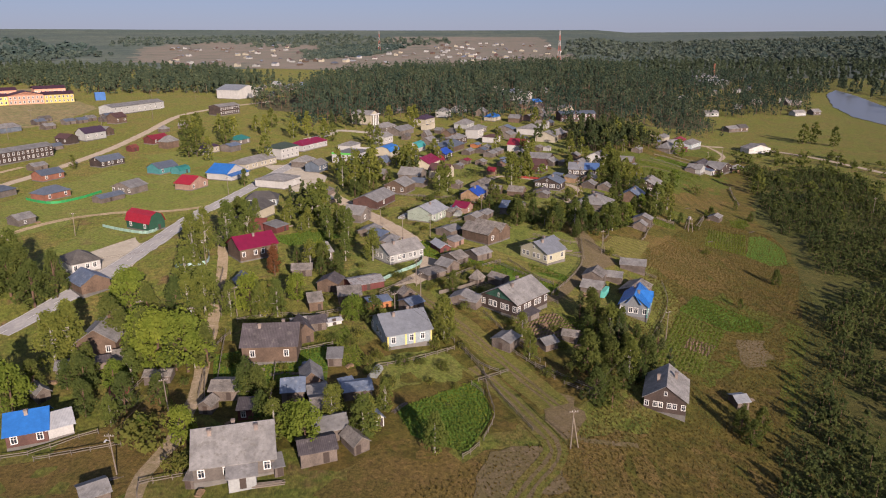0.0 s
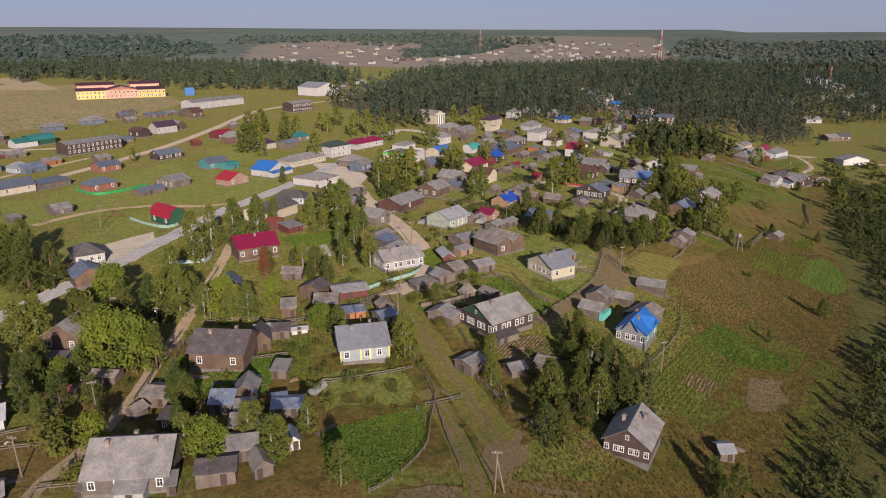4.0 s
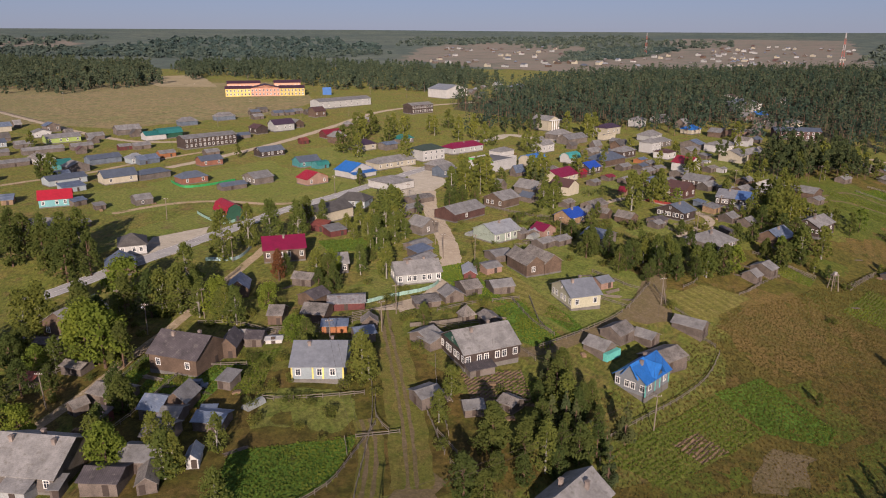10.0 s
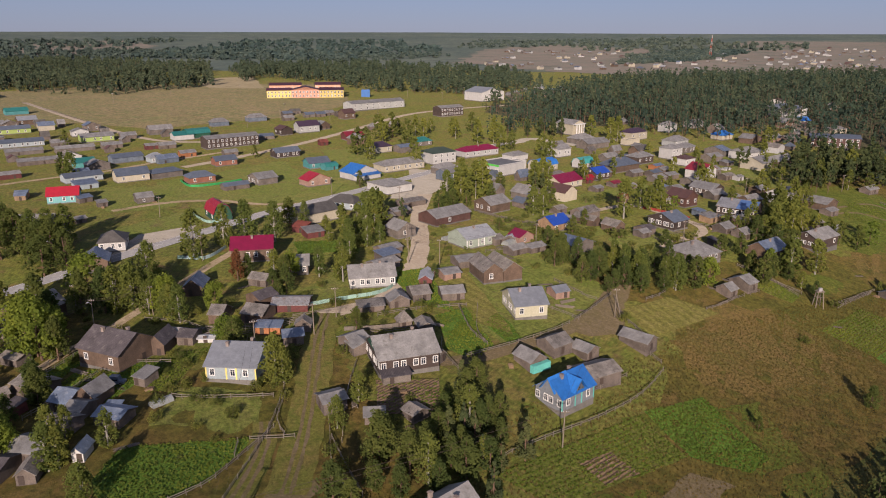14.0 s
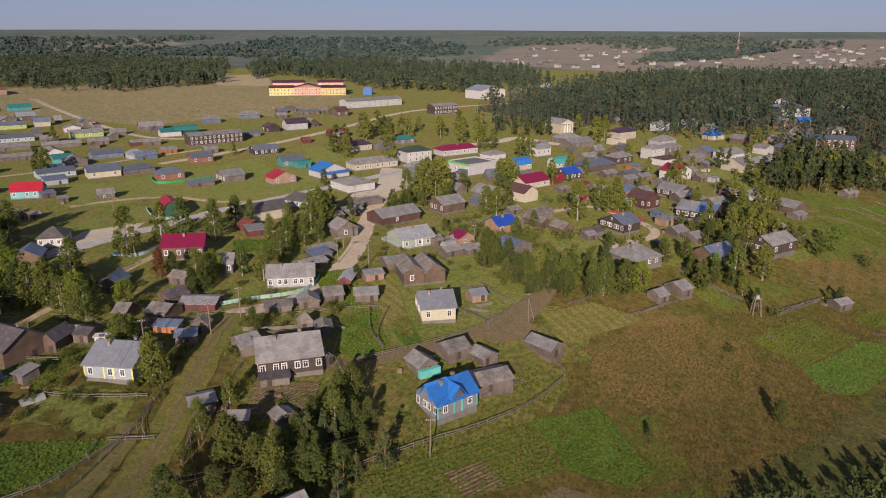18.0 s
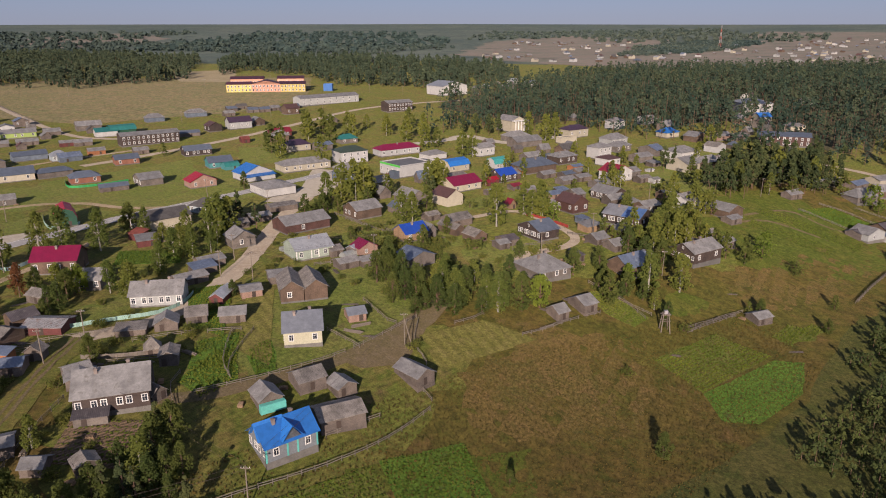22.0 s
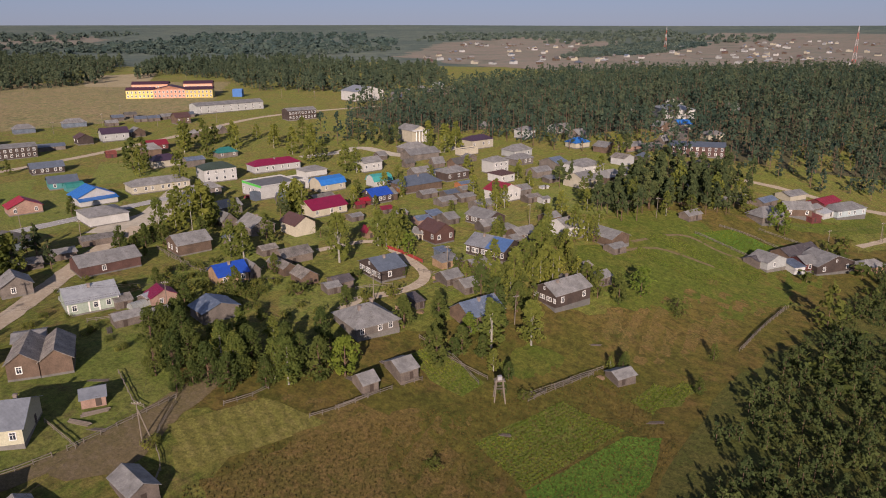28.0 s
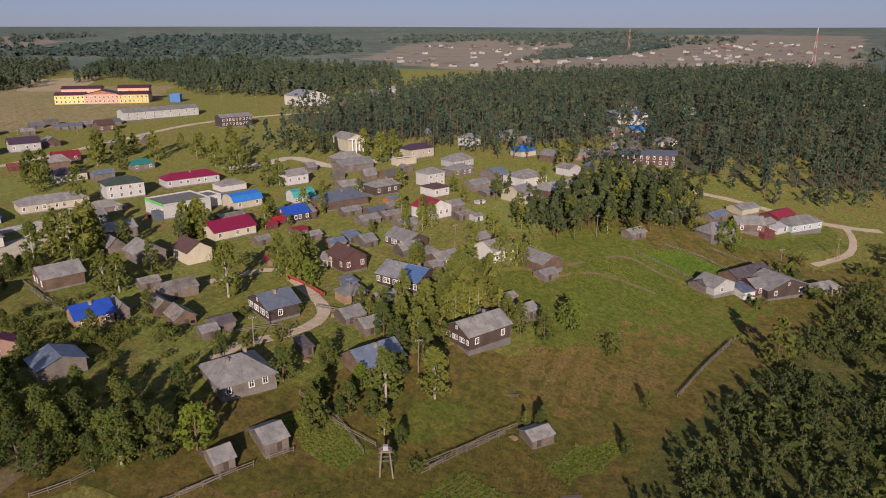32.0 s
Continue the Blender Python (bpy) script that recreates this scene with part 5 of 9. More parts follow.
drape("wild_meadow", [(72.4, 263.1), (125.4, 375.6), (178, 406), (157.2, 301.5), (113.2, 209.9), (88.4, 152.7), (66.7, 109.1), (29.7, 100.9), (40.3, 130.9), (69.1, 176.1), (102.1, 247.6)], "wild", 0.048, "overgrown olive grass", edge=5)
drape("lawn", [(-189.6, 299.4), (-174.3, 374.8), (-121.5, 333.8), (-100.8, 309.7), (-112.4, 286.8), (-142.0, 275.8), (-159.3, 248.1)], "lawn", 0.071, "short green grass")
drape("lawn", [(-132.2, 214.3), (-130.4, 274.8), (-109.7, 279.3), (-105.5, 261.9), (-115.7, 232.6), (-121.5, 200.8)], "lawn", 0.072, "short green grass")
drape("lawn", [(-143.3, 308.1), (-144.3, 359.5), (-109.8, 379.7), (-84.4, 343.0), (-76.2, 293.4), (-110.3, 285.4)], "lawn", 0.055, "short green grass")
drape("lawn", [(-9.9, 290.6), (-2.4, 337.1), (17.3, 337.4), (32.4, 307.3), (20.4, 283.4), (5.4, 274.2)], "lawn", 0.056, "short green grass")
drape("lawn", [(34.7, 300.4), (45.8, 334.2), (58.4, 316.7), (47.2, 286.5)], "lawn", 0.057, "short green grass")
drape("lawn", [(92.5, 389.0), (123, 413), (138, 402), (123.7, 364.7), (99.0, 361.5)], "hayland", 0.058, "grazed green meadow")
drape("lawn", [(56.4, 357.8), (65.8, 391.9), (77, 404), (81.9, 382.4), (75.7, 349.4)], "lawn", 0.060, "short green grass")
drape("lawn", [(37, 490), (59, 541), (91, 528), (79, 491), (59, 474)], "lawn", 0.061, "short green grass")
drape("lawn", [(67.4, 195.8), (93.1, 223.7), (103.5, 206.4), (96.8, 195.0), (89.4, 211.2), (72.4, 190.6)], "hayland", 0.062, "grazed green meadow")
drape("lawn", [(105.4, 204.6), (108.7, 198.7), (87.7, 152.6), (76.7, 139.2), (82.2, 157.0)], "hayland", 0.064, "grazed green meadow")
drape("dirt_patch", [(83.9, 188.1), (91.4, 188.3), (88.3, 175.8), (80.2, 169.3), (78.0, 173.2)], "rut", 0.131, "trodden bare earth")
drape("lawn", [(61.2, 161.4), (80.0, 180.1), (77.6, 170.1), (63.0, 154.5)], "hayland", 0.066, "grazed green meadow")
drape("crop_plot", [(135.9, 321.8), (139.3, 328.3), (143.2, 327.1), (139.5, 316.4)], "potato", 0.093, "rows of potato plants", edge=0.5)
drape("lawn", [(6.3, 263.7), (21.4, 277.1), (53.6, 246.5), (39.3, 236.1)], "lawn", 0.069, "short green grass")
drape("dry_meadow", [(112.3, 338.5), (114.8, 368.7), (140.0, 396.0), (152.0, 390.1), (143.1, 357.0), (128.5, 330.8)], "dry", 0.050, "dry brown grass", edge=5)
drape("garden", [(24.4, 193.2), (20.8, 207.2), (24.1, 210.6), (34.4, 201.0), (32.9, 191.9)], "lush", 0.091, "lush green", edge=0.5)
drape("garden", [(27.0, 211.1), (27.2, 219.3), (38.4, 209.2), (37.0, 203.9)], "lush", 0.092, "lush green", edge=0.5)
drape("wild_meadow", [(85, 464), (176, 502), (188, 448), (173, 411), (142, 419), (112, 412)], "wild", 0.034, "overgrown olive grass", edge=5)
drape("wild_meadow", [(65.8, 285.9), (97.0, 338.2), (155.9, 365.4), (135.4, 250.3), (79.0, 221.3), (69.5, 242.9)], "wild", 0.034, "overgrown olive grass", edge=5)
drape("wild_meadow", [(-21.0, 110.4), (-101.2, 163.6), (-76.1, 170.9), (-36.3, 155.7), (-15.6, 148.3), (9.8, 150.6), (26.0, 136.5)], "wild", 0.035, "overgrown olive grass", edge=5)

house(-37.8, 114.0, 14.4, 13.6, 13.0, 3, 3.6, "a", "greywood", "slate", wf=4, ch=3, porch=1)
house(-81.1, 124.3, 22.6, 7.1, 8.0, 2.8, 2.6, "a", "redlog", "brightblue", wf=2, ch=1)
house(-76.3, 126.1, 33.9, 4.4, 7.0, 2.2, 1.6, "a", "whitewood", "whitemetal")
house(-59.6, 104.9, 36.7, 4.3, 5.0, 2, 1, "a", "planks", "slate", shed=True)
house(-82.4, 161.5, 5.2, 8.9, 13.0, 4.2, 3, "d", "log", "slate", wf=2)
house(-74.2, 152.5, 22.2, 4.4, 5.0, 2.2, 1.5, "a", "planks", "oldplank", door=1, shed=True)
house(-82.5, 150.9, 17.1, 11.7, 4.0, 2, 0.7, "a", "planks", "darkroof", shed=True)
house(-86.9, 138.8, 47.3, 2.7, 5.0, 2.2, 1.2, "d", "planks", "slate", shed=True)
house(-86.6, 148.6, 16.7, 2.6, 4.0, 2.2, 1, "a", "planks", "slate", shed=True)
house(-62.8, 143.8, 4.2, 5.6, 4.0, 1.9, 0.7, "a", "planks", "oldplank", shed=True)
house(-68.5, 136.9, 8.9, 3.5, 4.0, 1.7, 1, "a", "planks", "redrust", shed=True)
house(-47.8, 130.5, -13.0, 2.8, 3.0, 2, 1, "d", "planks", "oldplank", shed=True)
house(-44.6, 136.7, 1.2, 8.0, 6.0, 2.2, 1, "a", "planks", "oldplank", shed=True)
house(-39.5, 128.4, 7.3, 2.9, 4.0, 2.2, 0.4, "m", "redwood", "darkroof", wf=1, shed=True)
house(-39.7, 153.8, 4.1, 12.2, 11.0, 4, 3.2, "a", "log", "darkroof", wf=2, ch=2)
house(-34.4, 162.0, 23.3, 3.9, 7.0, 3, 2, "d", "log", "darkroof", shed=True)
house(-10.4, 162.6, 22.8, 11.0, 13.0, 3.1, 2.9, "a", "paleblue", "greymetal", wf=3, ws=4, ch=2, pil=1)
house(-8.4, 178.1, 43.0, 4.7, 5.0, 2.4, 1, "a", "planks", "bluetin", shed=True)
house(-31.9, 168.0, 19.0, 4.0, 5.0, 2.2, 1, "a", "planks", "darkroof", shed=True)
house(-28.1, 169.9, 27.7, 3.8, 2.5, 1, 0.4, "a", "whitewood", "whitemetal", shed=True)
house(-36.2, 167.2, 23.7, 4.0, 5.0, 2.2, 1, "a", "planks", "slate", shed=True)
house(-24.5, 148.5, 4.3, 3.1, 4.0, 2, 0.6, "m", "planks", "slate", shed=True)
house(-34.8, 181.2, 19.4, 3.6, 6.0, 2.6, 1.6, "a", "log", "oldplank", shed=True)
house(-25.9, 185.8, 11.1, 6.1, 7.0, 2.4, 1.6, "a", "log", "oldplank", shed=True)
house(-32.2, 194.3, -10.6, 6.1, 6.0, 2.6, 1.4, "d", "log", "darkroof", shed=True)
house(-42.7, 206.2, 8.5, 5.8, 5.0, 2.2, 1.2, "a", "planks", "oldplank", shed=True)
house(-22.8, 195.5, 28.4, 9.6, 7.0, 2, 0.9, "a", "redwood", "patchmetal", shed=True)
house(-17.3, 179.9, 26.4, 6.1, 3.2, 2, 0.4, "m", "orange", "bluetin", shed=True)
house(-10.0, 184.3, 30.7, 3.8, 3.0, 2.4, 1.4, "d", "planks", "oldplank", shed=True)
house(-56.3, 193.8, 31.4, 5.5, 8.0, 2.6, 2.2, "d", "log", "bluetin", shed=True)
house(-31.3, 135.1, 8.8, 4.6, 6.0, 2.4, 1.6, "a", "planks", "bluetin", shed=True)
house(-28.2, 138.7, 13.1, 4.4, 6.0, 2.6, 2, "d", "log", "slate", shed=True)
house(-26.2, 133.8, 15.6, 3.7, 5.0, 2.2, 0.8, "a", "planks", "slate", shed=True)
house(-23.8, 128.0, 14.4, 5.0, 6.0, 2.4, 1.2, "a", "planks", "oldplank", shed=True)
house(-21.8, 121.0, 20.1, 6.2, 6.0, 2.4, 1.4, "a", "planks", "slate", shed=True)
house(-23.1, 114.3, 18.8, 6.5, 6.0, 2.6, 1, "a", "planks", "darkroof", door=1, shed=True)
house(-16.3, 116.7, 36.2, 3.2, 5.0, 2, 1.2, "d", "planks", "oldplank", shed=True)
house(-18.1, 135.3, 13.4, 5.8, 5.0, 2, 0.8, "a", "planks", "bluetin", shed=True)
house(-20.3, 136.6, 24.8, 2.7, 3.0, 1.6, 0.5, "m", "planks", "bluetin", shed=True)
house(-13.4, 124.6, 28.9, 2.1, 4.0, 2, 1, "d", "whitewood", "bluetin", shed=True)
house(-29.2, 109.9, 21.2, 1.5, 3.0, 2, 0.6, "m", "planks", "slate", shed=True)
house(-43.5, 107.6, -3.7, 1.4, 3.0, 1.8, 0.5, "m", "planks", "oldplank", shed=True)
house(-62.2, 224.5, 37.9, 12.8, 10.0, 4, 3, "a", "log", "maroon", wf=4, ch=1)
house(-40.2, 220.2, 35.8, 6.2, 8.0, 2.8, 2.2, "a", "greywood", "slate", wf=2)
house(-14.3, 221.5, 39.0, 13.1, 9.0, 3, 2.5, "a", "palegrey", "slate", wf=6, ws=3, ch=2)
house(-33.3, 270.3, 65.3, 7.8, 8.0, 3, 2.4, "d", "greywood", "slate", wf=1)
house(-26.4, 250.2, 71.3, 7.9, 6.0, 2, 1, "a", "planks", "slate", shed=True)
house(-22.9, 244.3, 68.4, 7.0, 5.0, 2, 0.6, "m", "planks", "bluetin", shed=True)
house(-19.2, 235.8, 74.3, 9.0, 6.0, 2, 1, "a", "planks", "slate", shed=True)
house(32.7, 224.5, 40.8, 8.8, 11.6, 3.3, 2.8, "a", "cream", "greymetal", wf=2, ws=5, ch=2)
house(37.1, 239.6, 52.2, 4.5, 5.0, 2, 1.1, "a", "pinkbrick", "greymetal", door=1, shed=True)
house(19.4, 182.5, 47.3, 13.7, 12.0, 3.6, 3.2, "a", "darklog", "slate", wf=6, ws=6, ch=2, green=1)
house(22.2, 174.9, 45.9, 6.1, 3.0, 1.8, 0.6, "m", "greywood", "darkroof", shed=True)
house(5.5, 183.5, 70.8, 4.9, 6.0, 2, 1.2, "a", "planks", "slate", shed=True)
house(16.3, 198.6, 44.0, 3.9, 5.0, 2.4, 0.9, "d", "planks", "oldplank", shed=True)
house(10.0, 199.2, 51.9, 3.3, 3.0, 1.6, 2.6, "p", "planks", "oldplank", shed=True)
house(24.5, 186.7, 85.6, 3.4, 6.0, 1.8, 1.4, "d", "planks", "oldplank", shed=True)
house(-3.1, 203.8, 41.8, 6.9, 4.0, 1.6, 0.4, "m", "planks", "oldplank", shed=True)
house(1.4, 210.5, 45.2, 5.4, 5.0, 2, 1.6, "d", "planks", "slate", shed=True)
house(3.7, 217.9, 46.6, 5.1, 7.0, 2.2, 1.4, "a", "planks", "oldplank", shed=True)
house(11.5, 222.7, 40.5, 6.3, 6.0, 2.2, 1.2, "a", "planks", "slate", shed=True)
house(-0.8, 230.7, 24.1, 3.7, 8.0, 2, 1.1, "d", "redwood", "whitemetal", shed=True)
house(3.2, 237.3, 53.3, 5.5, 6.0, 2, 0.8, "a", "pinkbrick", "slate", shed=True)
house(-6.0, 272.9, 62.7, 12.3, 11.0, 3.2, 2.6, "a", "palegreen", "lightmetal", wf=3, ch=1, pil=2)
house(13.3, 242.3, 46.3, 6.1, 12.0, 3.6, 2.2, "d", "log", "oldplank", wf=1)
house(17.2, 246.7, 51.0, 6.2, 12.0, 3.4, 2.2, "d", "log", "oldplank")
house(2.2, 250.3, 51.0, 6.7, 7.0, 2.2, 1, "a", "planks", "slate", shed=True)
house(55.2, 191.7, 67.5, 10.5, 7.6, 3.4, 3, "x", "greyblue", "brightblue", wf=2, ws=4, ch=2, pil=3)
house(44.2, 199.1, 63.1, 4.9, 6.0, 2.2, 1.6, "d", "planks", "slate", teal=1, shed=True)
house(46.7, 209.1, 64.6, 6.2, 6.0, 2.4, 1.5, "a", "planks", "oldplank", shed=True)
house(53.5, 212.2, 69.4, 4.6, 5.0, 2, 1.2, "d", "planks", "slate", shed=True)
house(58.4, 204.6, 56.0, 9.4, 7.0, 2.4, 1.3, "a", "planks", "oldplank", shed=True)
house(63.1, 226.4, 73.2, 5.1, 8.0, 2.4, 1.4, "d", "planks", "slate", shed=True)
house(49.9, 144.2, -19.2, 8.8, 11.0, 3.4, 3, "d", "darklog", "slate", wf=6, ch=2)
house(68.9, 149.6, 10.1, 2.9, 4.0, 2, 0.8, "a", "planks", "lightmetal", shed=True)
house(15.3, 160.9, -33.9, 5.0, 5.0, 2.4, 0.8, "d", "planks", "slate", shed=True)
house(25.4, 161.5, 32.8, 3.9, 4.0, 1.6, 1, "a", "planks", "slate", shed=True)
house(32.1, 166.3, -20.5, 3.6, 4.0, 1.6, 0.9, "a", "planks", "oldplank", shed=True)
house(8.3, 182.5, -31.4, 4.7, 6.0, 2, 1, "a", "planks", "slate", shed=True)
house(82.2, 285.4, 62.6, 4.8, 7.0, 2.4, 1.6, "a", "planks", "slate", shed=True)
house(78.5, 275.8, 63.5, 3.8, 5.0, 2.2, 1.6, "a", "planks", "slate", shed=True)
house(64.7, 298.0, 60.6, 11.9, 13.0, 2.4, 3.2, "h", "greywood", "slate", wf=3, ch=2)
house(86.1, 319.0, 63.6, 11.2, 9.0, 2.8, 2.8, "a", "log", "bluetin", door=1, ch=1)
house(101.1, 346.2, 62.4, 13.9, 9.5, 3.8, 2.4, "a", "darklog", "slate", wf=2, ws=7, ch=2)
house(102.0, 354.1, 62.6, 5.5, 9.0, 2.6, 1.4, "d", "planks", "oldplank", shed=True)
house(107.0, 365.3, 63.2, 6.5, 5.0, 2.4, 1.4, "a", "planks", "slate", shed=True)
house(100.6, 368.8, 62.2, 5.0, 4.0, 2.2, 1, "a", "log", "oldplank", shed=True)
house(50.1, 330.0, 63.1, 8.7, 12.0, 3.2, 2.4, "a", "darklog", "bluegrey", wf=1, ws=7, ch=1)
house(44.5, 316.0, 63.5, 5.4, 6.0, 2.2, 1, "a", "planks", "darkroof", shed=True)
house(44.5, 311.4, 60.5, 4.0, 5.0, 2, 0.8, "a", "planks", "slate", shed=True)
house(33.0, 314.5, 65.2, 5.3, 7.0, 2.4, 1.8, "d", "log", "oldplank", shed=True)
house(21.6, 318.2, 68.4, 4.1, 10.0, 2.6, 1.4, "d", "log", "oldplank", shed=True)
house(6.1, 330.1, 66.4, 5.4, 5.0, 2.2, 1, "a", "planks", "oldplank", shed=True)
house(13.1, 304.7, 65.5, 8.9, 8.0, 2.8, 2.4, "a", "lightlog", "royalblue", wf=2, ch=1)
house(15.9, 310.9, 64.9, 3.3, 7.0, 2.8, 2, "d", "greywood", "slate", shed=True)
house(-19.7, 321.7, 67.9, 11.1, 10.0, 3.4, 2.4, "a", "log", "slate", ws=3)
house(-15.1, 349.6, 68.6, 9.0, 11.0, 2.8, 2.8, "d", "greywood", "slate", ch=1)
house(-45.1, 365.6, 67.9, 10.9, 9.0, 2.8, 2, "a", "greywood", "slate")
house(-66.2, 372.0, 69.7, 9.5, 8.0, 3.6, 2, "a", "bluelog", "slate", wf=3)
house(-92.8, 411.8, 62.4, 15.6, 12.0, 6, 2.2, "h", "whitewood", "darkgreen", wf=4, two=1)
house(-50.1, 400.7, 69.3, 19.4, 17.0, 5, 0.1, "f", "whitewood", "flatgrey", wf=0, ws=4, band=1)
house(-47.0, 414.7, 71.2, 6.2, 10.0, 4, 0.1, "f", "whitewood", "flatgrey")
house(-82.8, 442.1, 63.6, 24.9, 10.0, 3.4, 2.2, "h", "whitewood", "maroon", wf=6, ch=1)
house(-9.5, 382.5, 69.0, 16.0, 11.0, 3, 2.8, "a", "creamy", "maroon", wf=3)
house(-57.5, 440.1, 68.0, 12.0, 9.0, 2.8, 1.6, "h", "whitewood", "slate")
house(-32.7, 418.6, 69.2, 12.7, 10.0, 3.2, 2.6, "g", "creamy", "brightblue", wf=2)
house(-0.4, 408.6, 67.2, 10.0, 8.0, 3.2, 2.4, "a", "darklog", "royalblue", wf=4)
house(1.1, 414.9, 70.4, 4.9, 8.0, 2.8, 2, "a", "log", "slate", shed=True)
house(-15.9, 435.8, 66.5, 9.7, 7.0, 2.6, 2.6, "g", "whitewood", "teal", wf=2)
house(3.5, 436.7, 63.6, 19.9, 12.0, 3.3, 3, "h", "log", "bluegrey", ch=1)
house(2.5, 426.6, 63.9, 5.1, 4.0, 2.4, 0.6, "m", "orange", "slate", shed=True)
house(8.7, 463.3, 64.3, 13.4, 9.0, 3.8, 2, "h", "darklog", "slate", wf=3, ch=2)
house(-29.2, 500.5, 63.2, 19.0, 10.0, 3, 2.4, "a", "greywood", "slate")
house(-38.7, 462.5, 66.8, 11.1, 9.0, 4.4, 2, "a", "whitewood", "slate", wf=3)
house(-14.0, 543.4, 65.0, 16.5, 10.0, 4.8, 2.2, "h", "creamy", "purple", wf=3)
house(-10.7, 521.8, 63.7, 12.7, 5.0, 2.8, 0.2, "f", "creamy", "flatgrey")
house(-58.5, 545.0, 63.2, 11.7, 16.0, 7, 2.6, "d", "creamy", "slate", wf=0, col=1)
house(21.4, 486.3, 64.9, 9.9, 9.0, 6, 1.8, "h", "whitewood", "slate", wf=3, two=1)
house(46.0, 435.5, 64.9, 12.0, 10.0, 4.4, 2.8, "d", "whitewood", "crimson", wf=3)
house(49.6, 447.3, 61.7, 7.3, 7.0, 3, 1.6, "a", "greywood", "slate", shed=True)
house(58.1, 438.0, 61.6, 7.0, 5.0, 2.4, 0.8, "a", "planks", "oldplank", shed=True)
house(63.8, 438.1, 59.9, 3.7, 4.0, 2.2, 0.6, "a", "whitewood", "slate", shed=True)
house(61.1, 505.9, 61.7, 14.7, 14.0, 4.2, 2.4, "h", "whitewood", "slate", wf=3)
house(78.0, 491.2, 60.2, 13.2, 10.0, 3, 2.4, "h", "log", "slate")
house(24.6, 511.7, 65.5, 12.4, 9.0, 3, 2, "h", "greywood", "slate", wf=3)
house(44.0, 488.0, 62.2, 10.0, 8.0, 2.6, 1.6, "a", "greywood", "slate")
house(53.4, 478.2, 62.2, 6.3, 5.0, 2, 0.6, "m", "planks", "slate", shed=True)
house(55.1, 463.7, 58.2, 3.5, 3.0, 1, 0.3, "a", "whitewood", "whitemetal", shed=True)
house(105.7, 576.7, 9.8, 28.8, 12.0, 5.4, 1.8, "a", "brownpaint", "bluegrey", wf=9, two=1)
house(70.2, 708.1, 30.5, 22.6, 24.0, 7, 3, "h", "whitewood", "lightmetal", wf=5)
house(83.5, 662.9, 37.9, 8.7, 10.0, 3.4, 2.4, "a", "creamy", "brightblue")
house(39.0, 570.3, 59.6, 10.9, 9.0, 3, 2.6, "h", "creamy", "brightblue")
house(106.7, 632.9, 43.5, 11.1, 9.0, 3, 2, "h", "creamy", "slate")
house(69.3, 575.2, 57.7, 13.2, 9.0, 2.6, 1.8, "a", "pinkbrick", "slate")
house(79.2, 581.5, 59.0, 12.6, 8.0, 2.6, 1.6, "a", "planks", "oldplank", shed=True)
house(0.3, 585.2, 67.8, 9.9, 9.0, 5, 2, "h", "whitewood", "slate", wf=2, two=1)
house(86.3, 397.5, 62.3, 8.9, 10.0, 4.2, 2.2, "a", "whitewood", "slate", wf=3, ch=1)
house(75.5, 410.6, 62.2, 6.2, 6.0, 2.4, 1.4, "a", "log", "slate", shed=True)
house(101.2, 399.5, 61.7, 8.9, 11.0, 2.8, 2, "d", "log", "slate")
house(105.1, 392.8, 62.0, 6.2, 5.0, 2, 1, "a", "planks", "slate", shed=True)
house(72.2, 364.1, -11.2, 14.7, 11.0, 3.4, 2.6, "a", "darklog", "bluetwo", wf=8, wr=1, ch=2)
house(48.4, 369.1, 62.5, 7.9, 10.0, 4, 2.6, "d", "brownpaint", "brownroof", wf=2, ws=2, ch=1)
house(42.3, 369.3, -0.7, 5.0, 5.0, 2.2, 1.6, "a", "creamy", "slate", shed=True)
house(54.5, 397.5, -22.9, 12.0, 9.0, 2.8, 2.2, "a", "darklog", "slate", wf=5)
house(41.4, 392.4, 60.8, 4.9, 8.0, 2.2, 1.6, "a", "planks", "slate", shed=True)
house(34.9, 393.9, 60.6, 5.3, 5.0, 2.2, 0.8, "m", "planks", "bluetin", shed=True)
house(33.3, 386.0, 57.7, 5.7, 6.0, 2.2, 1, "a", "pinkbrick", "bluetin", shed=True)
house(44.8, 416.1, 61.6, 7.5, 8.0, 2.6, 1.4, "a", "greywood", "slate", shed=True)
house(66.8, 389.0, 60.5, 4.8, 6.0, 2.4, 1.4, "h", "greywood", "slate", shed=True)
house(73.9, 385.0, 62.3, 8.4, 7.0, 2.4, 1.6, "a", "log", "slate", wf=1)
house(73.4, 378.9, 61.1, 4.0, 5.0, 2, 1.2, "a", "planks", "slate", shed=True)
house(57.7, 354.9, 61.8, 3.8, 4.0, 2, 0.3, "m", "bluelog", "bluetin", shed=True)
house(63.2, 347.2, 64.1, 7.4, 5.0, 2.2, 0.6, "m", "lightlog", "slate", shed=True)
house(72.8, 348.4, 59.6, 5.8, 7.0, 2.2, 1.6, "a", "log", "slate", shed=True)
house(69.7, 335.6, 63.4, 5.8, 6.0, 2, 1.6, "a", "planks", "slate", shed=True)
house(76.5, 333.0, 60.6, 4.7, 6.0, 2, 1.6, "a", "planks", "slate", shed=True)
house(69.5, 315.5, 62.1, 2.4, 5.0, 2, 0.8, "m", "planks", "darkroof", shed=True)
house(23.5, 429.9, 65.8, 6.5, 6.0, 2.2, 1, "a", "planks", "bluegrey", shed=True)
house(32.1, 426.9, 62.2, 7.7, 6.0, 2.2, 1, "a", "planks", "slate", shed=True)
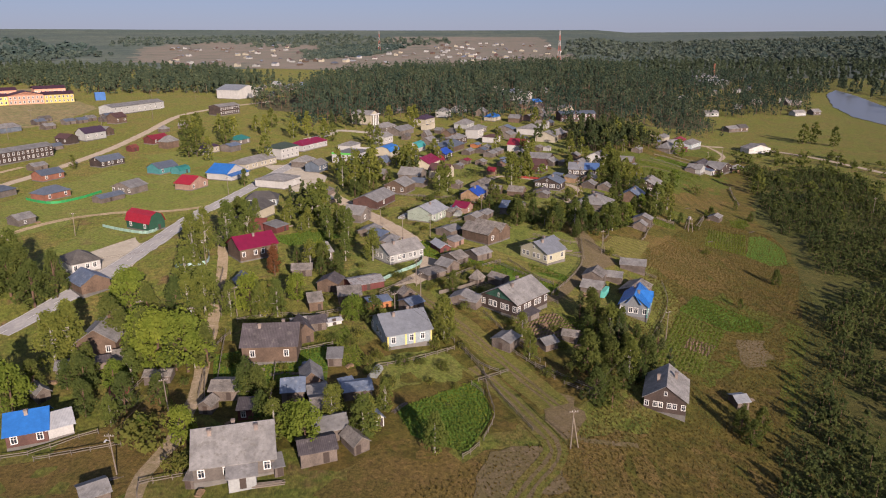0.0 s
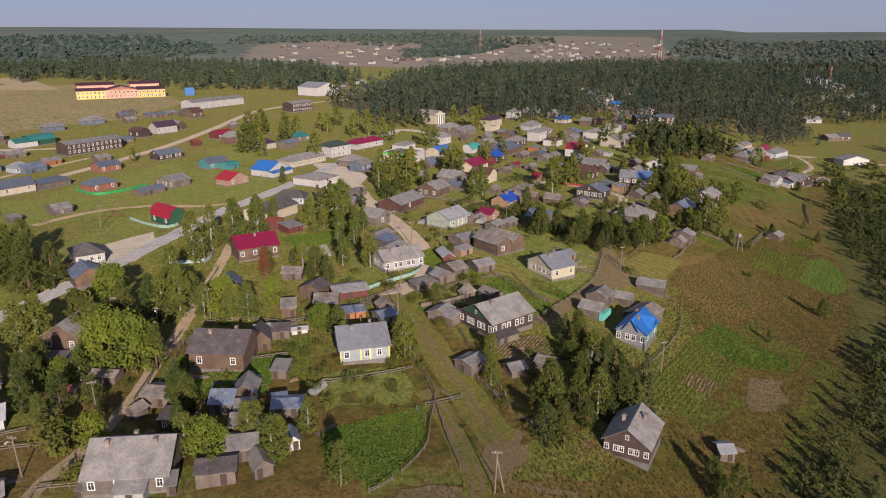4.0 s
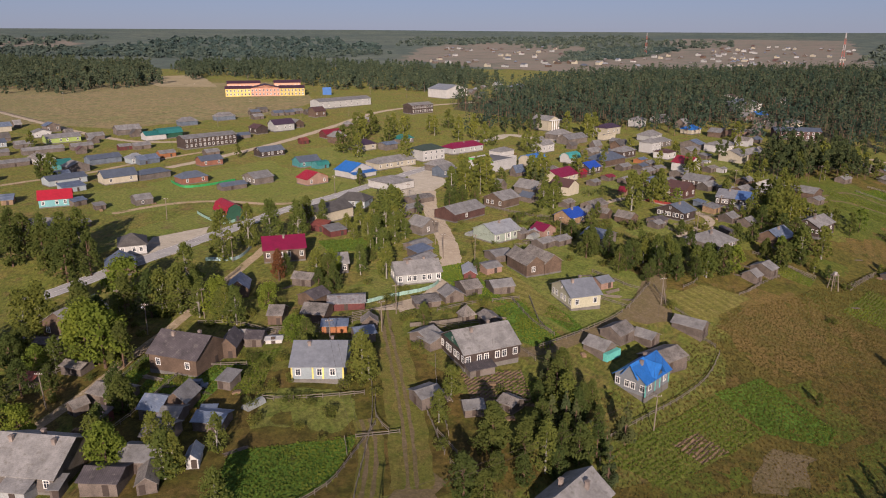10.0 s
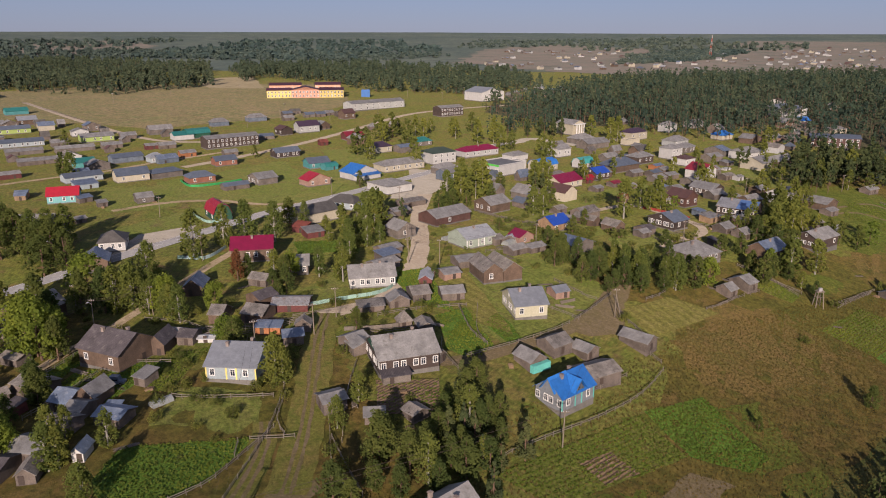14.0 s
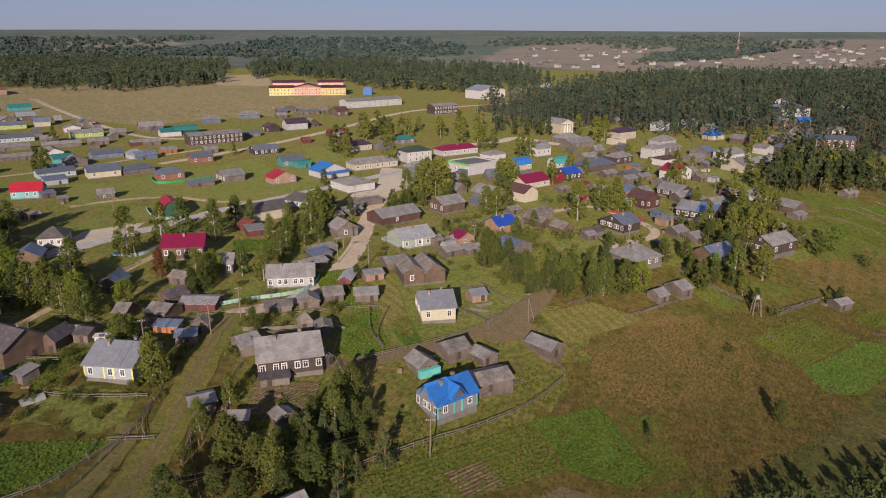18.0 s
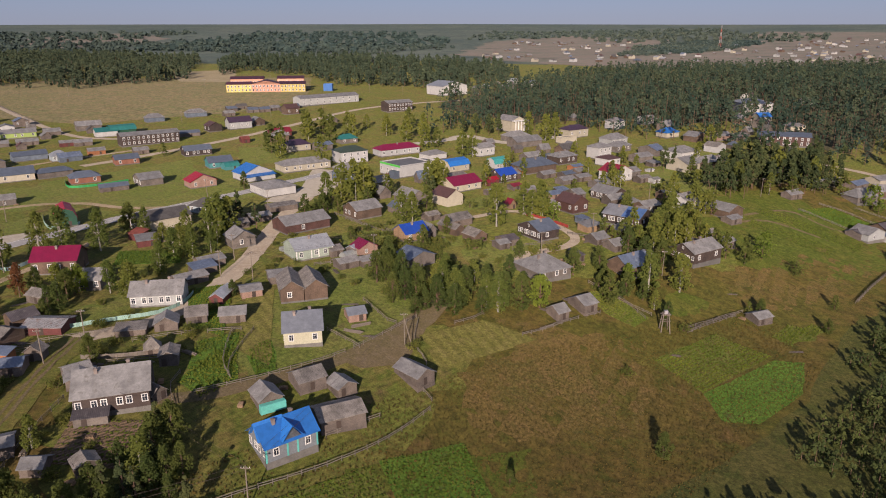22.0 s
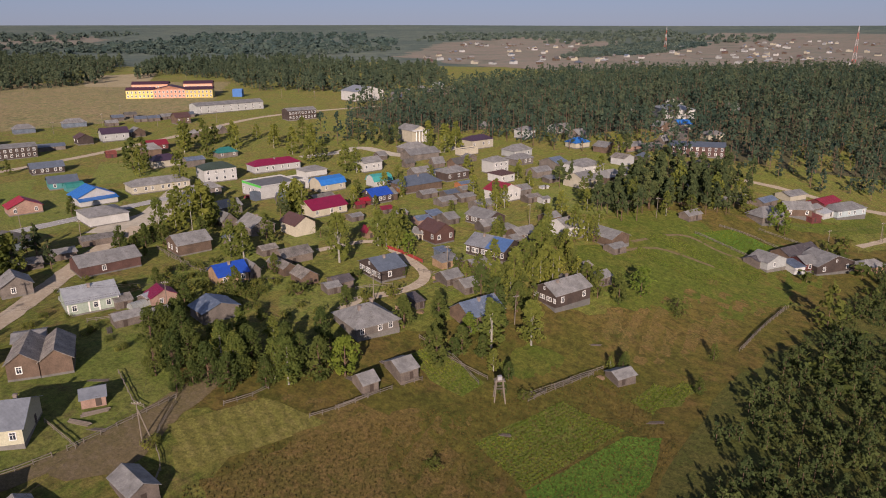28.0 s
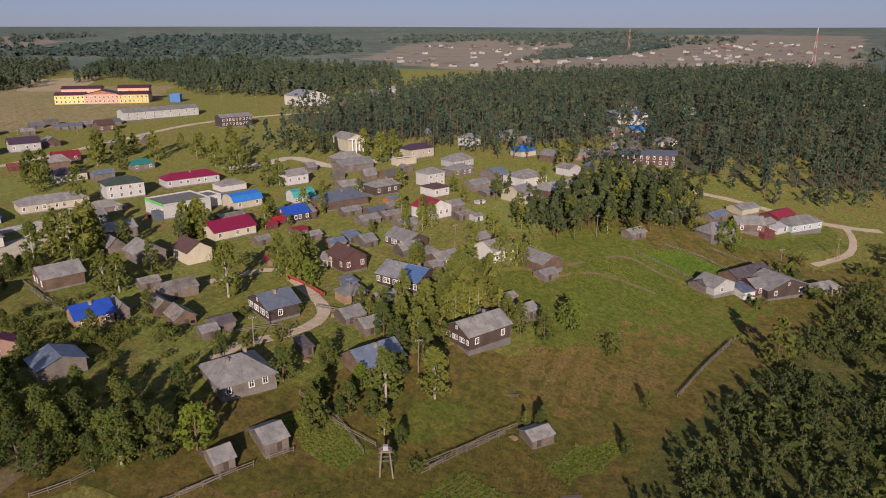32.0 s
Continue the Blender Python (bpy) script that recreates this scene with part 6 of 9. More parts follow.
house(26.3, 439.7, 67.6, 6.6, 5.0, 2.2, 1.2, "a", "planks", "slate", shed=True)
house(20.7, 450.4, 66.3, 6.7, 5.0, 2, 0.8, "a", "orange", "bluetin", shed=True)
house(12.4, 394.0, 63.2, 5.2, 5.0, 2, 0.8, "a", "planks", "crimson", shed=True)
house(20.9, 390.5, 65.7, 5.2, 5.0, 2, 1, "a", "planks", "slate", shed=True)
house(-1.6, 396.4, 66.1, 4.1, 4.0, 1.8, 0.8, "a", "redwood", "crimson", shed=True)
house(25.0, 361.3, 62.5, 2.7, 4.0, 2.4, 1.6, "d", "lightlog", "crimson", shed=True)
house(8.1, 378.8, 65.8, 5.0, 5.0, 2, 0.8, "a", "planks", "slate", shed=True)
house(-9.1, 463.1, 64.5, 10.6, 7.0, 2.4, 2, "a", "greywood", "slate", shed=True)
house(152.3, 426.9, 55.2, 10.0, 8.0, 2.8, 2, "d", "palegrey", "slate", wf=1)
house(161.0, 430.2, 46.9, 4.8, 6.0, 2.4, 1, "m", "whitewood", "bluetin", shed=True)
house(163.9, 435.6, 45.3, 5.5, 8.0, 2.8, 1.8, "a", "redwood", "slate", wf=1)
house(170.8, 441.3, 45.5, 17.2, 11.0, 3, 3, "d", "darklog", "slate", wf=2)
house(160.8, 444.8, 56.0, 17.5, 8.0, 2.8, 2, "a", "log", "darkroof", shed=True)
house(148.3, 425.0, 66.7, 5.9, 6.0, 2.2, 1, "a", "planks", "darkroof", shed=True)
house(148.3, 473.9, 49.4, 12.3, 9.0, 2.8, 3, "h", "greywood", "slate")
house(178.0, 517.5, 50.1, 18.1, 10.0, 3, 2.2, "h", "paleblue", "slate", wf=4)
house(170.3, 519.1, 60.9, 13.7, 8.0, 2.6, 1.6, "a", "redwood", "crimson")
house(170.4, 506.6, 62.5, 8.8, 5.0, 2, 0.8, "m", "whitewood", "whitemetal", shed=True)
house(165.7, 494.8, 58.1, 7.0, 5.0, 2, 0.6, "m", "redwood", "redrust", shed=True)
house(163.9, 503.4, 59.9, 13.3, 6.0, 2.2, 1.2, "a", "planks", "slate", shed=True)
house(156.3, 513.8, 55.7, 11.4, 8.0, 2.4, 1.4, "a", "creamy", "slate")
house(185.7, 450.3, 44.1, 9.9, 7.0, 2.4, 1.8, "h", "lightlog", "slate", shed=True)
house(146.4, 493.8, 62.7, 10.8, 6.0, 2.4, 1.4, "a", "planks", "bluetin", shed=True)
house(136.7, 489.2, 59.7, 8.2, 6.0, 2.4, 1.6, "d", "greywood", "slate", shed=True)
house(111.1, 481.3, 60.2, 9.1, 10.0, 3.2, 2.2, "a", "darklog", "slate", wf=3)
house(121.8, 448.5, 59.6, 8.1, 5.0, 2.2, 1.4, "a", "planks", "slate", shed=True)
house(129.7, 478.9, 68.0, 6.6, 6.0, 2.2, 1.2, "d", "planks", "slate", shed=True)
house(125.2, 319.7, 53.8, 5.6, 5.0, 2, 1, "a", "planks", "slate", shed=True)
house(-191.8, 249.3, 46.6, 12.3, 9.0, 3.2, 3, "a", "cyanwood", "brightred", wf=3)
house(-184.6, 252.7, 81.9, 5.9, 6.0, 2.2, 1, "a", "planks", "bluetin", shed=True)
house(-157.4, 213.1, 38.0, 13.8, 9.0, 3.2, 2.6, "a", "greywood", "slate", wf=1)
house(-112.4, 211.1, 45.4, 8.3, 11.0, 3.2, 2.6, "h", "whitewood", "darkslate", wf=3)
house(-102.4, 196.0, 47.1, 8.1, 9.0, 2.8, 2.4, "d", "log", "bluetin")
house(-160.9, 265.2, 63.1, 6.9, 7.0, 2.6, 1.6, "a", "greywood", "slate", wf=1, shed=True)
house(-110.8, 258.6, -30.0, 12.6, 7.0, 3, 3.6, "g", "darkgreenwood", "brightred", wf=2)
house(-205.5, 295.8, 65.2, 15.4, 9.0, 3.2, 2.8, "a", "creamy", "bluegrey", wf=2)
house(-172.7, 309.3, 64.8, 12.7, 9.0, 2.8, 2.2, "h", "redbrick", "bluegrey", wf=2)
house(-143.0, 321.7, 68.6, 10.2, 11.0, 2.8, 2.2, "a", "greywood", "slate", ws=4)
house(-117.6, 330.0, 67.1, 12.0, 9.0, 2.8, 2.8, "d", "pinkbrick", "brightred", wf=2)
house(-145.3, 367.9, 61.6, 12.1, 9.0, 2.8, 2.4, "a", "teal", "bluegrey", wf=2)
house(-135.5, 366.3, 68.2, 7.3, 6.0, 2.2, 1.6, "g", "teal", "tealroof", shed=True)
house(-108.7, 354.7, 71.0, 15.2, 11.5, 3.2, 3.4, "d", "whitewood", "brightblue", wf=4)
house(-101.9, 352.4, 71.0, 15.0, 2.6, 2.1, 0.6, "m", "whitewood", "brightblue")
house(-78.2, 335.4, 68.7, 14.2, 16.0, 3.4, 2, "h", "whitewood", "slate")
house(-76.5, 297.4, 6.6, 12.5, 9.0, 2.8, 2.4, "h", "paleblue", "darkslate", wf=4)
house(-75.7, 272.8, 72.0, 18.7, 11.0, 3.8, 2.4, "a", "creamy", "darkslate", ws=3)
house(-68.8, 257.7, -2.7, 5.8, 4.0, 2.4, 1, "m", "redwood", "redrust", shed=True)
house(-61.3, 255.0, 59.1, 6.4, 6.0, 2.2, 0.8, "m", "redwood", "slate", shed=True)
house(-29.0, 296.6, 68.6, 17.5, 11.0, 3, 2.2, "a", "redlog", "slate", wf=1)
house(8.1, 284.1, 63.6, 6.6, 6.0, 2.4, 1.8, "d", "pinkbrick", "maroon", wf=1, shed=True)
house(5.3, 282.9, 6.6, 3.4, 6.0, 2, 0.8, "d", "planks", "whitemetal", shed=True)
house(11.9, 269.3, 64.4, 6.4, 5.0, 2.2, 1, "a", "planks", "slate", shed=True)
house(16.3, 274.9, 64.4, 6.8, 5.0, 2, 0.9, "a", "planks", "slate", shed=True)
house(0.9, 277.1, 64.7, 4.2, 6.0, 2.2, 1, "a", "planks", "oldplank", shed=True)
house(28.3, 283.0, 68.3, 9.6, 8.0, 2.6, 1.8, "d", "greywood", "bluetin")
house(-51.0, 285.1, 65.2, 9.2, 6.0, 2, 1.2, "a", "planks", "oldplank", shed=True)
house(-50.5, 297.1, 67.3, 8.1, 6.0, 2.2, 1, "a", "planks", "slate", shed=True)
house(-54.5, 314.3, 64.2, 11.2, 7.0, 2.2, 0.8, "a", "planks", "oldplank", shed=True)
house(-102.4, 384.5, 65.1, 25.7, 11.0, 3.2, 2.2, "h", "creamy", "slate", wf=7)
house(-141.2, 424.3, 65.5, 13.6, 10.0, 3.4, 2.4, "h", "creamy", "purple", wf=2)
house(-235.9, 397.5, 65.5, 34.2, 11.0, 5.8, 1.6, "a", "darklog", "slate", wf=12, two=1)
house(-282.0, 401.0, 64.7, 13.1, 9.0, 3.2, 2, "a", "whitewood", "tealroof")
house(-279.1, 410.9, 71.4, 15.8, 9.0, 3.2, 2.8, "g", "darkgreenwood", "tealroof")
house(-227.4, 465.0, 64.4, 15.7, 9.0, 4.6, 3, "a", "palegrey", "purple", wf=3)
house(-253.2, 593.9, 67.8, 55.7, 14.0, 5.6, 2, "a", "palegrey", "slate", wf=9, two=1)
house(-175.8, 585.0, 62.8, 21.9, 12.0, 6.4, 1.6, "a", "darklog", "slate", wf=9, two=1)
house(-197.8, 705.2, 65.8, 28.5, 26.0, 8, 4, "d", "whitewood", "lightmetal")
house(-318.9, 679.7, 30.7, 8.7, 8.0, 6, 0.1, "f", "royalbluewall", "royalblue")
house(-182.2, 386.3, 63.8, 14.9, 9.0, 2.8, 2.2, "a", "darklog", "bluegrey", wf=5)
house(-195.1, 349.5, 64.2, 11.9, 8.0, 2.8, 2, "a", "redbrick", "bluegrey", wf=2)
house(-315.1, 411.8, 64.4, 15.6, 9.0, 3, 2.6, "a", "greywood", "slate")
house(-303.0, 456.7, 65.6, 12.6, 8.0, 3, 2.4, "h", "bluelog", "slate")
house(-294.5, 487.8, 65.3, 14.6, 8.0, 3, 2.4, "h", "bluelog", "slate")
house(-328.6, 370.8, 64.6, 20.0, 10.0, 3, 2, "a", "lime", "slate", wf=4)
house(-408.8, 360.9, 66.7, 27.9, 10.0, 3, 2, "a", "lime", "bluegrey", wf=5)
house(-353.1, 334.4, 66.3, 25.4, 9.0, 2.8, 1.8, "a", "paleblue", "bluegrey", wf=7)
house(-514.1, 403.7, 68.8, 14.1, 9.0, 3, 2.4, "h", "whitewood", "slate")
house(-495.3, 423.5, 70.7, 16.6, 9.0, 3, 2.4, "a", "teal", "tealroof")
house(-258.7, 308.8, 66.3, 10.4, 8.0, 2.8, 2, "a", "teal", "tealroof")
house(-226.1, 283.3, 71.0, 17.4, 9.0, 2.6, 1.6, "a", "paleblue", "bluegrey", wf=2)
house(-209.7, 272.8, 70.3, 10.0, 7.0, 2.4, 1, "m", "paleblue", "bluetin", shed=True)
house(-235.8, 337.9, 67.8, 8.4, 8.0, 2.8, 2.2, "h", "paleblue", "lightmetal", wf=2)
house(-230.4, 340.3, 72.3, 11.5, 8.0, 2.6, 2, "a", "bluelog", "bluetin", shed=True)
house(-198.3, 310.5, 71.8, 15.5, 8.0, 2.6, 1.6, "h", "greywood", "bluegrey")
house(-251.7, 330.7, 70.8, 16.9, 8.0, 2.8, 1.8, "a", "bluelog", "bluegrey")
house(-245.7, 307.3, 72.5, 10.8, 8.0, 3, 2.2, "d", "greywood", "slate")
house(-212.4, 242.9, 46.3, 4.4, 5.0, 2.2, 1, "a", "lightlog", "bluetin", shed=True)
house(-169.7, 250.9, 64.7, 3.9, 4.0, 2, 0.4, "m", "planks", "slate", shed=True)
house(-157.2, 224.6, 88.7, 4.2, 5.0, 2, 1.6, "d", "planks", "oldplank", shed=True)
house(-153.7, 228.4, 75.4, 3.9, 4.0, 1.8, 0.8, "a", "planks", "slate", shed=True)
house(-268.1, 257.2, 99.9, 3.2, 8.0, 2.8, 2, "a", "teal", "tealroof")
house(-265.2, 270.1, 71.0, 10.9, 7.0, 2.4, 1.2, "a", "redwood", "slate", shed=True)
house(-75.7, 386.4, 69.7, 11.9, 8.0, 3, 2, "h", "greywood", "slate", wf=2)
house(230.4, 526.9, 13.7, 18.1, 10.0, 3.4, 2.6, "d", "whitewood", "slate")
house(255.3, 634.2, 26.9, 19.4, 9.0, 2.6, 2, "a", "planks", "slate")
house(267.0, 833.6, 43.9, 51.9, 12.0, 3, 3, "h", "greywood", "slate")
house(399.5, 1102.8, 26.0, 51.1, 30.0, 5, 2, "a", "whitewood", "lightmetal")
house(442.4, 1250.4, 43.0, 42.8, 14.0, 5, 2, "a", "greywood", "slate")
house(-656.4, 483.0, 69.7, 32.0, 40.0, 5, 1, "a", "pinkbrick", "redrust")
house(-291.4, 521.3, 64.9, 8, 6, 2.4, 1.6, "a", "planks", "bluegrey", shed=True)
house(-294.9, 535.9, 64.4, 8, 6, 2.4, 1.6, "a", "greywood", "darkslate", shed=True)
house(-271.8, 524.8, 63.4, 8, 6, 2.4, 1.6, "a", "greywood", "bluegrey", shed=True)
house(-265.7, 531.1, 63.4, 8, 6, 2.4, 1.6, "a", "planks", "bluegrey", shed=True)
house(-264.2, 541.3, 66.3, 8, 6, 2.4, 1.6, "a", "planks", "slate", shed=True)
house(-252.1, 540.9, 65.8, 8, 6, 2.4, 1.6, "a", "planks", "darkslate", shed=True)
house(-256.3, 555.2, 63.4, 8, 6, 2.4, 1.6, "a", "planks", "bluegrey", shed=True)
house(-274.9, 502.5, 64.9, 8, 6, 2.4, 1.6, "a", "planks", "slate", shed=True)
house(-181.7, 455.4, 63.9, 13, 8, 2.8, 2.2, "a", "redwood", "crimson", wf=2)
house(-185.5, 427.7, 64.4, 5, 5, 2.4, 1.4, "a", "redwood", "redrust", shed=True)
house(-129.7, 457.8, 64.7, 11, 8, 2.6, 2.2, "h", "greywood", "tealroof", wf=2)
house(-234.8, 427.1, 62.3, 14, 6, 2.4, 1.4, "a", "greywood", "bluegrey", shed=True)
house(-234.0, 359.5, 64.4, 9, 6, 2.4, 1.4, "a", "orange", "slate", shed=True)
house(-266.0, 373.3, 64.4, 10, 6, 2.4, 1.5, "a", "planks", "slate", shed=True)
house(-145.2, 304.6, 63.1, 12, 6, 2.2, 1.2, "a", "planks", "bluegrey", shed=True)
house(-325.4, 318.4, 64.7, 20, 6, 2.4, 1.4, "a", "greywood", "slate", shed=True)
house(-308.4, 339.9, 65.0, 22, 6, 2.4, 1.4, "a", "greywood", "slate", shed=True)
house(-297.7, 357.9, 64.4, 12, 6, 2.4, 1.5, "a", "planks", "slate", shed=True)
house(-289.6, 302.7, 64.7, 20, 6, 2.4, 1.4, "a", "planks", "slate", shed=True)
house(-446.1, 371.4, 64.7, 18, 8, 2.8, 2, "a", "paleblue", "slate", wf=4)
house(-333.4, 347.3, 64.4, 10, 7, 2.6, 1.8, "a", "greywood", "slate", shed=True)
house(-280.6, 267.7, 66.3, 8, 7, 2.6, 2.2, "a", "teal", "tealroof", shed=True)
house(-239.0, 291.9, 65.5, 8, 6, 2.4, 1.4, "a", "bluelog", "bluetin", shed=True)
house(-215.7, 245.5, 48, 5, 5, 2.4, 1, "a", "orange", "bluetin", shed=True)
house(-317.9, 387.0, 64.4, 10, 7, 2.6, 1.8, "a", "planks", "slate", shed=True)
house(-272.2, 367.5, 64.4, 9, 5, 2.4, 1.2, "a", "redwood", "slate", shed=True)
house(-213.1, 373.0, 64.4, 8, 6, 2.4, 1.4, "a", "planks", "slate", shed=True)
house(-41.3, 514.0, 63.1, 15, 10, 3, 2.4, "h", "greywood", "slate", wf=3)
house(15.7, 531.4, 64.7, 14, 10, 3.4, 2.6, "h", "palegrey", "slate", wf=3)
house(15.0, 425.2, 64.4, 8, 5, 2.2, 1.2, "a", "planks", "slate", shed=True)
house(27.9, 417.1, 64.4, 8, 6, 2.2, 1.2, "a", "greywood", "slate", shed=True)
house(-2.5, 401.3, 64.4, 5, 4, 2, 1, "a", "redwood", "brightred", shed=True)
house(17.9, 328.7, 66.3, 10, 7, 2.6, 1.8, "a", "planks", "oldplank", shed=True)
house(59.0, 390.0, 59.7, 8, 6, 2.4, 1.6, "a", "planks", "slate", shed=True)
house(-0.9, 464.8, 64.7, 6, 5, 2.4, 1.4, "a", "palegrey", "bluegrey", shed=True)

for _o in [o for o in scene.objects if o.parent is None and o.name.split(".")[0] in ("house", "shed")]:
    _w = next(c for c in _o.children if c.name.startswith("wall"))
    CLEAR.append((_o.location.x, _o.location.y, (max(_w.dimensions.x, _w.dimensions.y) * 0.5 + 1.5) ** 2))


def grove(poly, gap, h, kind, seed):
    """Near groves are single trees; those beyond the middle of the village are joined."""
    r = random.Random(seed)
    if sum(p[1] for p in poly) / len(poly) > 345 and kind != "spruce":
        wood("tree_belt", poly, gap, h, [kind], seed, 300, 0.5, LEAVES[kind], "leafy " + TREE_LOOKS[kind].replace("tree ", "trees "))
        return
    for x, y in spots(poly, gap, seed, ways=True):
        tree(x, y, h * r.uniform(0.65, 1.15), kind)


def hamlet(poly, count, seed, plain=False, low=0.35):
    """Small far houses with pitched roofs over an outline."""
    r = random.Random(seed)
    xs, ys = [p[0] for p in poly], [p[1] for p in poly]
    made = 0
    for _ in range(count * 40):
        q = (r.uniform(min(xs), max(xs)), r.uniform(min(ys), max(ys)))
        if made >= count or not inside(q, poly) or any((q[0] - c[0]) ** 2 + (q[1] - c[1]) ** 2 < max(200, c[2] * 2) for c in CLEAR) or any((q[0] - c[0]) ** 2 + (q[1] - c[1]) ** 2 < 90 for c in WAYS):
            continue
        small = r.random() < low
        wall = r.choice(["whitewood", "palegrey", "log", "greywood", "greywood", "log", "darklog", "planks"] if not plain else ["whitewood", "creamy", "palegrey", "greywood", "log", "planks"])
        roof = r.choice(["slate", "slate", "bluegrey", "darkslate", "slate", "bluetin", "slate", "oldplank", "brownroof", "slate", "lightmetal", "darkslate"])
        house(q[0], q[1], r.choice([62, 66, 70, -22, 156]), r.uniform(5, 7) if small else r.uniform(8, 13), r.uniform(4, 6) if small else r.uniform(7, 10),
              2.4 if small else r.uniform(2.8, 4.5), r.uniform(1.2, 3.2), r.choice(["a", "d", "h", "a"]), "planks" if small else wall, roof, wf=0 if small or plain else 2, shed=small, far=plain or small)
        CLEAR.append((q[0], q[1], 60.0))
        made += 1


SCHOOL_ROOF = surface("dark maroon school roof", (0.075, 0.022, 0.038), 0.6, 0.08, 1.0, 2.0, "X", 0.1)


# ---- the school: long two-storey wings in yellow and salmon under dark red roofs ----
def wing(parent, x0, y0, x1, y1, h, wall, name, gable=False):
    bm = bmesh.new()
    box(bm, x0, y0, -3, x1, y1, h)
    p_ = part(name, bm, wall, parent)
    bm = bmesh.new()
    mx, my = (x0 + x1) / 2, (y0 + y1) / 2
    if x1 - x0 > y1 - y0 and not gable:
        slab(bm, [(x0 - 0.6, y0 - 0.6, h), (x1 + 0.6, y0 - 0.6, h), (x1 + 0.6, my, h + 2.2), (x0 - 0.6, my, h + 2.2)], 0.15)
        slab(bm, [(x1 + 0.6, y1 + 0.6, h), (x0 - 0.6, y1 + 0.6, h), (x0 - 0.6, my, h + 2.2), (x1 + 0.6, my, h + 2.2)], 0.15)
    else:
        slab(bm, [(x0 - 0.6, y1 + 0.6, h), (x0 - 0.6, y0 - 0.6, h), (mx, y0 - 0.6, h + 3.4), (mx, y1 + 0.6, h + 3.4)], 0.15)
        slab(bm, [(x1 + 0.6, y0 - 0.6, h), (x1 + 0.6, y1 + 0.6, h), (mx, y1 + 0.6, h + 3.4), (mx, y0 - 0.6, h + 3.4)], 0.15)
        v = bmesh.new()
        slab(v, [(x0 + 0.1, y0 - 0.02, h), (x1 - 0.1, y0 - 0.02, h), (mx, y0 - 0.02, h + 3.2)], 0.02)
        part("gable", v, wall, p_)
    part("roof", bm, SCHOOL_ROOF, p_, "dark red metal roof")
    n = int((x1 - x0) / 3.4)
    for storey in range(2):
        for k in range(n):
            w_ = share("window", WINDOW, p_, pose(x0 + (k + 0.5) * (x1 - x0) / n, y0 - 0.02, h * (0.27 + 0.46 * storey)) @ Matrix.Diagonal((1.35, 1, 1.25, 1)))
            share("pane", PANE, w_, Matrix.Identity(4))


school = tagged(new("school"), "yellow and salmon school with dark red roofs in a meadow", "school")
school.matrix_basis = pose(-367, 643, ground(-367, 643), 0, 0, 38)
wing(school, -38, 0, -14, 13, 7.6, yellow_wall, "wing")
wing(school, -14, -1.5, 14, 16, 7.9, pink_wall, "centre", True)
wing(school, 14, -3, 38, 14, 7.6, yellow_wall, "wing")
wing(school, 10, 18.2, 36, 34, 11.5, pink_wall, "rear_wing")
wing(school, -36, 18, -4, 32, 11.5, pink_wall, "rear_block")


# ---- lattice masts on the far rise ----
def mast(x, y, h):
    root = tagged(new("radio_mast"), "tall lattice radio mast banded red and white", "mast")
    root.matrix_basis = pose(x, y, ground(x, y))
    bands = 7
    for k in range(bands):
        bm = bmesh.new()
        z0, z1 = h * k / bands, h * (k + 1) / bands
        r0, r1 = 4.2 * (1 - 0.9 * k / bands), 4.2 * (1 - 0.9 * (k + 1) / bands)
        for i in range(4):
            a, b = i * math.pi / 2 + 0.785, (i + 1) * math.pi / 2 + 0.785
            tube(bm, (r0 * math.cos(a), r0 * math.sin(a), z0), (r1 * math.cos(a), r1 * math.sin(a), z1), 0.24, 0.24, 4)
            tube(bm, (r0 * math.cos(a), r0 * math.sin(a), z0), (r1 * math.cos(b), r1 * math.sin(b), z1), 0.13, 0.13, 4)
            tube(bm, (r1 * math.cos(a), r1 * math.sin(a), z1), (r1 * math.cos(b), r1 * math.sin(b), z1), 0.12, 0.12, 4)
        part("mast_section", bm, red_steel if k % 2 else steel_mat, root)


mast(-171, 2013, 58)
mast(206, 1315, 62)

# ---- the red brick boiler chimney beyond the forest ----
def tall_chimney(x, y, h):
    root = tagged(new("boiler_chimney"), "tall red brick boiler chimney among forest trees", "chimney")
    root.matrix_basis = pose(x, y, ground(x, y))
    for name, a, b, ra, rb in (("shaft", -1, h, 2.2, 1.3), ("collar", h, h + 1.2, 1.6, 1.6)):
        bm = bmesh.new()
        tube(bm, (0, 0, a), (0, 0, b), ra, rb, 12)
        part(name, bm, WALLS["redbrick"], root)


tall_chimney(447, 1216, 24)
house(422, 1188, 10, 44, 14, 6, 2, "a", "whitewood", "lightmetal", wf=8)
house(225, 896, 20, 16, 9, 3, 2.4, "a", "whitewood", "slate", wf=2)
house(356, 832, 20, 14, 9, 3, 2.4, "a", "greywood", "slate", wf=2)
house(398, 831, 20, 20, 9, 3, 2.4, "a", "greywood", "slate", wf=2)
house(363, 743, 20, 14, 9, 3, 2.4, "a", "palegrey", "slate", wf=2)
house(267, 727, 20, 16, 9, 3, 2.4, "a", "palegrey", "slate", wf=2)
house(233, 533, 20, 14, 9, 3, 2.4, "a", "palegrey", "darkslate", wf=2)
house(159, 495, 20, 11, 9, 3, 2.4, "a", "log", "slate", wf=2)
house(385, 753, 20, 10, 9, 3, 2.4, "a", "planks", "slate", wf=2)
house(263, 637, 20, 9, 9, 3, 2.4, "a", "log", "darkslate", wf=2)


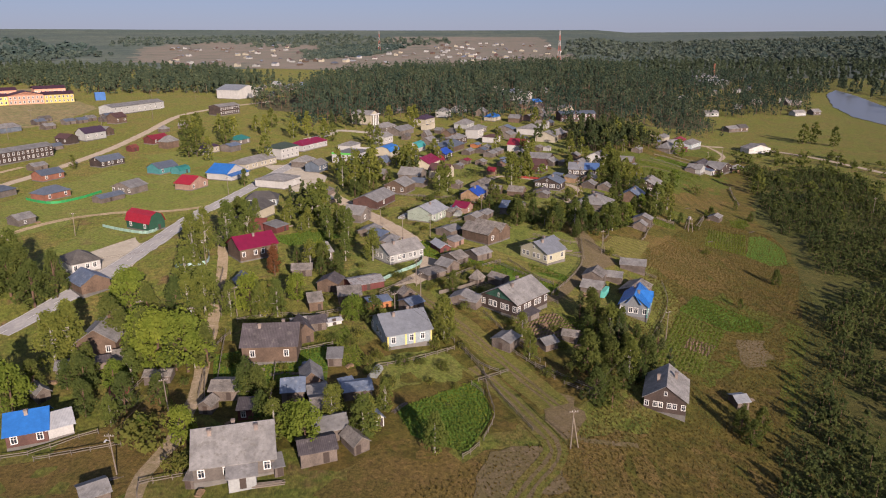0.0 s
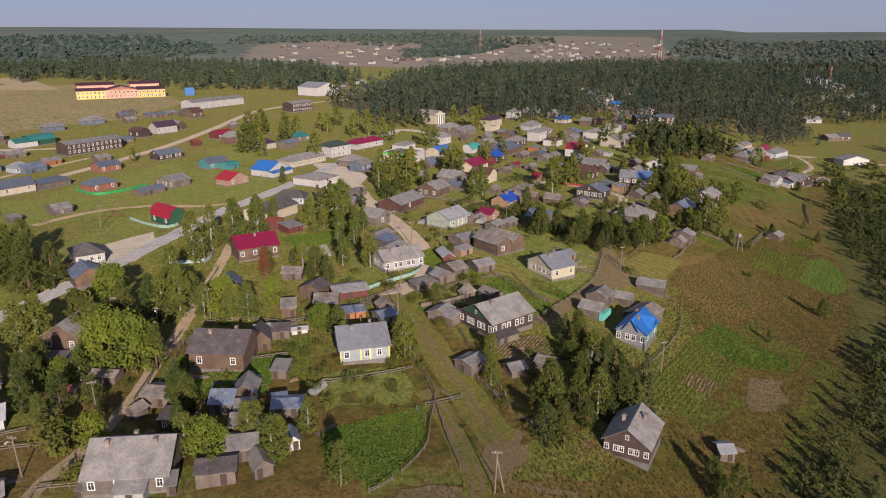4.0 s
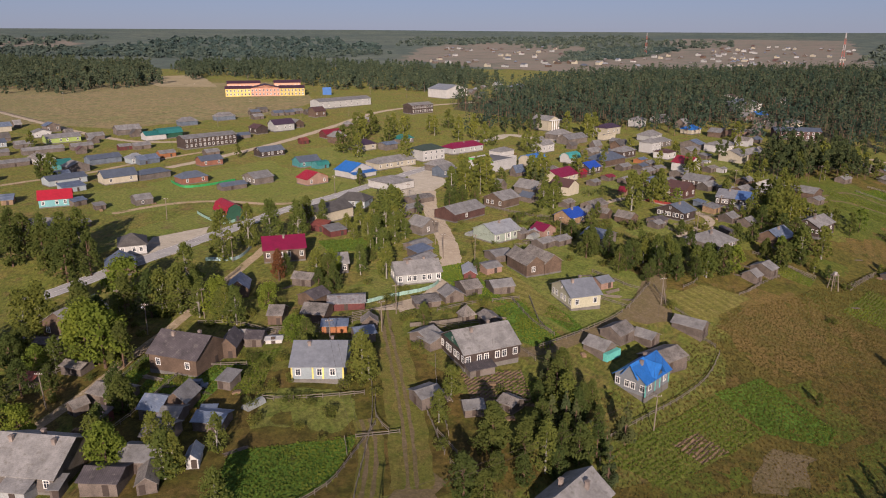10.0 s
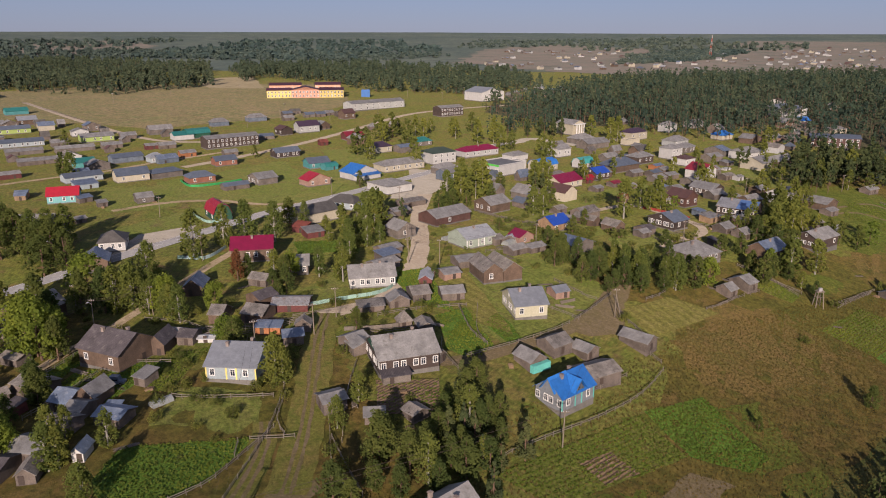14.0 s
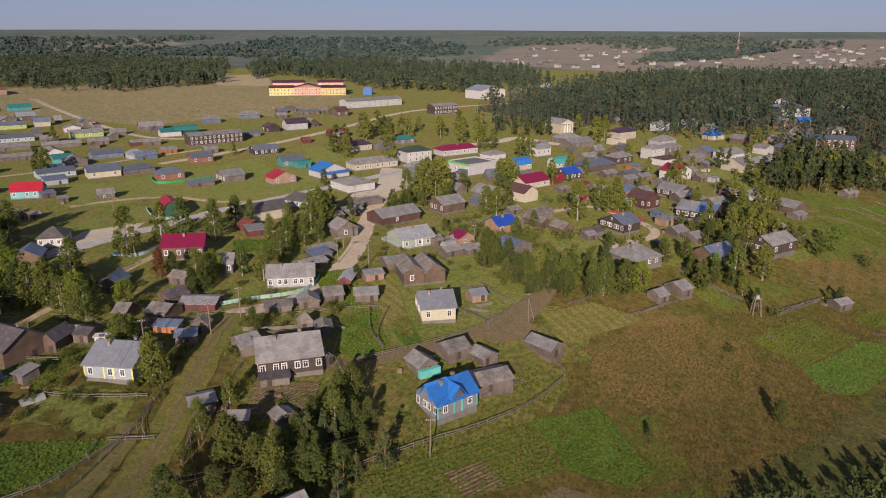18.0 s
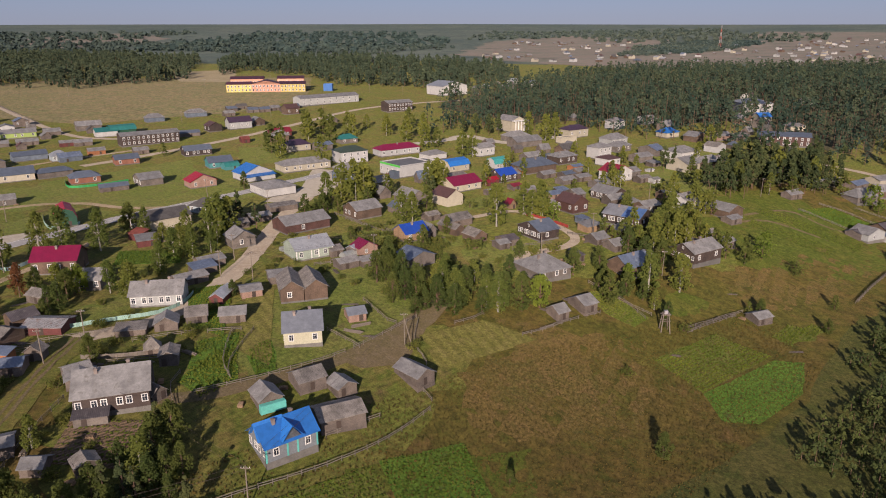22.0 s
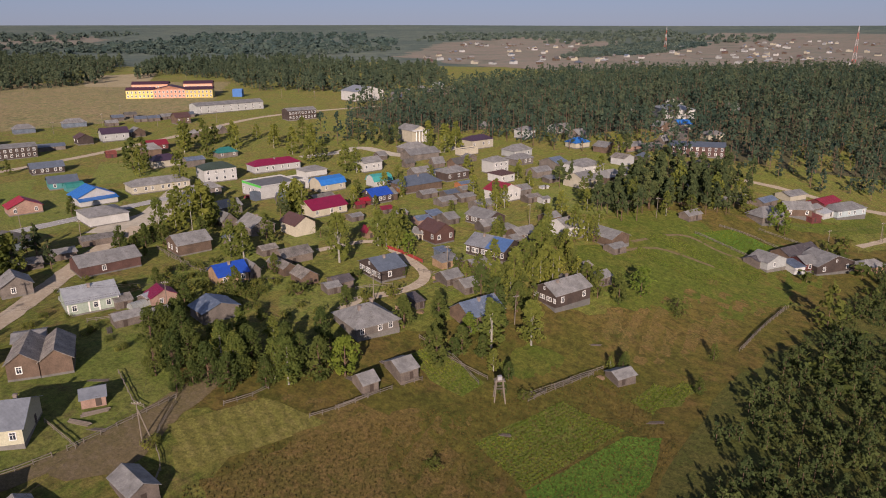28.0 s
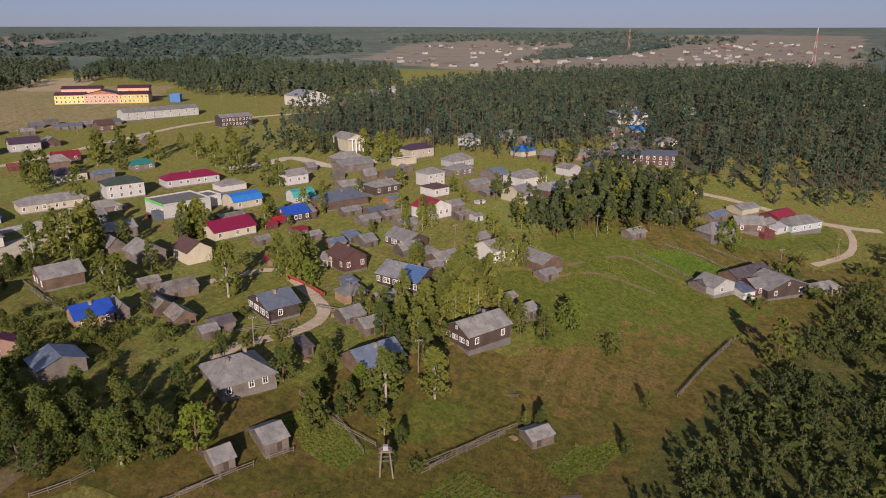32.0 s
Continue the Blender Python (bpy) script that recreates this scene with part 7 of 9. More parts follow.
# ---- the timber frame tower in the meadow ----
def frame_tower(x, y):
    root = tagged(new("frame_tower"), "grey wooden four legged frame tower with a transformer", "tower")
    root.matrix_basis = pose(x, y, ground(x, y), 0, 0, 30)
    for sx in (-1, 1):
        for sy in (-1, 1):
            bm = bmesh.new()
            tube(bm, (1.3 * sx, 1.1 * sy, -0.5), (0.7 * sx, 0.5 * sy, 5.6), 0.16, 0.13, 7)
            part("leg", bm, pole_mat, root)
    for z in (3.2, 5.0):
        bm = bmesh.new()
        box(bm, -1.3, -0.75, z, 1.3, -0.6, z + 0.16), box(bm, -1.3, 0.6, z, 1.3, 0.75, z + 0.16)
        part("beam", bm, pole_mat, root)
    bm = bmesh.new()
    box(bm, -1.2, -0.8, 5.16, 1.2, 0.8, 5.24)
    part("platform", bm, pole_mat, root)
    bm = bmesh.new()
    box(bm, -0.5, -0.4, 5.24, 0.5, 0.4, 6.2)
    part("transformer", bm, steel_mat, root)


frame_tower(103.8, 292.4)


# ---- woodpiles and stacks of planks ----
def stack_meshes():
    r = random.Random(5)
    bm = bmesh.new()
    for k in range(22):
        row, col_ = divmod(k, 8)
        tube(bm, (-0.5 + r.uniform(-0.06, 0.06), (col_ - 3.5) * 0.24 + row * 0.1, 0.12 + row * 0.21), (0.5 + r.uniform(-0.06, 0.06), (col_ - 3.5) * 0.24 + row * 0.1, 0.12 + row * 0.21), 0.12, 0.11, 6)
    a = mesh_of("logs", bm, WALLS["lightlog"])
    bm = bmesh.new()
    box(bm, -2.1, -0.1, 0.0, 2.1, 0.1, 0.05)
    b = mesh_of("plank", bm, WALLS["planks"])
    bm = bmesh.new()
    tube(bm, (-2.5, 0, 0.14), (2.5, 0, 0.14), 0.15, 0.11, 7)
    c = mesh_of("log", bm, pole_mat)
    return a, b, c


WOODPILE, PLANKS, LOGS = stack_meshes()


def stack(x, y, yaw, kind):
    me, name, label = ((WOODPILE, "woodpile", "stack of split pale firewood beside a shed"), (PLANKS, "plank_stack", "loose stack of grey weathered planks"), (LOGS, "log_pile", "pile of long grey logs on grass"))[kind]
    ob = new(name)
    ob.matrix_basis = pose(x, y, ground(x, y), 0, 0, yaw)
    if kind == 0:
        tagged(share("firewood", me, ob, Matrix.Identity(4)), kind="stuff")
    for k in range(9 if kind == 1 else 7 if kind == 2 else 0):
        if kind == 1:
            m = pose(rng.uniform(-0.35, 0.35), (k % 4 - 1.5) * 0.27 + rng.uniform(-0.06, 0.06), 0.03 + 0.07 * (k // 4), 0, 0, rng.uniform(-3, 3))
        else:
            m = pose(rng.uniform(-0.4, 0.4), (k % 4 - 1.5 + 0.5 * (k > 3)) * 0.32, 0.26 * (k > 3), 0, 0, rng.uniform(-4, 4))
        share("plank" if kind == 1 else "log", me, ob, m)
    tagged(ob, label, name.replace("_", " "), "stacked timber")


_r = random.Random(41)
for _o in [o for o in scene.objects if o.parent is None and o.name.split(".")[0] == "shed" and o.location.y < 330]:
    if _r.random() < 0.55:
        _a = _r.uniform(0, math.tau)
        _w = next(c for c in _o.children if c.name.startswith("wall"))
        _d = max(_w.dimensions.x, _w.dimensions.y) * 0.5 + 2.2
        _q = (_o.location.x + math.cos(_a) * _d, _o.location.y + math.sin(_a) * _d)
        if not any((_q[0] - c[0]) ** 2 + (_q[1] - c[1]) ** 2 < c[2] for c in CLEAR + WAYS):
            stack(_q[0], _q[1], _r.uniform(0, 180), _r.choice([0, 0, 1, 1, 2]))


stack(45.3, 233.3, 20, 1)
stack(31.1, 245.4, 30, 1)
stack(41.4, 233.0, 10, 2)
stack(66.4, 310.7, 30, 0)
stack(68.1, 309.5, 40, 0)
stack(66.9, 307.1, 20, 0)
stack(65.2, 334.9, 30, 0)
stack(67.5, 333.9, 50, 1)
stack(-36.2, 144.0, 20, 1)
stack(-31.5, 143.8, 10, 1)
stack(-42.5, 145.6, 0, 2)
stack(-8.9, 130.2, 60, 1)
stack(-21.8, 187.1, 20, 1)
stack(115.1, 330.5, 20, 1)
stack(41.9, 361.8, 20, 0)
stack(-29.7, 142.0, 15, 1)
stack(-28.1, 143.9, 15, 1)
stack(3.4, 188.8, 20, 1)
stack(108.5, 281.9, 10, 1)
stack(136.4, 306.0, 30, 1)


# ---- garden hoop houses under film ----
film_mat = surface("cloudy greenhouse film", (0.30, 0.32, 0.31), 0.35, 0.15)


def hoop_house(x, y, yaw, length, half):
    root = tagged(new("greenhouse"), "small arched garden greenhouse under cloudy film", "greenhouse")
    root.matrix_basis = pose(x, y, ground(x, y), 0, 0, yaw)
    bm = bmesh.new()
    rows = []
    for xx in (-length / 2, length / 2):
        rows.append([bm.verts.new((xx, half * math.cos(k * math.pi / 10), 0.02 + half * 1.05 * math.sin(k * math.pi / 10))) for k in range(11)])
    for k in range(10):
        bm.faces.new((rows[0][k], rows[1][k], rows[1][k + 1], rows[0][k + 1]))
    bm.faces.new(rows[0])
    bm.faces.new(rows[1][::-1])
    bmesh.ops.recalc_face_normals(bm, faces=bm.faces)
    part("film", bm, film_mat, root)
    for i in range(5):
        bm, xx = bmesh.new(), -length / 2 + length * i / 4
        pts = [Vector((xx, (half + 0.03) * math.cos(k * math.pi / 8), 0.02 + (half * 1.05 + 0.03) * math.sin(k * math.pi / 8))) for k in range(9)]
        last = None
        for a in pts:
            out = Vector((0, a.y, a.z)).normalized() * 0.03
            ring = [bm.verts.new(a + q) for q in (out, Vector((0.03, 0, 0)), -out, Vector((-0.03, 0, 0)))]
            if last:
                for k in range(4):
                    bm.faces.new((last[k], last[(k + 1) % 4], ring[(k + 1) % 4], ring[k]))
            last = ring
        part("hoop", bm, fence_mat, root)


hoop_house(-15.0, 143.9, 75, 4.5, 1.1)
hoop_house(6.0, 278.8, 80, 6, 1.6)
hoop_house(-15.6, 273.8, 70, 5, 1.3)


# ---- parked cars ----
def car(x, y, yaw, paint, label, tall=1.0):
    root = tagged(new("car"), label, "car")
    root.matrix_basis = pose(x, y, ground(x, y) + 0.02, 0, 0, yaw)
    bm = bmesh.new()
    box(bm, -2.05, -0.85, 0.35, 2.05, 0.85, 0.95)
    bmesh.ops.bevel(bm, geom=bm.edges[:], offset=0.12, segments=2, affect="EDGES")
    part("body", bm, paint, root)
    bm = bmesh.new()
    v = box(bm, -1.5, -0.75, 0.95, 1.0, 0.75, 0.95 + 0.65 * tall)
    for q in v[4:]:
        q.co.x *= 0.78
        q.co.y *= 0.88
    cab = part("cabin", bm, paint, root)
    bm = bmesh.new()
    for s in (-1, 1):
        box(bm, -1.15, s * 0.72 - 0.03, 1.02, 0.7, s * 0.72 + 0.03, 1.38)
    part("side_glass", bm, glass_mat, cab)
    for sx in (-1.3, 1.3):
        for sy in (-0.86, 0.86):
            bm = bmesh.new()
            tube(bm, (sx, sy - 0.1, 0.34), (sx, sy + 0.1, 0.34), 0.34, 0.34, 12)
            wl = part("wheel", bm, door_mat, root)
            bm = bmesh.new()
            tube(bm, (sx, sy - 0.11, 0.34), (sx, sy + 0.11, 0.34), 0.18, 0.18, 8)
            part("rim", bm, steel_mat, wl)


car(-30.0, 145.2, 25, ROOFS["bluetin"], "old off-road car covered with a grey tarp", 1.5)
car(75.5, 397.6, 150, door_mat, "dark car parked in the lane", 1)
car(-53.2, 391.8, 40, door_mat, "dark car parked by the shop", 1)
car(-53.0, 389.0, 40, ROOFS["crimson"], "red car parked by the shop", 1)
car(-54.4, 373.7, 30, ROOFS["bluegrey"], "grey car parked behind the shop", 1)


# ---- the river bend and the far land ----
drape("river", [(495, 944), (538, 1004), (525, 922), (501, 823), (504, 755), (405, 601), (418, 682), (417, 736), (438, 816)], "", 0.35, "calm blue grey river bend", 15.0, water_mat)

# ---- trees, woods, far hamlets, poles and fences ----
hamlet([(-550, 1396), (-828, 2280), (-597, 2490), (-302, 2178), (-143, 1334), (-365, 1291)], 70, 21, plain=True)
hamlet([(-302, 2178), (120, 2833), (227, 2773), (182, 1571), (-14, 1411), (-126, 1388)], 60, 22, plain=True)
hamlet([(-71, 611), (48, 782), (118, 776), (119, 621), (70, 567), (-5, 587)], 8, 23)
hamlet([(-292.7, 272.2), (-445, 365), (-452, 430), (-309, 413), (-240.4, 353.8), (-243.6, 320.6), (-266.2, 287.8)], 8, 24)
hamlet([(-318, 470), (-295, 539), (-231, 556), (-186, 545), (-165, 496), (-193, 440), (-227, 446)], 5, 25)
hamlet([(-215, 721), (-198, 864), (-156, 840), (-153, 692)], 12, 26)
hamlet([(-16, 466), (-14, 494), (6, 517), (43, 481), (45, 459), (8, 477)], 4, 27)
hamlet([(-307.2, 283.3), (-445, 365), (-423, 410), (-300, 405), (-240.4, 353.8), (-239.7, 303.4)], 8, 31, plain=True, low=0.7)
hamlet([(-252, 406), (-245, 479), (-197, 507), (-158, 500), (-105, 401), (-133.7, 365.7), (-160.2, 350.1)], 2, 32, plain=True, low=0.7)
hamlet([(-72, 421), (-54, 495), (3, 485), (54, 458), (57, 412), (12, 400), (-23.2, 379.2)], 4, 33, plain=True, low=0.7)
hamlet([(-49.1, 363.9), (-11.5, 386.2), (41.5, 388.7), (71.6, 352.4), (43.9, 333.0), (5.1, 319.3)], 3, 34, plain=True, low=0.7)
hamlet([(-37, 559), (51, 567), (113, 544), (74, 432), (6, 451)], 4, 36, plain=True)
hamlet([(31, 595), (73, 694), (119, 646), (120, 518), (83, 493)], 6, 37, plain=True)
grove([(-57.7, 277.9), (-69.8, 294.8), (-53.2, 297.7), (-43.4, 284.3)], 6.5, 10.8, "pine", 69)
grove([(-40.2, 305.4), (-49.3, 332.0), (-35.1, 332.5), (-26.2, 313.7)], 6.5, 5.04, "dark", 71)
grove([(42.3, 255.5), (37.1, 279.4), (48.1, 283.8), (55.9, 261.4)], 7.8, 9.072, "birch", 72)
grove([(55.9, 261.4), (48.1, 283.8), (61.0, 290.8), (67.1, 276.7)], 7.8, 8.064, "dark", 73)
grove([(28.2, 152.5), (38.2, 175.6), (45.6, 181.6), (51.9, 172.4), (46.4, 149.1), (35.2, 132.2), (29.5, 140.8)], 5.2, 8.4, "dark", 74)
grove([(47.0, 152.8), (41.7, 162.7), (42.3, 173.7), (46.2, 176.0), (53.9, 160.6)], 7.8, 8.064, "birch", 75)
grove([(17.9, 277.0), (11.5, 289.8), (28.1, 284.8), (33.1, 273.5)], 7.8, 8.064, "birch", 76)
grove([(80.4, 340.5), (77.7, 366.8), (87.9, 386.1), (97.4, 380.1), (98.1, 355.7), (90.1, 334.0)], 5.2, 2.7, "bush", 77)
grove([(83.4, 299.6), (84.2, 307.2), (93.9, 315.0), (99.2, 310.2), (94.2, 299.7)], 6.5, 2.2, "bush", 79)
grove([(96, 450), (91, 497), (123, 526), (141, 499), (142, 465), (117, 450)], 7.5, 10, "pine", 80)
grove([(20.2, 325.8), (14.6, 338.3), (27.0, 333.7), (35.5, 319.8)], 11.7, 6.3, "spruce", 83)
grove([(-4.1, 301.6), (3.9, 305.2), (30.6, 302.2), (29.8, 285.6), (14.3, 287.7)], 7.8, 2.7, "bush", 84)
grove([(80.4, 304.3), (86.1, 308.7), (94.4, 304.0), (87.1, 294.0)], 6.5, 5.04, "dark", 85)
grove([(80.2, 298.2), (104.3, 332.9), (107.0, 309.6), (84.1, 278.3)], 9.1, 7.056, "dark", 87)
grove([(18.6, 160.9), (21.3, 178.7), (32.5, 174.9), (31.8, 160.6)], 7.8, 2.7, "bush", 88)
grove([(-28.3, 202.4), (-48.6, 258.6), (-33.3, 296.4), (16.0, 315.7), (56.7, 307.7), (64.5, 276.8), (42.6, 247.8), (2.7, 237.9), (-0.8, 208.4)], 9, 2.2, "bush", 255)
grove([(-89.0, 139.9), (-88.7, 179.2), (-60.7, 199.5), (-28.4, 208.6), (-21.3, 173.8), (-26.6, 134.6), (-42.3, 131.4), (-67.1, 129.4)], 10, 2.2, "bush", 256)
grove([(84, 423), (82, 511), (122, 547), (141, 507), (123, 451), (99, 425)], 8, 12, "pine", 282)
grove([(71.6, 300.3), (72.4, 335.8), (80.9, 360.0), (98.4, 346.9), (96.6, 310.8), (84.6, 297.2)], 8, 8.96, "dark", 283)
grove([(73.6, 329.0), (69.5, 393.5), (87, 400), (99.7, 377.9), (92.5, 347.3)], 8, 10.08, "birch", 284)
grove([(6.8, 191.2), (-3.4, 206.8), (5.2, 202.8), (19.1, 182.1)], 8, 10.08, "birch", 285)
grove([(47.8, 153.5), (40.7, 168.0), (45.8, 176.8), (54.7, 172.4), (59.3, 161.6)], 7, 9, "spruce", 286)
grove([(-16.1, 144.0), (-18.1, 159.7), (-13.5, 175.6), (-3.9, 181.0), (11.6, 162.3), (7.0, 146.7)], 6, 2.4, "bush", 287)
grove([(-22.6, 205.6), (-3.2, 228.3), (10.3, 225.5), (24.7, 199.6), (15.0, 179.4), (3.7, 178.7)], 6, 2.4, "bush", 288)
grove([(-33.2, 174.7), (-12.8, 180.9), (12.1, 190.2), (21.0, 159.3), (1.5, 140.1), (-19.8, 136.7)], 7, 2.4, "bush", 289)
grove([(-39.7, 229.3), (-70.2, 251.0), (-71.9, 277.9), (-52.3, 280.7), (-22.4, 258.7), (-23.5, 238.0)], 9.5, 9, "birch", 303)
grove([(-3.4, 292.9), (-5.2, 321.0), (16.7, 317.4), (49.1, 271.0), (39.4, 264.6)], 5, 2.5, "bush", 304)
grove([(-29.6, 189.7), (-57.6, 213.4), (-54.8, 221.2), (-29.0, 203.0)], 7, 7.84, "dark", 326)
grove([(8.8, 148.2), (7.8, 154.9), (25.4, 157.1), (31.5, 147.2), (20.2, 140.5)], 5, 2.4, "bush", 327)
grove([(-58.9, 135.3), (-54.0, 151.6), (-41.4, 151.8), (-32.1, 135.3), (-38.3, 123.7)], 6, 2.2, "bush", 328)
tree(-46.8, 175.9, 9.8, "birch")
tree(-43.5, 175.6, 11.0, "birch")
tree(0.2, 161.4, 12.2, "birch")
tree(-25.6, 116.6, 9.8, "maple")
tree(-27.6, 118.5, 8.5, "maple")
tree(-14.9, 118.9, 9.8, "birch")
tree(-14.0, 120.3, 8.5, "birch")
tree(-38.3, 134.2, 7.3, "birch")
tree(-49.0, 118.6, 8.5, "maple")
tree(-58.6, 122.6, 4.9, "maple")
tree(-22.0, 173.1, 6.1, "maple")
tree(-50.7, 204.8, 9.8, "rust")
tree(-40.8, 209.7, 9.8, "birch")
tree(-31.1, 218.6, 9.8, "birch")
tree(-22.4, 218.6, 11.0, "birch")
tree(-38.0, 214.0, 8.5, "maple")
tree(20.5, 155.5, 7.3, "birch")
tree(19.6, 164.4, 7.3, "birch")
tree(64.3, 136.7, 7.3, "dark")
tree(68.6, 136.7, 7.3, "dark")
tree(65.2, 132.9, 6.1, "dark")
tree(-47.3, 110.6, 4.0, "bush")
tree(-60.4, 189.5, 4.9, "dark")
tree(-79.6, 143.6, 6.1, "dark")
tree(2.7, 188.7, 7.3, "dark")
tree(-23.1, 170.7, 7.3, "maple")
tree(0.4, 233.5, 4.9, "dark")
tree(-51.5, 178.7, 11.0, "maple")
tree(-56.2, 176.7, 9.8, "birch")
tree(36.6, 178.4, 8.5, "spruce")
tree(42.7, 169.8, 9.8, "birch")
tree(41.2, 163.3, 8.5, "spruce")
tree(33.3, 150.8, 11.0, "dark")
tree(43.3, 151.4, 11.0, "birch")
tree(47.0, 174.6, 7.3, "dark")
tree(93.9, 211.4, 3.7, "dark")
tree(116.8, 237.5, 6.1, "dark")
tree(18.7, 282.3, 7.3, "dark")
tree(26.9, 272.7, 7.3, "dark")
tree(-4.5, 293.8, 4.9, "dark")
tree(-51.9, 280.3, 12.0, "pine")
tree(-47.5, 279.9, 11.0, "pine")
tree(103.8, 294.0, 4.9, "dark")
tree(108.3, 296.6, 3.0, "bush")
tree(125.0, 325.2, 4.9, "dark")
tree(101.6, 264.4, 2.5, "bush")
tree(143.6, 324.4, 4.9, "dark")
tree(57.3, 235.8, 3.0, "bush")
tree(98.6, 301.2, 6.1, "birch")
tree(102.8, 300.6, 4.9, "dark")
tree(124.9, 323.2, 4.9, "dark")
tree(144.4, 345.0, 4.9, "dark")
tree(121.9, 322.6, 3.7, "birch")
tree(44.6, 324.2, 3.0, "bush")
tree(56.3, 331.3, 3.0, "bush")
tree(89.0, 336.4, 8.5, "birch")
tree(88.0, 310.3, 6.1, "maple")
tree(48.4, 370.8, 6.1, "birch")
tree(67.4, 380.2, 8.5, "dark")
tree(-19.3, 374.8, 11.0, "birch")
tree(-18.5, 371.2, 9.8, "birch")
tree(-2.5, 394.6, 9.8, "birch")
tree(47.3, 425.8, 11.0, "dark")
tree(94.6, 396.2, 9.8, "birch")
tree(156.4, 464.9, 6.1, "maple")
tree(95.0, 436.7, 6.1, "dark")
tree(96.8, 441.7, 6.1, "dark")
tree(-68.4, 151.8, 13.4, "maple")
tree(-73.2, 160.2, 11.0, "dark")
tree(-34.1, 123.0, 7.3, "birch")
tree(-21.1, 126.8, 7.3, "birch")
tree(-17.3, 167.6, 8.5, "dark")
tree(-40.1, 184.9, 8.5, "maple")
tree(78.8, 444.8, 11.0, "dark")
tree(82.5, 457.9, 10.0, "pine")
tree(90.1, 451.7, 9.0, "pine")
tree(101.6, 441.2, 9.8, "dark")
tree(76.1, 424.0, 9.8, "birch")
tree(94.8, 468.2, 10.0, "pine")
tree(112.9, 444.9, 9.8, "birch")
tree(90.2, 383.4, 7.3, "dark")
tree(101.1, 361.8, 7.3, "birch")
tree(95.1, 338.5, 6.1, "dark")
tree(49.9, 262.6, 11.6, "birch")
tree(65.1, 266.0, 11.6, "birch")
tree(61.7, 265.7, 10.4, "birch")
tree(69.9, 271.0, 11.0, "dark")
tree(72.9, 276.2, 9.8, "maple")
tree(48.4, 250.6, 5.5, "dark")
tree(49.3, 254.3, 6.1, "dark")
tree(27.6, 270.6, 9.2, "dark")
tree(29.3, 266.9, 8.5, "dark")
tree(41.0, 263.5, 6.1, "birch")
tree(22.8, 296.9, 8.5, "dark")
tree(38.4, 304.7, 5.0, "bush")
tree(52.7, 421.6, 9.8, "birch")
tree(51.4, 416.3, 8.5, "birch")
tree(90.1, 351.9, 7.9, "birch")
tree(92.8, 356.2, 8.5, "birch")
tree(95.5, 360.7, 8.5, "birch")
tree(98.3, 365.3, 7.9, "dark")
tree(90.1, 343.5, 6.1, "dark")
tree(95.3, 407.8, 8.5, "birch")
tree(131.3, 507.7, 10.0, "pine")
tree(99.1, 481.4, 9.0, "pine")
tree(95.8, 474.1, 9.0, "pine")
tree(90.8, 474.7, 9.8, "birch")
tree(-25.1, 385.9, 11.0, "birch")
tree(-17.5, 366.4, 9.0, "pine")
tree(-13.7, 365.0, 9.0, "pine")
tree(-5.1, 422.8, 9.8, "birch")
tree(4.8, 421.1, 9.8, "birch")
tree(3.7, 401.0, 4.9, "dark")
tree(32.6, 435.6, 9.8, "birch")
tree(49.0, 407.0, 9.8, "birch")
tree(36.2, 481.1, 8.5, "birch")
tree(74.5, 410.5, 7.3, "birch")
tree(84.0, 432.6, 9.8, "birch")
tree(92.7, 351.5, 11.0, "birch")
tree(96.3, 352.2, 11.0, "birch")
tree(105.5, 356.4, 9.8, "dark")
tree(109.4, 355.6, 9.8, "dark")
tree(115.4, 357.3, 9.8, "dark")
tree(119.9, 367.0, 9.8, "maple")
tree(80.1, 340.4, 4.9, "dark")
tree(83.8, 340.7, 4.9, "dark")
tree(54.1, 304.7, 6.1, "dark")
tree(55.5, 264.2, 4.0, "bush")
tree(49.1, 271.0, 7.3, "dark")
tree(-21.7, 124.0, 8.5, "birch")
tree(-11.7, 128.6, 7.9, "birch")
tree(-14.4, 162.1, 7.3, "birch")
tree(1.2, 162.8, 8.5, "birch")
tree(-32.0, 119.9, 8.5, "birch")
tree(-35.4, 124.5, 7.3, "dark")
tree(-60.4, 147.6, 11.0, "dark")
tree(-67.6, 148.4, 11.0, "dark")
tree(-60.4, 152.1, 11.0, "maple")
tree(-48.2, 176.0, 9.8, "birch")
tree(-40.9, 133.3, 6.1, "birch")
tree(41.8, 256.0, 9.8, "dark")
tree(43.0, 259.9, 9.8, "dark")
tree(51.5, 256.6, 9.8, "dark")
tree(55.4, 262.0, 9.8, "birch")
tree(54.7, 266.7, 9.8, "dark")
tree(64.4, 266.9, 9.8, "birch")
tree(64.6, 271.1, 9.8, "dark")
tree(28.0, 262.6, 9.8, "dark")
tree(29.0, 265.6, 9.8, "dark")
tree(34.5, 265.9, 9.8, "dark")
tree(56.7, 257.0, 8.5, "dark")
tree(62.0, 262.4, 7.3, "dark")
tree(39.9, 252.9, 8.5, "dark")
tree(-79.7, 142.5, 8.5, "dark")
tree(-73.1, 130.5, 8.5, "dark")
tree(-66.1, 126.4, 7.3, "birch")
tree(-78.0, 161.9, 9.8, "dark")
tree(-71.9, 150.2, 7.3, "dark")
tree(-68.6, 143.0, 8.5, "birch")
tree(-67.9, 150.7, 9.8, "dark")
tree(-56.5, 148.4, 8.5, "birch")
tree(-38.3, 132.9, 8.5, "dark")
tree(-1.6, 115.6, 8.5, "birch")
tree(-16.0, 121.3, 7.3, "dark")
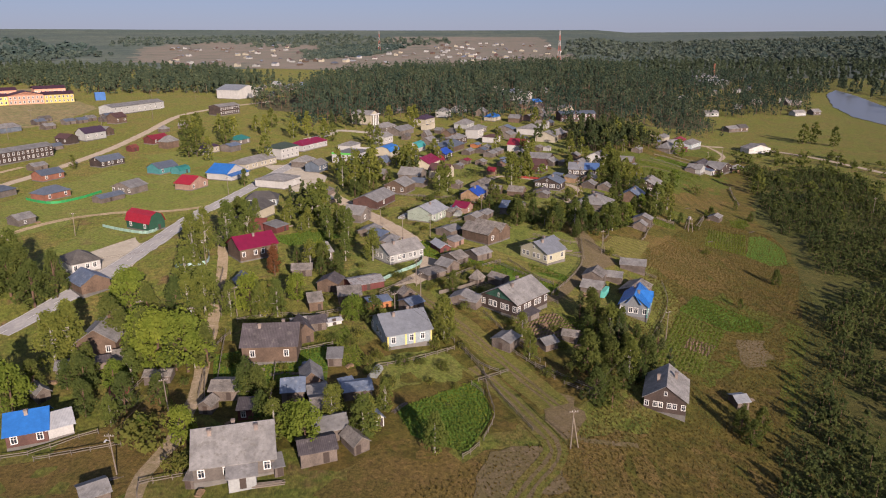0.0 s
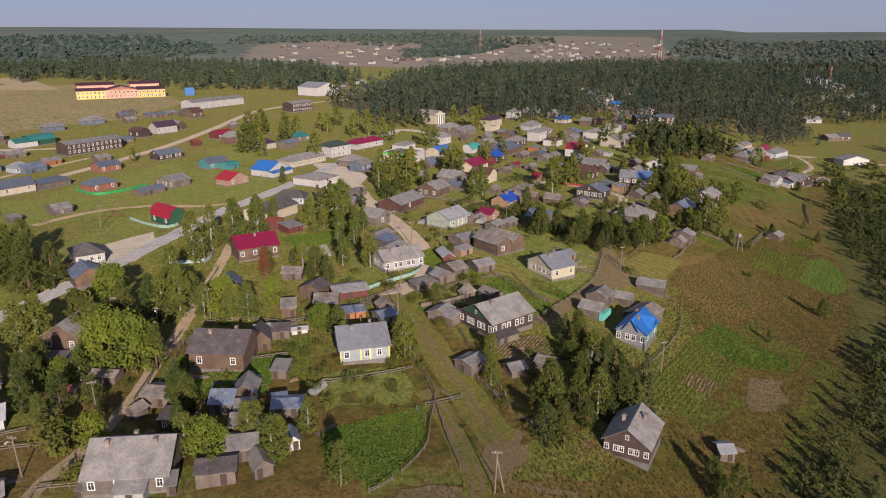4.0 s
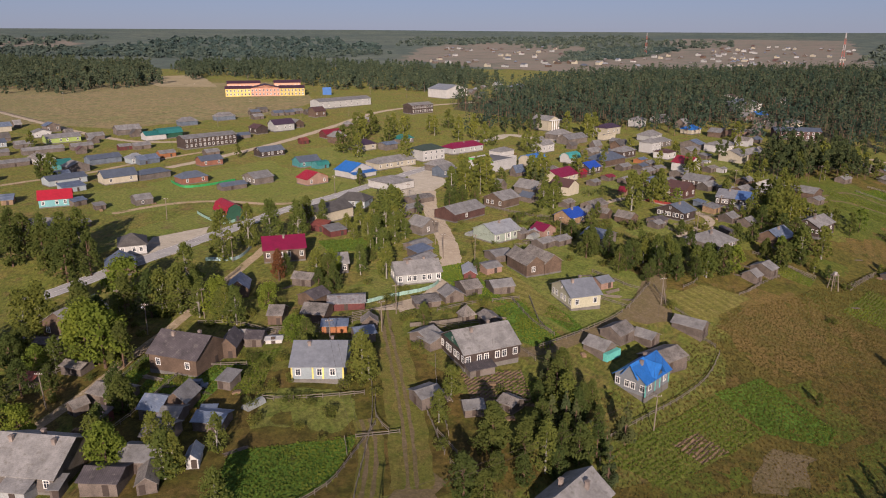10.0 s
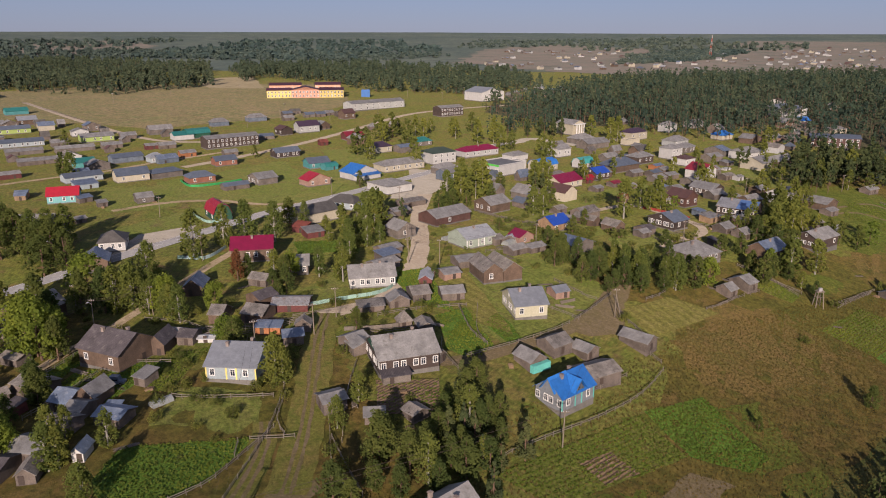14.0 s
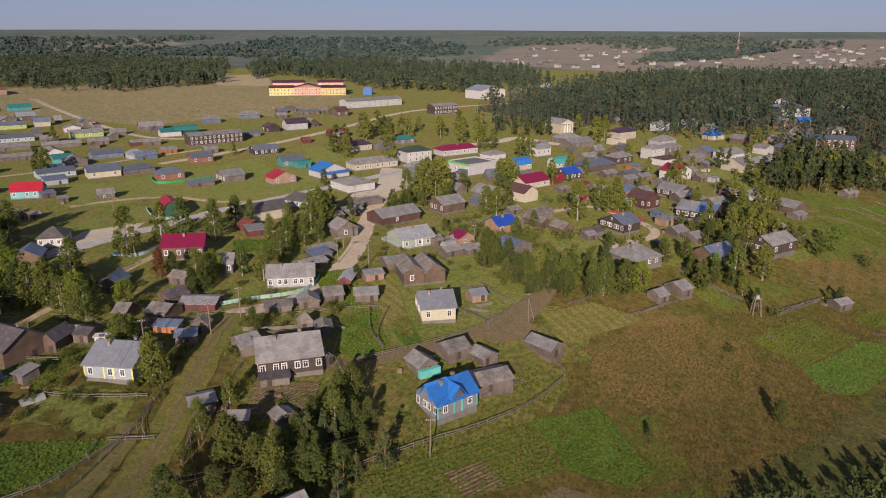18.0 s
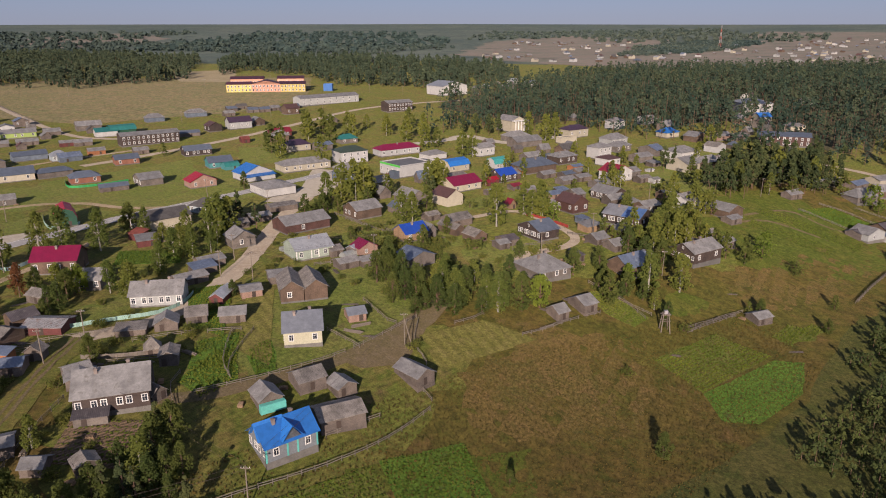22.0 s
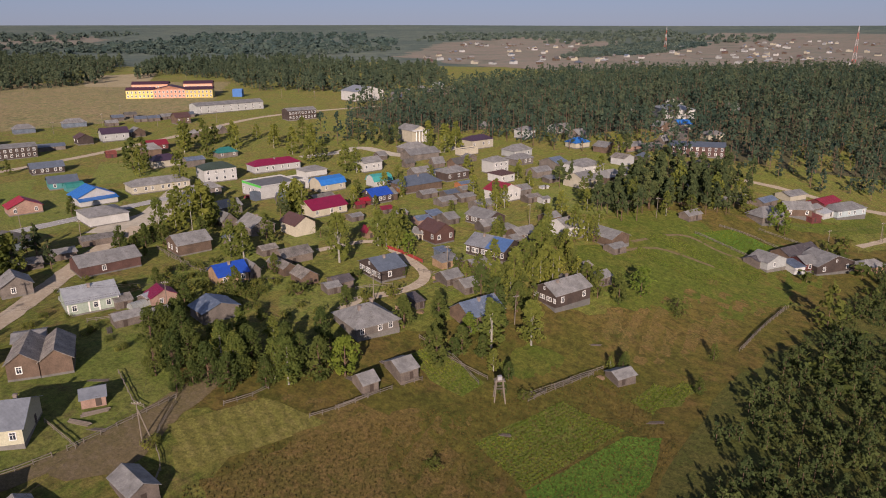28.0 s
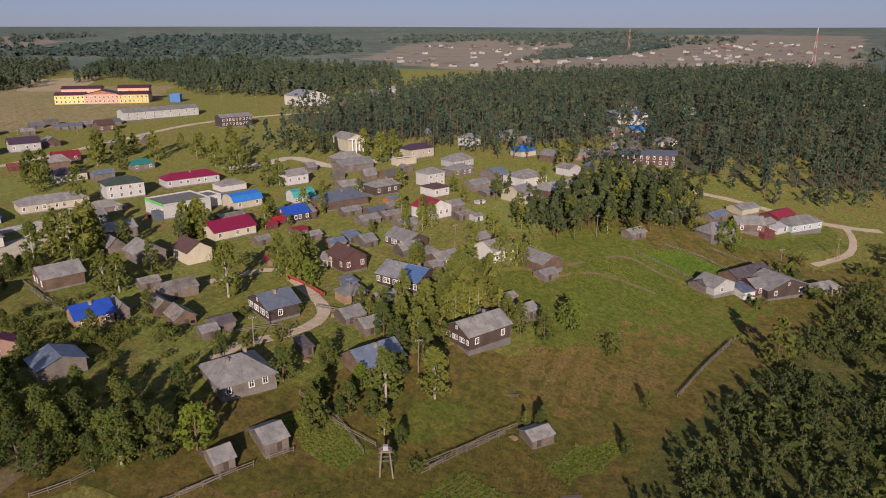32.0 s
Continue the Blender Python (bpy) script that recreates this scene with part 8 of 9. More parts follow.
tree(-164.9, 462.5, 17.0, "dark")
tree(-160.9, 473.2, 17.0, "dark")
tree(-150.8, 487.2, 13.9, "birch")
tree(-164.6, 486.4, 11.2, "dark")
tree(-130.2, 502.4, 11.7, "birch")
tree(-149.5, 507.1, 9.4, "birch")
tree(-123.0, 519.5, 14.1, "dark")
tree(-76.5, 463.4, 15.6, "birch")
tree(-71.6, 468.7, 12.5, "dark")
tree(-45.6, 452.2, 15.1, "birch")
tree(-40.6, 454.5, 13.3, "birch")
tree(-78.9, 515.2, 14.6, "pine")
tree(-69.7, 515.9, 15.1, "pine")
tree(-62.3, 519.3, 14.4, "pine")
tree(-58.2, 524.9, 14.5, "pine")
tree(-39.4, 530.0, 16.3, "birch")
tree(-23.5, 519.9, 17.0, "birch")
tree(-20.7, 528.1, 17.0, "birch")
tree(-97.7, 393.7, 17.0, "birch")
tree(-43.3, 339.8, 17.0, "birch")
tree(-35.1, 338.4, 17.0, "birch")
tree(-33.8, 342.7, 17.0, "birch")
tree(-33.7, 346.6, 12.2, "dark")
tree(-38.8, 310.2, 9.1, "dark")
tree(-35.7, 317.8, 8.3, "dark")
tree(-31.5, 321.7, 7.1, "dark")
tree(-1.5, 321.9, 12.5, "birch")
tree(2.1, 323.5, 11.3, "birch")
tree(-20.5, 373.4, 14.2, "birch")
tree(-17.7, 376.4, 13.8, "birch")
tree(-6.5, 403.6, 10.1, "dark")
tree(11.0, 352.9, 4.8, "bush")
tree(15.8, 358.7, 5.2, "bush")
tree(38.8, 351.2, 11.6, "birch")
tree(42.9, 352.0, 12.2, "birch")
tree(48.6, 348.9, 8.0, "maple")
tree(49.1, 419.9, 9.7, "birch")
tree(66.7, 383.7, 5.9, "dark")
tree(94.7, 440.7, 8.4, "dark")
tree(99.9, 442.2, 13.6, "dark")
tree(104.8, 449.8, 15.8, "pine")
tree(108.5, 456.8, 17.0, "pine")
tree(113.3, 469.5, 17.0, "birch")
tree(118.3, 480.8, 17.0, "pine")
tree(126.3, 458.4, 16.1, "pine")
tree(128.8, 468.7, 15.1, "birch")
tree(133.6, 465.5, 12.4, "pine")
tree(136.4, 488.3, 10.7, "birch")
tree(121.6, 450.3, 9.5, "dark")
tree(153.7, 466.8, 11.5, "maple")
tree(141.5, 473.7, 11.2, "dark")
tree(88.6, 382.7, 5.7, "dark")
tree(96.9, 395.9, 8.4, "dark")
tree(48.6, 462.1, 7.8, "birch")
tree(61.0, 468.0, 13.1, "pine")
tree(64.5, 473.2, 12.7, "pine")
tree(69.2, 543.8, 14.0, "birch")
tree(71.3, 556.0, 14.4, "pine")
tree(70.5, 503.8, 10.3, "birch")
tree(73.3, 474.0, 7.9, "dark")
tree(11.2, 476.0, 10.2, "birch")
tree(70.4, 421.1, 4.9, "bush")
tree(37.8, 475.4, 8.2, "birch")
tree(-0.2, 457.6, 7.1, "dark")
tree(-14.5, 450.9, 6.6, "dark")
tree(36.7, 404.7, 5.4, "dark")
tree(61.2, 317.2, 3.7, "bush")
tree(56.3, 310.4, 3.7, "bush")
tree(-78.0, 214.1, 17.0, "birch")
tree(-78.9, 228.5, 15.3, "birch")
tree(-72.5, 232.4, 16.6, "birch")
tree(-68.5, 242.6, 15.0, "birch")
tree(-76.2, 260.1, 11.5, "dark")
tree(-70.2, 261.7, 10.6, "birch")
tree(-145.1, 407.7, 17.0, "dark")
tree(-141.4, 411.3, 17.0, "dark")
tree(-131.3, 399.8, 14.0, "birch")
tree(-137.9, 475.6, 14.7, "birch")
tree(-120.3, 488.0, 14.1, "birch")
tree(-99.2, 478.3, 16.2, "birch")
tree(-91.1, 485.6, 17.0, "birch")
tree(-53.0, 361.0, 13.4, "birch")
tree(-42.1, 353.6, 13.7, "birch")
tree(-36.0, 349.3, 12.9, "birch")
tree(-14.6, 376.3, 12.6, "birch")
tree(-25.1, 333.2, 8.4, "dark")
tree(32.4, 333.3, 16.8, "birch")
tree(41.3, 353.7, 14.9, "birch")
tree(21.8, 314.9, 6.9, "dark")
tree(94.4, 309.6, 13.6, "birch")
tree(102.1, 318.1, 12.9, "birch")
tree(87.3, 293.2, 10.3, "dark")
tree(131.2, 365.4, 6.5, "bush")
tree(172.0, 384.2, 14.1, "dark")
tree(286.2, 570.4, 15.8, "dark")
tree(295.3, 570.6, 17.0, "dark")
tree(303.7, 556.5, 15.7, "dark")
tree(-194.8, 374.1, 7.7, "dark")
tree(-321.8, 343.3, 11.5, "dark")
tree(-235.8, 284.7, 14.4, "birch")
tree(-242.0, 285.0, 13.3, "dark")
tree(-156.1, 453.3, 17.0, "birch")
tree(-136.3, 451.0, 16.8, "dark")
tree(-94.0, 334.0, 8.5, "dark")
tree(-47.9, 275.0, 15.6, "birch")
tree(-51.6, 275.2, 13.9, "birch")
tree(-47.9, 279.6, 13.6, "birch")
tree(-47.6, 334.6, 12.8, "birch")
tree(-41.8, 337.2, 12.8, "birch")
tree(-38.1, 345.5, 12.5, "birch")
tree(-30.7, 355.6, 10.0, "dark")
tree(-17.5, 376.0, 14.5, "birch")
tree(-0.2, 337.7, 11.3, "dark")
tree(34.2, 353.5, 13.2, "birch")
tree(39.0, 361.6, 11.8, "birch")
tree(-88.2, 156.1, 15.0, "birch")
tree(-70.0, 177.8, 10.1, "birch")
tree(-67.8, 182.7, 8.5, "birch")
tree(-123.3, 192.0, 15.0, "dark")
tree(-120.1, 193.6, 15.0, "dark")
tree(-128.0, 190.4, 15.0, "dark")
tree(-88.7, 131.7, 12.4, "maple")
tree(-88.7, 139.9, 8.7, "dark")
tree(-93.6, 135.5, 13.4, "dark")
tree(-76.5, 138.3, 10.0, "dark")
tree(-82.4, 141.6, 7.4, "dark")
tree(-71.3, 140.5, 7.1, "maple")
tree(-57.3, 119.2, 7.5, "bush")
tree(-83.2, 178.8, 13.8, "maple")
tree(-63.1, 177.2, 14.2, "birch")
tree(-66.4, 174.5, 13.6, "birch")
tree(-62.6, 183.1, 10.3, "birch")
tree(-68.9, 173.0, 13.3, "dark")
tree(-40.8, 134.2, 9.5, "dark")
tree(-140.8, 188.9, 13.8, "dark")
tree(-143.6, 196.2, 15.0, "dark")
tree(-131.9, 200.8, 15.0, "birch")
tree(-129.8, 205.8, 15.0, "birch")
tree(-58.9, 133.4, 7.3, "dark")
tree(-65.3, 131.5, 9.0, "dark")
tree(-64.0, 147.7, 15.0, "maple")
tree(-57.5, 146.7, 15.0, "maple")
tree(-78.1, 143.7, 9.8, "dark")
tree(-90.9, 153.4, 14.0, "birch")
tree(-89.6, 157.0, 12.5, "birch")
tree(-112.9, 185.3, 14.0, "dark")
tree(-109.5, 191.0, 14.0, "dark")
tree(-68.0, 150.7, 14.0, "dark")
tree(-53.4, 148.0, 11.0, "dark")
tree(-75.1, 170.6, 12.6, "dark")
tree(-72.6, 191.1, 14.0, "birch")
tree(-154.3, 199.9, 14.0, "dark")
tree(-153.4, 189.2, 14.0, "dark")
tree(-81.2, 162.0, 14.0, "dark")
tree(-139.9, 199.9, 14.0, "birch")
SCRUB = [(196, 459), (182, 414), (171, 371), (157, 340), (151, 305), (150, 278), (140, 249), (130, 228), (112, 190), (92, 156), (72, 132), (61, 112), (95, 100), (140, 160), (180, 240), (215, 310), (240, 390), (250, 452)]
wood("thicket", SCRUB, 3.5, 4.2, ["shrub"], 7, 130, .27, leaf_thicket, "dense dark green riverside thicket", spread=0.5)
# all far_woods have haze painted into their crown colour
wood("far_woods", [(-286, 1592), (-388, 2058), (-327, 2304), (-211, 2457), (-147, 2035), (-225, 1758)], 16, 8, ["bush"], 71, 30, 2.6, leaf_far_hazed, "distant haze tinted woods on low hills", trunks=False)
wood("far_woods", [(-1079, 2392), (-1316, 3124), (-484, 3789), (-288, 3046), (-624, 2861)], 50, 10, ["bush"], 73, 26, 4.5, leaf_far_hazed, "distant haze tinted woods on low hills", trunks=False)
wood("far_woods", [(298, 1812), (522, 3046), (2057, 3470), (950, 1583), (773, 1641)], 40, 10, ["bush"], 75, 24, 4.5, leaf_far_hazed, "distant haze tinted woods on low hills", trunks=False)
wood("far_woods", [(-294, 1729), (-369, 2277), (-268, 2646), (-118, 2459), (-192, 1760)], 16, 8, ["bush"], 76, 30, 2.6, leaf_far_hazed, "distant haze tinted woods on low hills", trunks=False)
hamlet([(37, 1228), (-74, 2374), (168, 2741), (388, 2689), (267, 1281)], 60, 28, plain=True)
hamlet([(186, 788), (296, 1112), (527, 1357), (555, 1098), (388, 811), (286, 755)], 16, 29, plain=True)
wood("forest", [(-158, 616), (-176, 687), (-145, 788), (-126, 1013), (-34, 1151), (131, 1299), (343, 1325), (243, 635), (197, 595), (158, 561), (131, 582), (118, 677), (73, 675), (72, 611), (42, 597), (7, 595), (-32, 598), (-60, 575), (-117, 599)], 10.5, 16, ["pine", "dark", "spruce", "pine", "birch", "pine"], 9, 60, .85, leaf_mixed, "dense dark pine forest")
wood("forest", [(-800, 527), (-1481, 882), (-1349, 1100), (-968, 1096), (-575, 733), (-550, 576)], 13, 14, ["pine", "pine", "spruce", "birch", "pine", "dark"], 10, 70, 1.3, leaf_mixed, "dense dark pine forest")
wood("forest", [(-559, 765), (-906, 1102), (-697, 1249), (-442, 1156), (-320, 1096), (-193, 867), (-224, 740), (-348, 736), (-453, 825), (-616, 869)], 13, 14, ["pine", "pine", "spruce", "birch", "pine", "dark"], 11, 70, 1.3, leaf_mixed, "dense dark pine forest")
wood("riverside_shrubs", [(140, 423), (224, 527), (301, 483), (205.5, 321.3), (170.9, 341.7), (178, 406)], 14, 5, ["bush"], 12, 40, .9, leaf_dark, "scattered low riverside shrubs")
wood("forest", [(146, 874), (483, 1726), (1085, 1812), (729, 1106), (427, 635), (556, 1006), (456, 927), (488, 1230)], 22, 14, ["pine", "pine", "spruce", "birch", "pine", "dark"], 13, 45, 2.0, leaf_mixed, "dense dark pine forest")
wood("far_woods", [(-1727, 824), (-2591, 1191), (-2003, 1571), (-1447, 1904), (-837, 1902), (-822, 1434), (-1123, 1395), (-1448, 1333), (-1492, 1143)], 40, 11, ["bush"], 14, 40, 4.0, leaf_far_hazed, "distant haze tinted woods on low hills")
wood("far_woods", [(-821, 2945), (-421, 3336), (-3, 3201), (20, 2630), (-332, 2330), (-604, 2390)], 60, 10, ["bush"], 16, 40, 5.0, leaf_far_hazed, "distant haze tinted woods on low hills")
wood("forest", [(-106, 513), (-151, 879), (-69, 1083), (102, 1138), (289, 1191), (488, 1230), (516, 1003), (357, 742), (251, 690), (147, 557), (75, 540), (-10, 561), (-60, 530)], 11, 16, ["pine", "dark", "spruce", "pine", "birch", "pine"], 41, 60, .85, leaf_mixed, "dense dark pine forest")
wood("far_woods", [(-1448, 1333), (-2192, 2558), (-1660, 2941), (-987, 2194), (-894, 1539)], 55, 12, ["bush"], 61, 24, 6.0, leaf_far_hazed, "distant haze tinted woods on low hills")
wood("far_woods", [(-2676, 1227), (-2955, 1744), (-2476, 2494), (-2095, 1866), (-2160, 1303)], 55, 12, ["bush"], 62, 24, 6.0, leaf_far_hazed, "distant haze tinted woods on low hills")
wood("far_woods", [(396, 1641), (1037, 2933), (1773, 2984), (1738, 2499), (1160, 1940), (709, 1798)], 60, 12, ["bush"], 63, 24, 6.0, leaf_far_hazed, "distant haze tinted woods on low hills")
wood("forest", [(149, 545), (197, 589), (242, 628), (233, 567), (195, 553), (159, 530)], 12, 13, ["pine", "spruce", "birch", "pine"], 65, 60, .85, leaf_mixed, "dense dark pine forest")
drape("garden_plot", [(111.0, 413.4), (114.2, 421.4), (151.1, 418.9), (150.4, 407.1)], "hayland", 0.126, "strips of green garden beds", edge=0.5)
crop_rows([(111.0, 413.4), (114.2, 421.4), (151.1, 418.9), (150.4, 407.1)], 1.6, 0.6, 0.36, 400)
drape("garden_plot", [(110.4, 395.7), (111.4, 403.2), (142.0, 403.2), (140.0, 392.4)], "hayland", 0.130, "strips of green garden beds", edge=0.5)
crop_rows([(110.4, 395.7), (111.4, 403.2), (142.0, 403.2), (140.0, 392.4)], 1.6, 0.6, 0.36, 401)
drape("garden_plot", [(126.6, 357.1), (138.1, 382.3), (143.4, 378.8), (132.1, 353.3)], "wild", 0.134, "strips of green garden beds", edge=0.5)
drape("garden_plot", [(132.2, 310.0), (133.7, 319.4), (141.3, 326.7), (140.7, 316.2)], "potato", 0.138, "strips of green garden beds", edge=0.5)
crop_rows([(132.2, 310.0), (133.7, 319.4), (141.3, 326.7), (140.7, 316.2)], 0.9, 0.6, 0.36, 403)
drape("garden_plot", [(54.9, 241.5), (64.0, 259.3), (78.5, 261.1), (66.6, 236.0)], "mown", 0.142, "strips of green garden beds", edge=0.5)
drape("garden_plot", [(-30.9, 161.0), (-27.2, 163.9), (-17.4, 148.9), (-20.8, 145.0)], "potato", 0.146, "strips of green garden beds", edge=0.5)
crop_rows([(-30.9, 161.0), (-27.2, 163.9), (-17.4, 148.9), (-20.8, 145.0)], 0.9, 0.6, 0.36, 405)
drape("garden_plot", [(-14.1, 231.5), (4.5, 213.5), (17.3, 213.3), (-7.0, 241.3)], "lush", 0.150, "strips of green garden beds", edge=0.5)
crop_rows([(-14.1, 231.5), (4.5, 213.5), (17.3, 213.3), (-7.0, 241.3)], 0.8, 0.6, 0.36, 406)
drape("garden_plot", [(-3.4, 243.4), (24.4, 210.6), (36.1, 209.0), (6.3, 243.4)], "mown", 0.154, "strips of green garden beds", edge=0.5)
drape("garden_plot", [(25.0, 162.9), (18.7, 172.8), (30.0, 180.0), (36.8, 168.8)], "bare", 0.158, "strips of green garden beds", edge=0.5)
crop_rows([(25.0, 162.9), (18.7, 172.8), (30.0, 180.0), (36.8, 168.8)], 1.6, 0.6, 0.36, 408)
crop_rows([(-9.9, 129.5), (-2.1, 136.7), (7.8, 146.1), (10.2, 130.6), (4.7, 116.6), (0.5, 117.5), (-5.9, 120.6)], 0.8, 0.7, 0.38, 24)
crop_rows([(104.8, 276.1), (115.8, 301.6), (131.2, 299.2), (119.1, 269.0)], 1.1, 0.5, 0.36, 25)
crop_rows([(52.0, 161.6), (70.2, 198.6), (82.2, 192.1), (64.0, 161.4)], 1.1, 0.5, 0.36, 31)
crop_rows([(70.7, 200.7), (81.3, 216.4), (97.4, 202.0), (94.1, 194.4), (82.7, 192.4)], 0.8, 0.7, 0.38, 33)
crop_rows([(28.2, 174.3), (35.7, 180.2), (39.4, 173.0), (33.9, 167.5)], 1.1, 0.5, 0.36, 34)
crop_rows([(-29.2, 160.1), (-24.7, 168.1), (-16.6, 147.7), (-21.9, 145.7)], 1.1, 0.5, 0.36, 35)
crop_rows([(-53.9, 154.6), (-48.2, 155.8), (-44.3, 142.2), (-50.2, 140.4)], 0.8, 0.7, 0.38, 37)
crop_rows([(-35.9, 155.0), (-27.7, 157.5), (-24.9, 139.0), (-41.6, 137.8), (-43.4, 145.0)], 0.8, 0.7, 0.38, 38)
crop_rows([(125, 431), (138, 451), (156, 446), (152, 432)], 0.8, 0.7, 0.38, 44)
crop_rows([(80.0, 292.6), (82.9, 300.4), (99.0, 295.8), (96.4, 287.4), (88.8, 287.6)], 1.1, 0.5, 0.36, 49)
crop_rows([(129.7, 311.7), (133.1, 323.4), (138.6, 323.3), (135.6, 309.3)], 1.1, 0.5, 0.36, 51)
crop_rows([(-62.2, 245.0), (-46.3, 256.7), (-35.4, 246.6), (-52.2, 234.8)], 0.8, 0.7, 0.38, 261)
crop_rows([(13.9, 208.4), (19.6, 219.1), (30.2, 203.7), (22.4, 197.9)], 0.8, 0.7, 0.38, 262)
crop_rows([(135.9, 321.8), (139.3, 328.3), (143.2, 327.1), (139.5, 316.4)], 1.1, 0.5, 0.36, 296)
crop_rows([(24.4, 193.2), (20.8, 207.2), (24.1, 210.6), (34.4, 201.0), (32.9, 191.9)], 0.8, 0.7, 0.38, 313)
crop_rows([(27.0, 211.1), (27.2, 219.3), (38.4, 209.2), (37.0, 203.9)], 0.8, 0.7, 0.38, 314)
utility_pole(-58.4, 111.0, 0, lamp=True)
utility_pole(-61.9, 164.2, 20, lamp=True)
utility_pole(24.3, 120.0, 10, stay=True)
utility_pole(-74.4, 214.1, 0, lamp=True)
utility_pole(-119.5, 193.6, 0, lamp=True)
utility_pole(-76.8, 170.0, 40)
utility_pole(-7.7, 194.7, 40)
utility_pole(-22.9, 257.2, 30)
utility_pole(-4.6, 246.3, 30)
utility_pole(59.8, 177.2, 30)
utility_pole(54.6, 235.8, 30, stay=True)
utility_pole(-132.4, 248.5, 30)
utility_pole(59.4, 310.1, 40)
utility_pole(66.2, 341.7, 40)
utility_pole(70.8, 401.3, 40)
utility_pole(172.2, 462.6, 40)
utility_pole(192.1, 490.9, 40, stay=True)
utility_pole(-95.8, 314.0, 40, lamp=True)
utility_pole(-278.4, 460.4, 40)
utility_pole(-242.4, 513.4, 40)
utility_pole(-303.8, 534.2, 40)
utility_pole(-218.2, 544.7, 40)
utility_pole(211.7, 342.6, 0)
utility_pole(256.4, 462.2, 0)
utility_pole(-278.8, 498.4, 0)
utility_pole(95.2, 323.8, 40)
utility_pole(110.2, 439.0, 40)
utility_pole(-502.5, 795.6, 40)
utility_pole(-466.1, 655.9, 40)
utility_pole(-500.4, 591.7, 40)
utility_pole(-498.2, 520.7, 40)
utility_pole(-273.4, 686.5, 40)
utility_pole(-229.4, 677.4, 40)
utility_pole(-240.4, 746.2, 40)
utility_pole(-54.5, 176.6, 20)
utility_pole(-55.6, 129.4, 20)
utility_pole(-12.2, 169.3, 40)
utility_pole(-6.1, 183.3, 40)
utility_pole(15.5, 279.2, 40)
utility_pole(-57.9, 310.2, 40)
utility_pole(-14.1, 243.0, 40)
wire((-58.4, 111.0), (-55.6, 129.4))
wire((-58.4, 111.0), (-61.9, 164.2))
wire((-61.9, 164.2), (-54.5, 176.6))
wire((-61.9, 164.2), (-76.8, 170.0))
wire((24.3, 120.0), (-12.2, 169.3))
wire((24.3, 120.0), (59.8, 177.2))
wire((-74.4, 214.1), (-54.5, 176.6))
wire((-74.4, 214.1), (-76.8, 170.0))
wire((-119.5, 193.6), (-76.8, 170.0))
wire((-119.5, 193.6), (-74.4, 214.1))
wire((-76.8, 170.0), (-54.5, 176.6))
wire((-7.7, 194.7), (-6.1, 183.3))
wire((-7.7, 194.7), (-12.2, 169.3))
wire((-22.9, 257.2), (-14.1, 243.0))
wire((-22.9, 257.2), (-4.6, 246.3))
wire((-4.6, 246.3), (-14.1, 243.0))
wire((59.8, 177.2), (54.6, 235.8))
wire((59.8, 177.2), (-6.1, 183.3))
wire((54.6, 235.8), (15.5, 279.2))
wire((-132.4, 248.5), (-119.5, 193.6))
wire((-132.4, 248.5), (-74.4, 214.1))
wire((59.4, 310.1), (66.2, 341.7))
wire((59.4, 310.1), (95.2, 323.8))
wire((66.2, 341.7), (95.2, 323.8))
wire((70.8, 401.3), (110.2, 439.0))
wire((70.8, 401.3), (66.2, 341.7))
wire((172.2, 462.6), (192.1, 490.9))
wire((172.2, 462.6), (110.2, 439.0))
wire((192.1, 490.9), (256.4, 462.2))
wire((-95.8, 314.0), (-57.9, 310.2))
wire((-278.4, 460.4), (-278.8, 498.4))
wire((-278.4, 460.4), (-242.4, 513.4))
wire((-242.4, 513.4), (-278.8, 498.4))
wire((-242.4, 513.4), (-218.2, 544.7))
wire((-303.8, 534.2), (-278.8, 498.4))
wire((-303.8, 534.2), (-242.4, 513.4))
wire((-466.1, 655.9), (-500.4, 591.7))
wire((-500.4, 591.7), (-498.2, 520.7))
wire((-273.4, 686.5), (-229.4, 677.4))
wire((-273.4, 686.5), (-240.4, 746.2))
wire((-229.4, 677.4), (-240.4, 746.2))
wire((-55.6, 129.4), (-61.9, 164.2))
wire((-12.2, 169.3), (-6.1, 183.3))
wire((15.5, 279.2), (-4.6, 246.3))
wire((15.5, 279.2), (-22.9, 257.2))
wire((-57.9, 310.2), (-22.9, 257.2))
fence([(-82.6, 116.4), (-78.1, 117.7), (-74.8, 119.7), (-70.7, 122.5), (-67.6, 124.0)], "wood")
fence([(-52.1, 104.4), (-53.0, 107.3), (-45.3, 109.3)], "wood")
fence([(-57.6, 166.9), (-54.8, 151.2), (-49.2, 132.0)], "wood")
fence([(-54.7, 166.6), (-49.1, 140.7)], "wood")
fence([(9.3, 149.8), (9.9, 139.1), (10.4, 129.5), (6.8, 118.6), (3.6, 114.4)], "wood")
fence([(1.9, 162.5), (8.0, 150.8), (13.9, 134.6), (17.7, 124.9)], "wood")
fence([(51.8, 160.0), (51.6, 166.6), (56.2, 176.9), (64.2, 193.3), (69.1, 207.0), (71.1, 219.8)], "wood")
fence([(51.2, 247.6), (56.4, 237.4), (62.7, 232.5), (67.0, 223.9), (70.0, 222.5)], "wood")
fence([(30.9, 192.1), (38.5, 206.0), (45.7, 223.9), (49.9, 248.9)], "wood")
fence([(5.6, 190.4), (14.0, 197.9)], "wood")
fence([(14.9, 149.4), (6.3, 143.0), (8.8, 139.4)], "wood")
fence([(110.1, 298.2), (115.0, 310.9), (120.4, 321.1)], "wood")
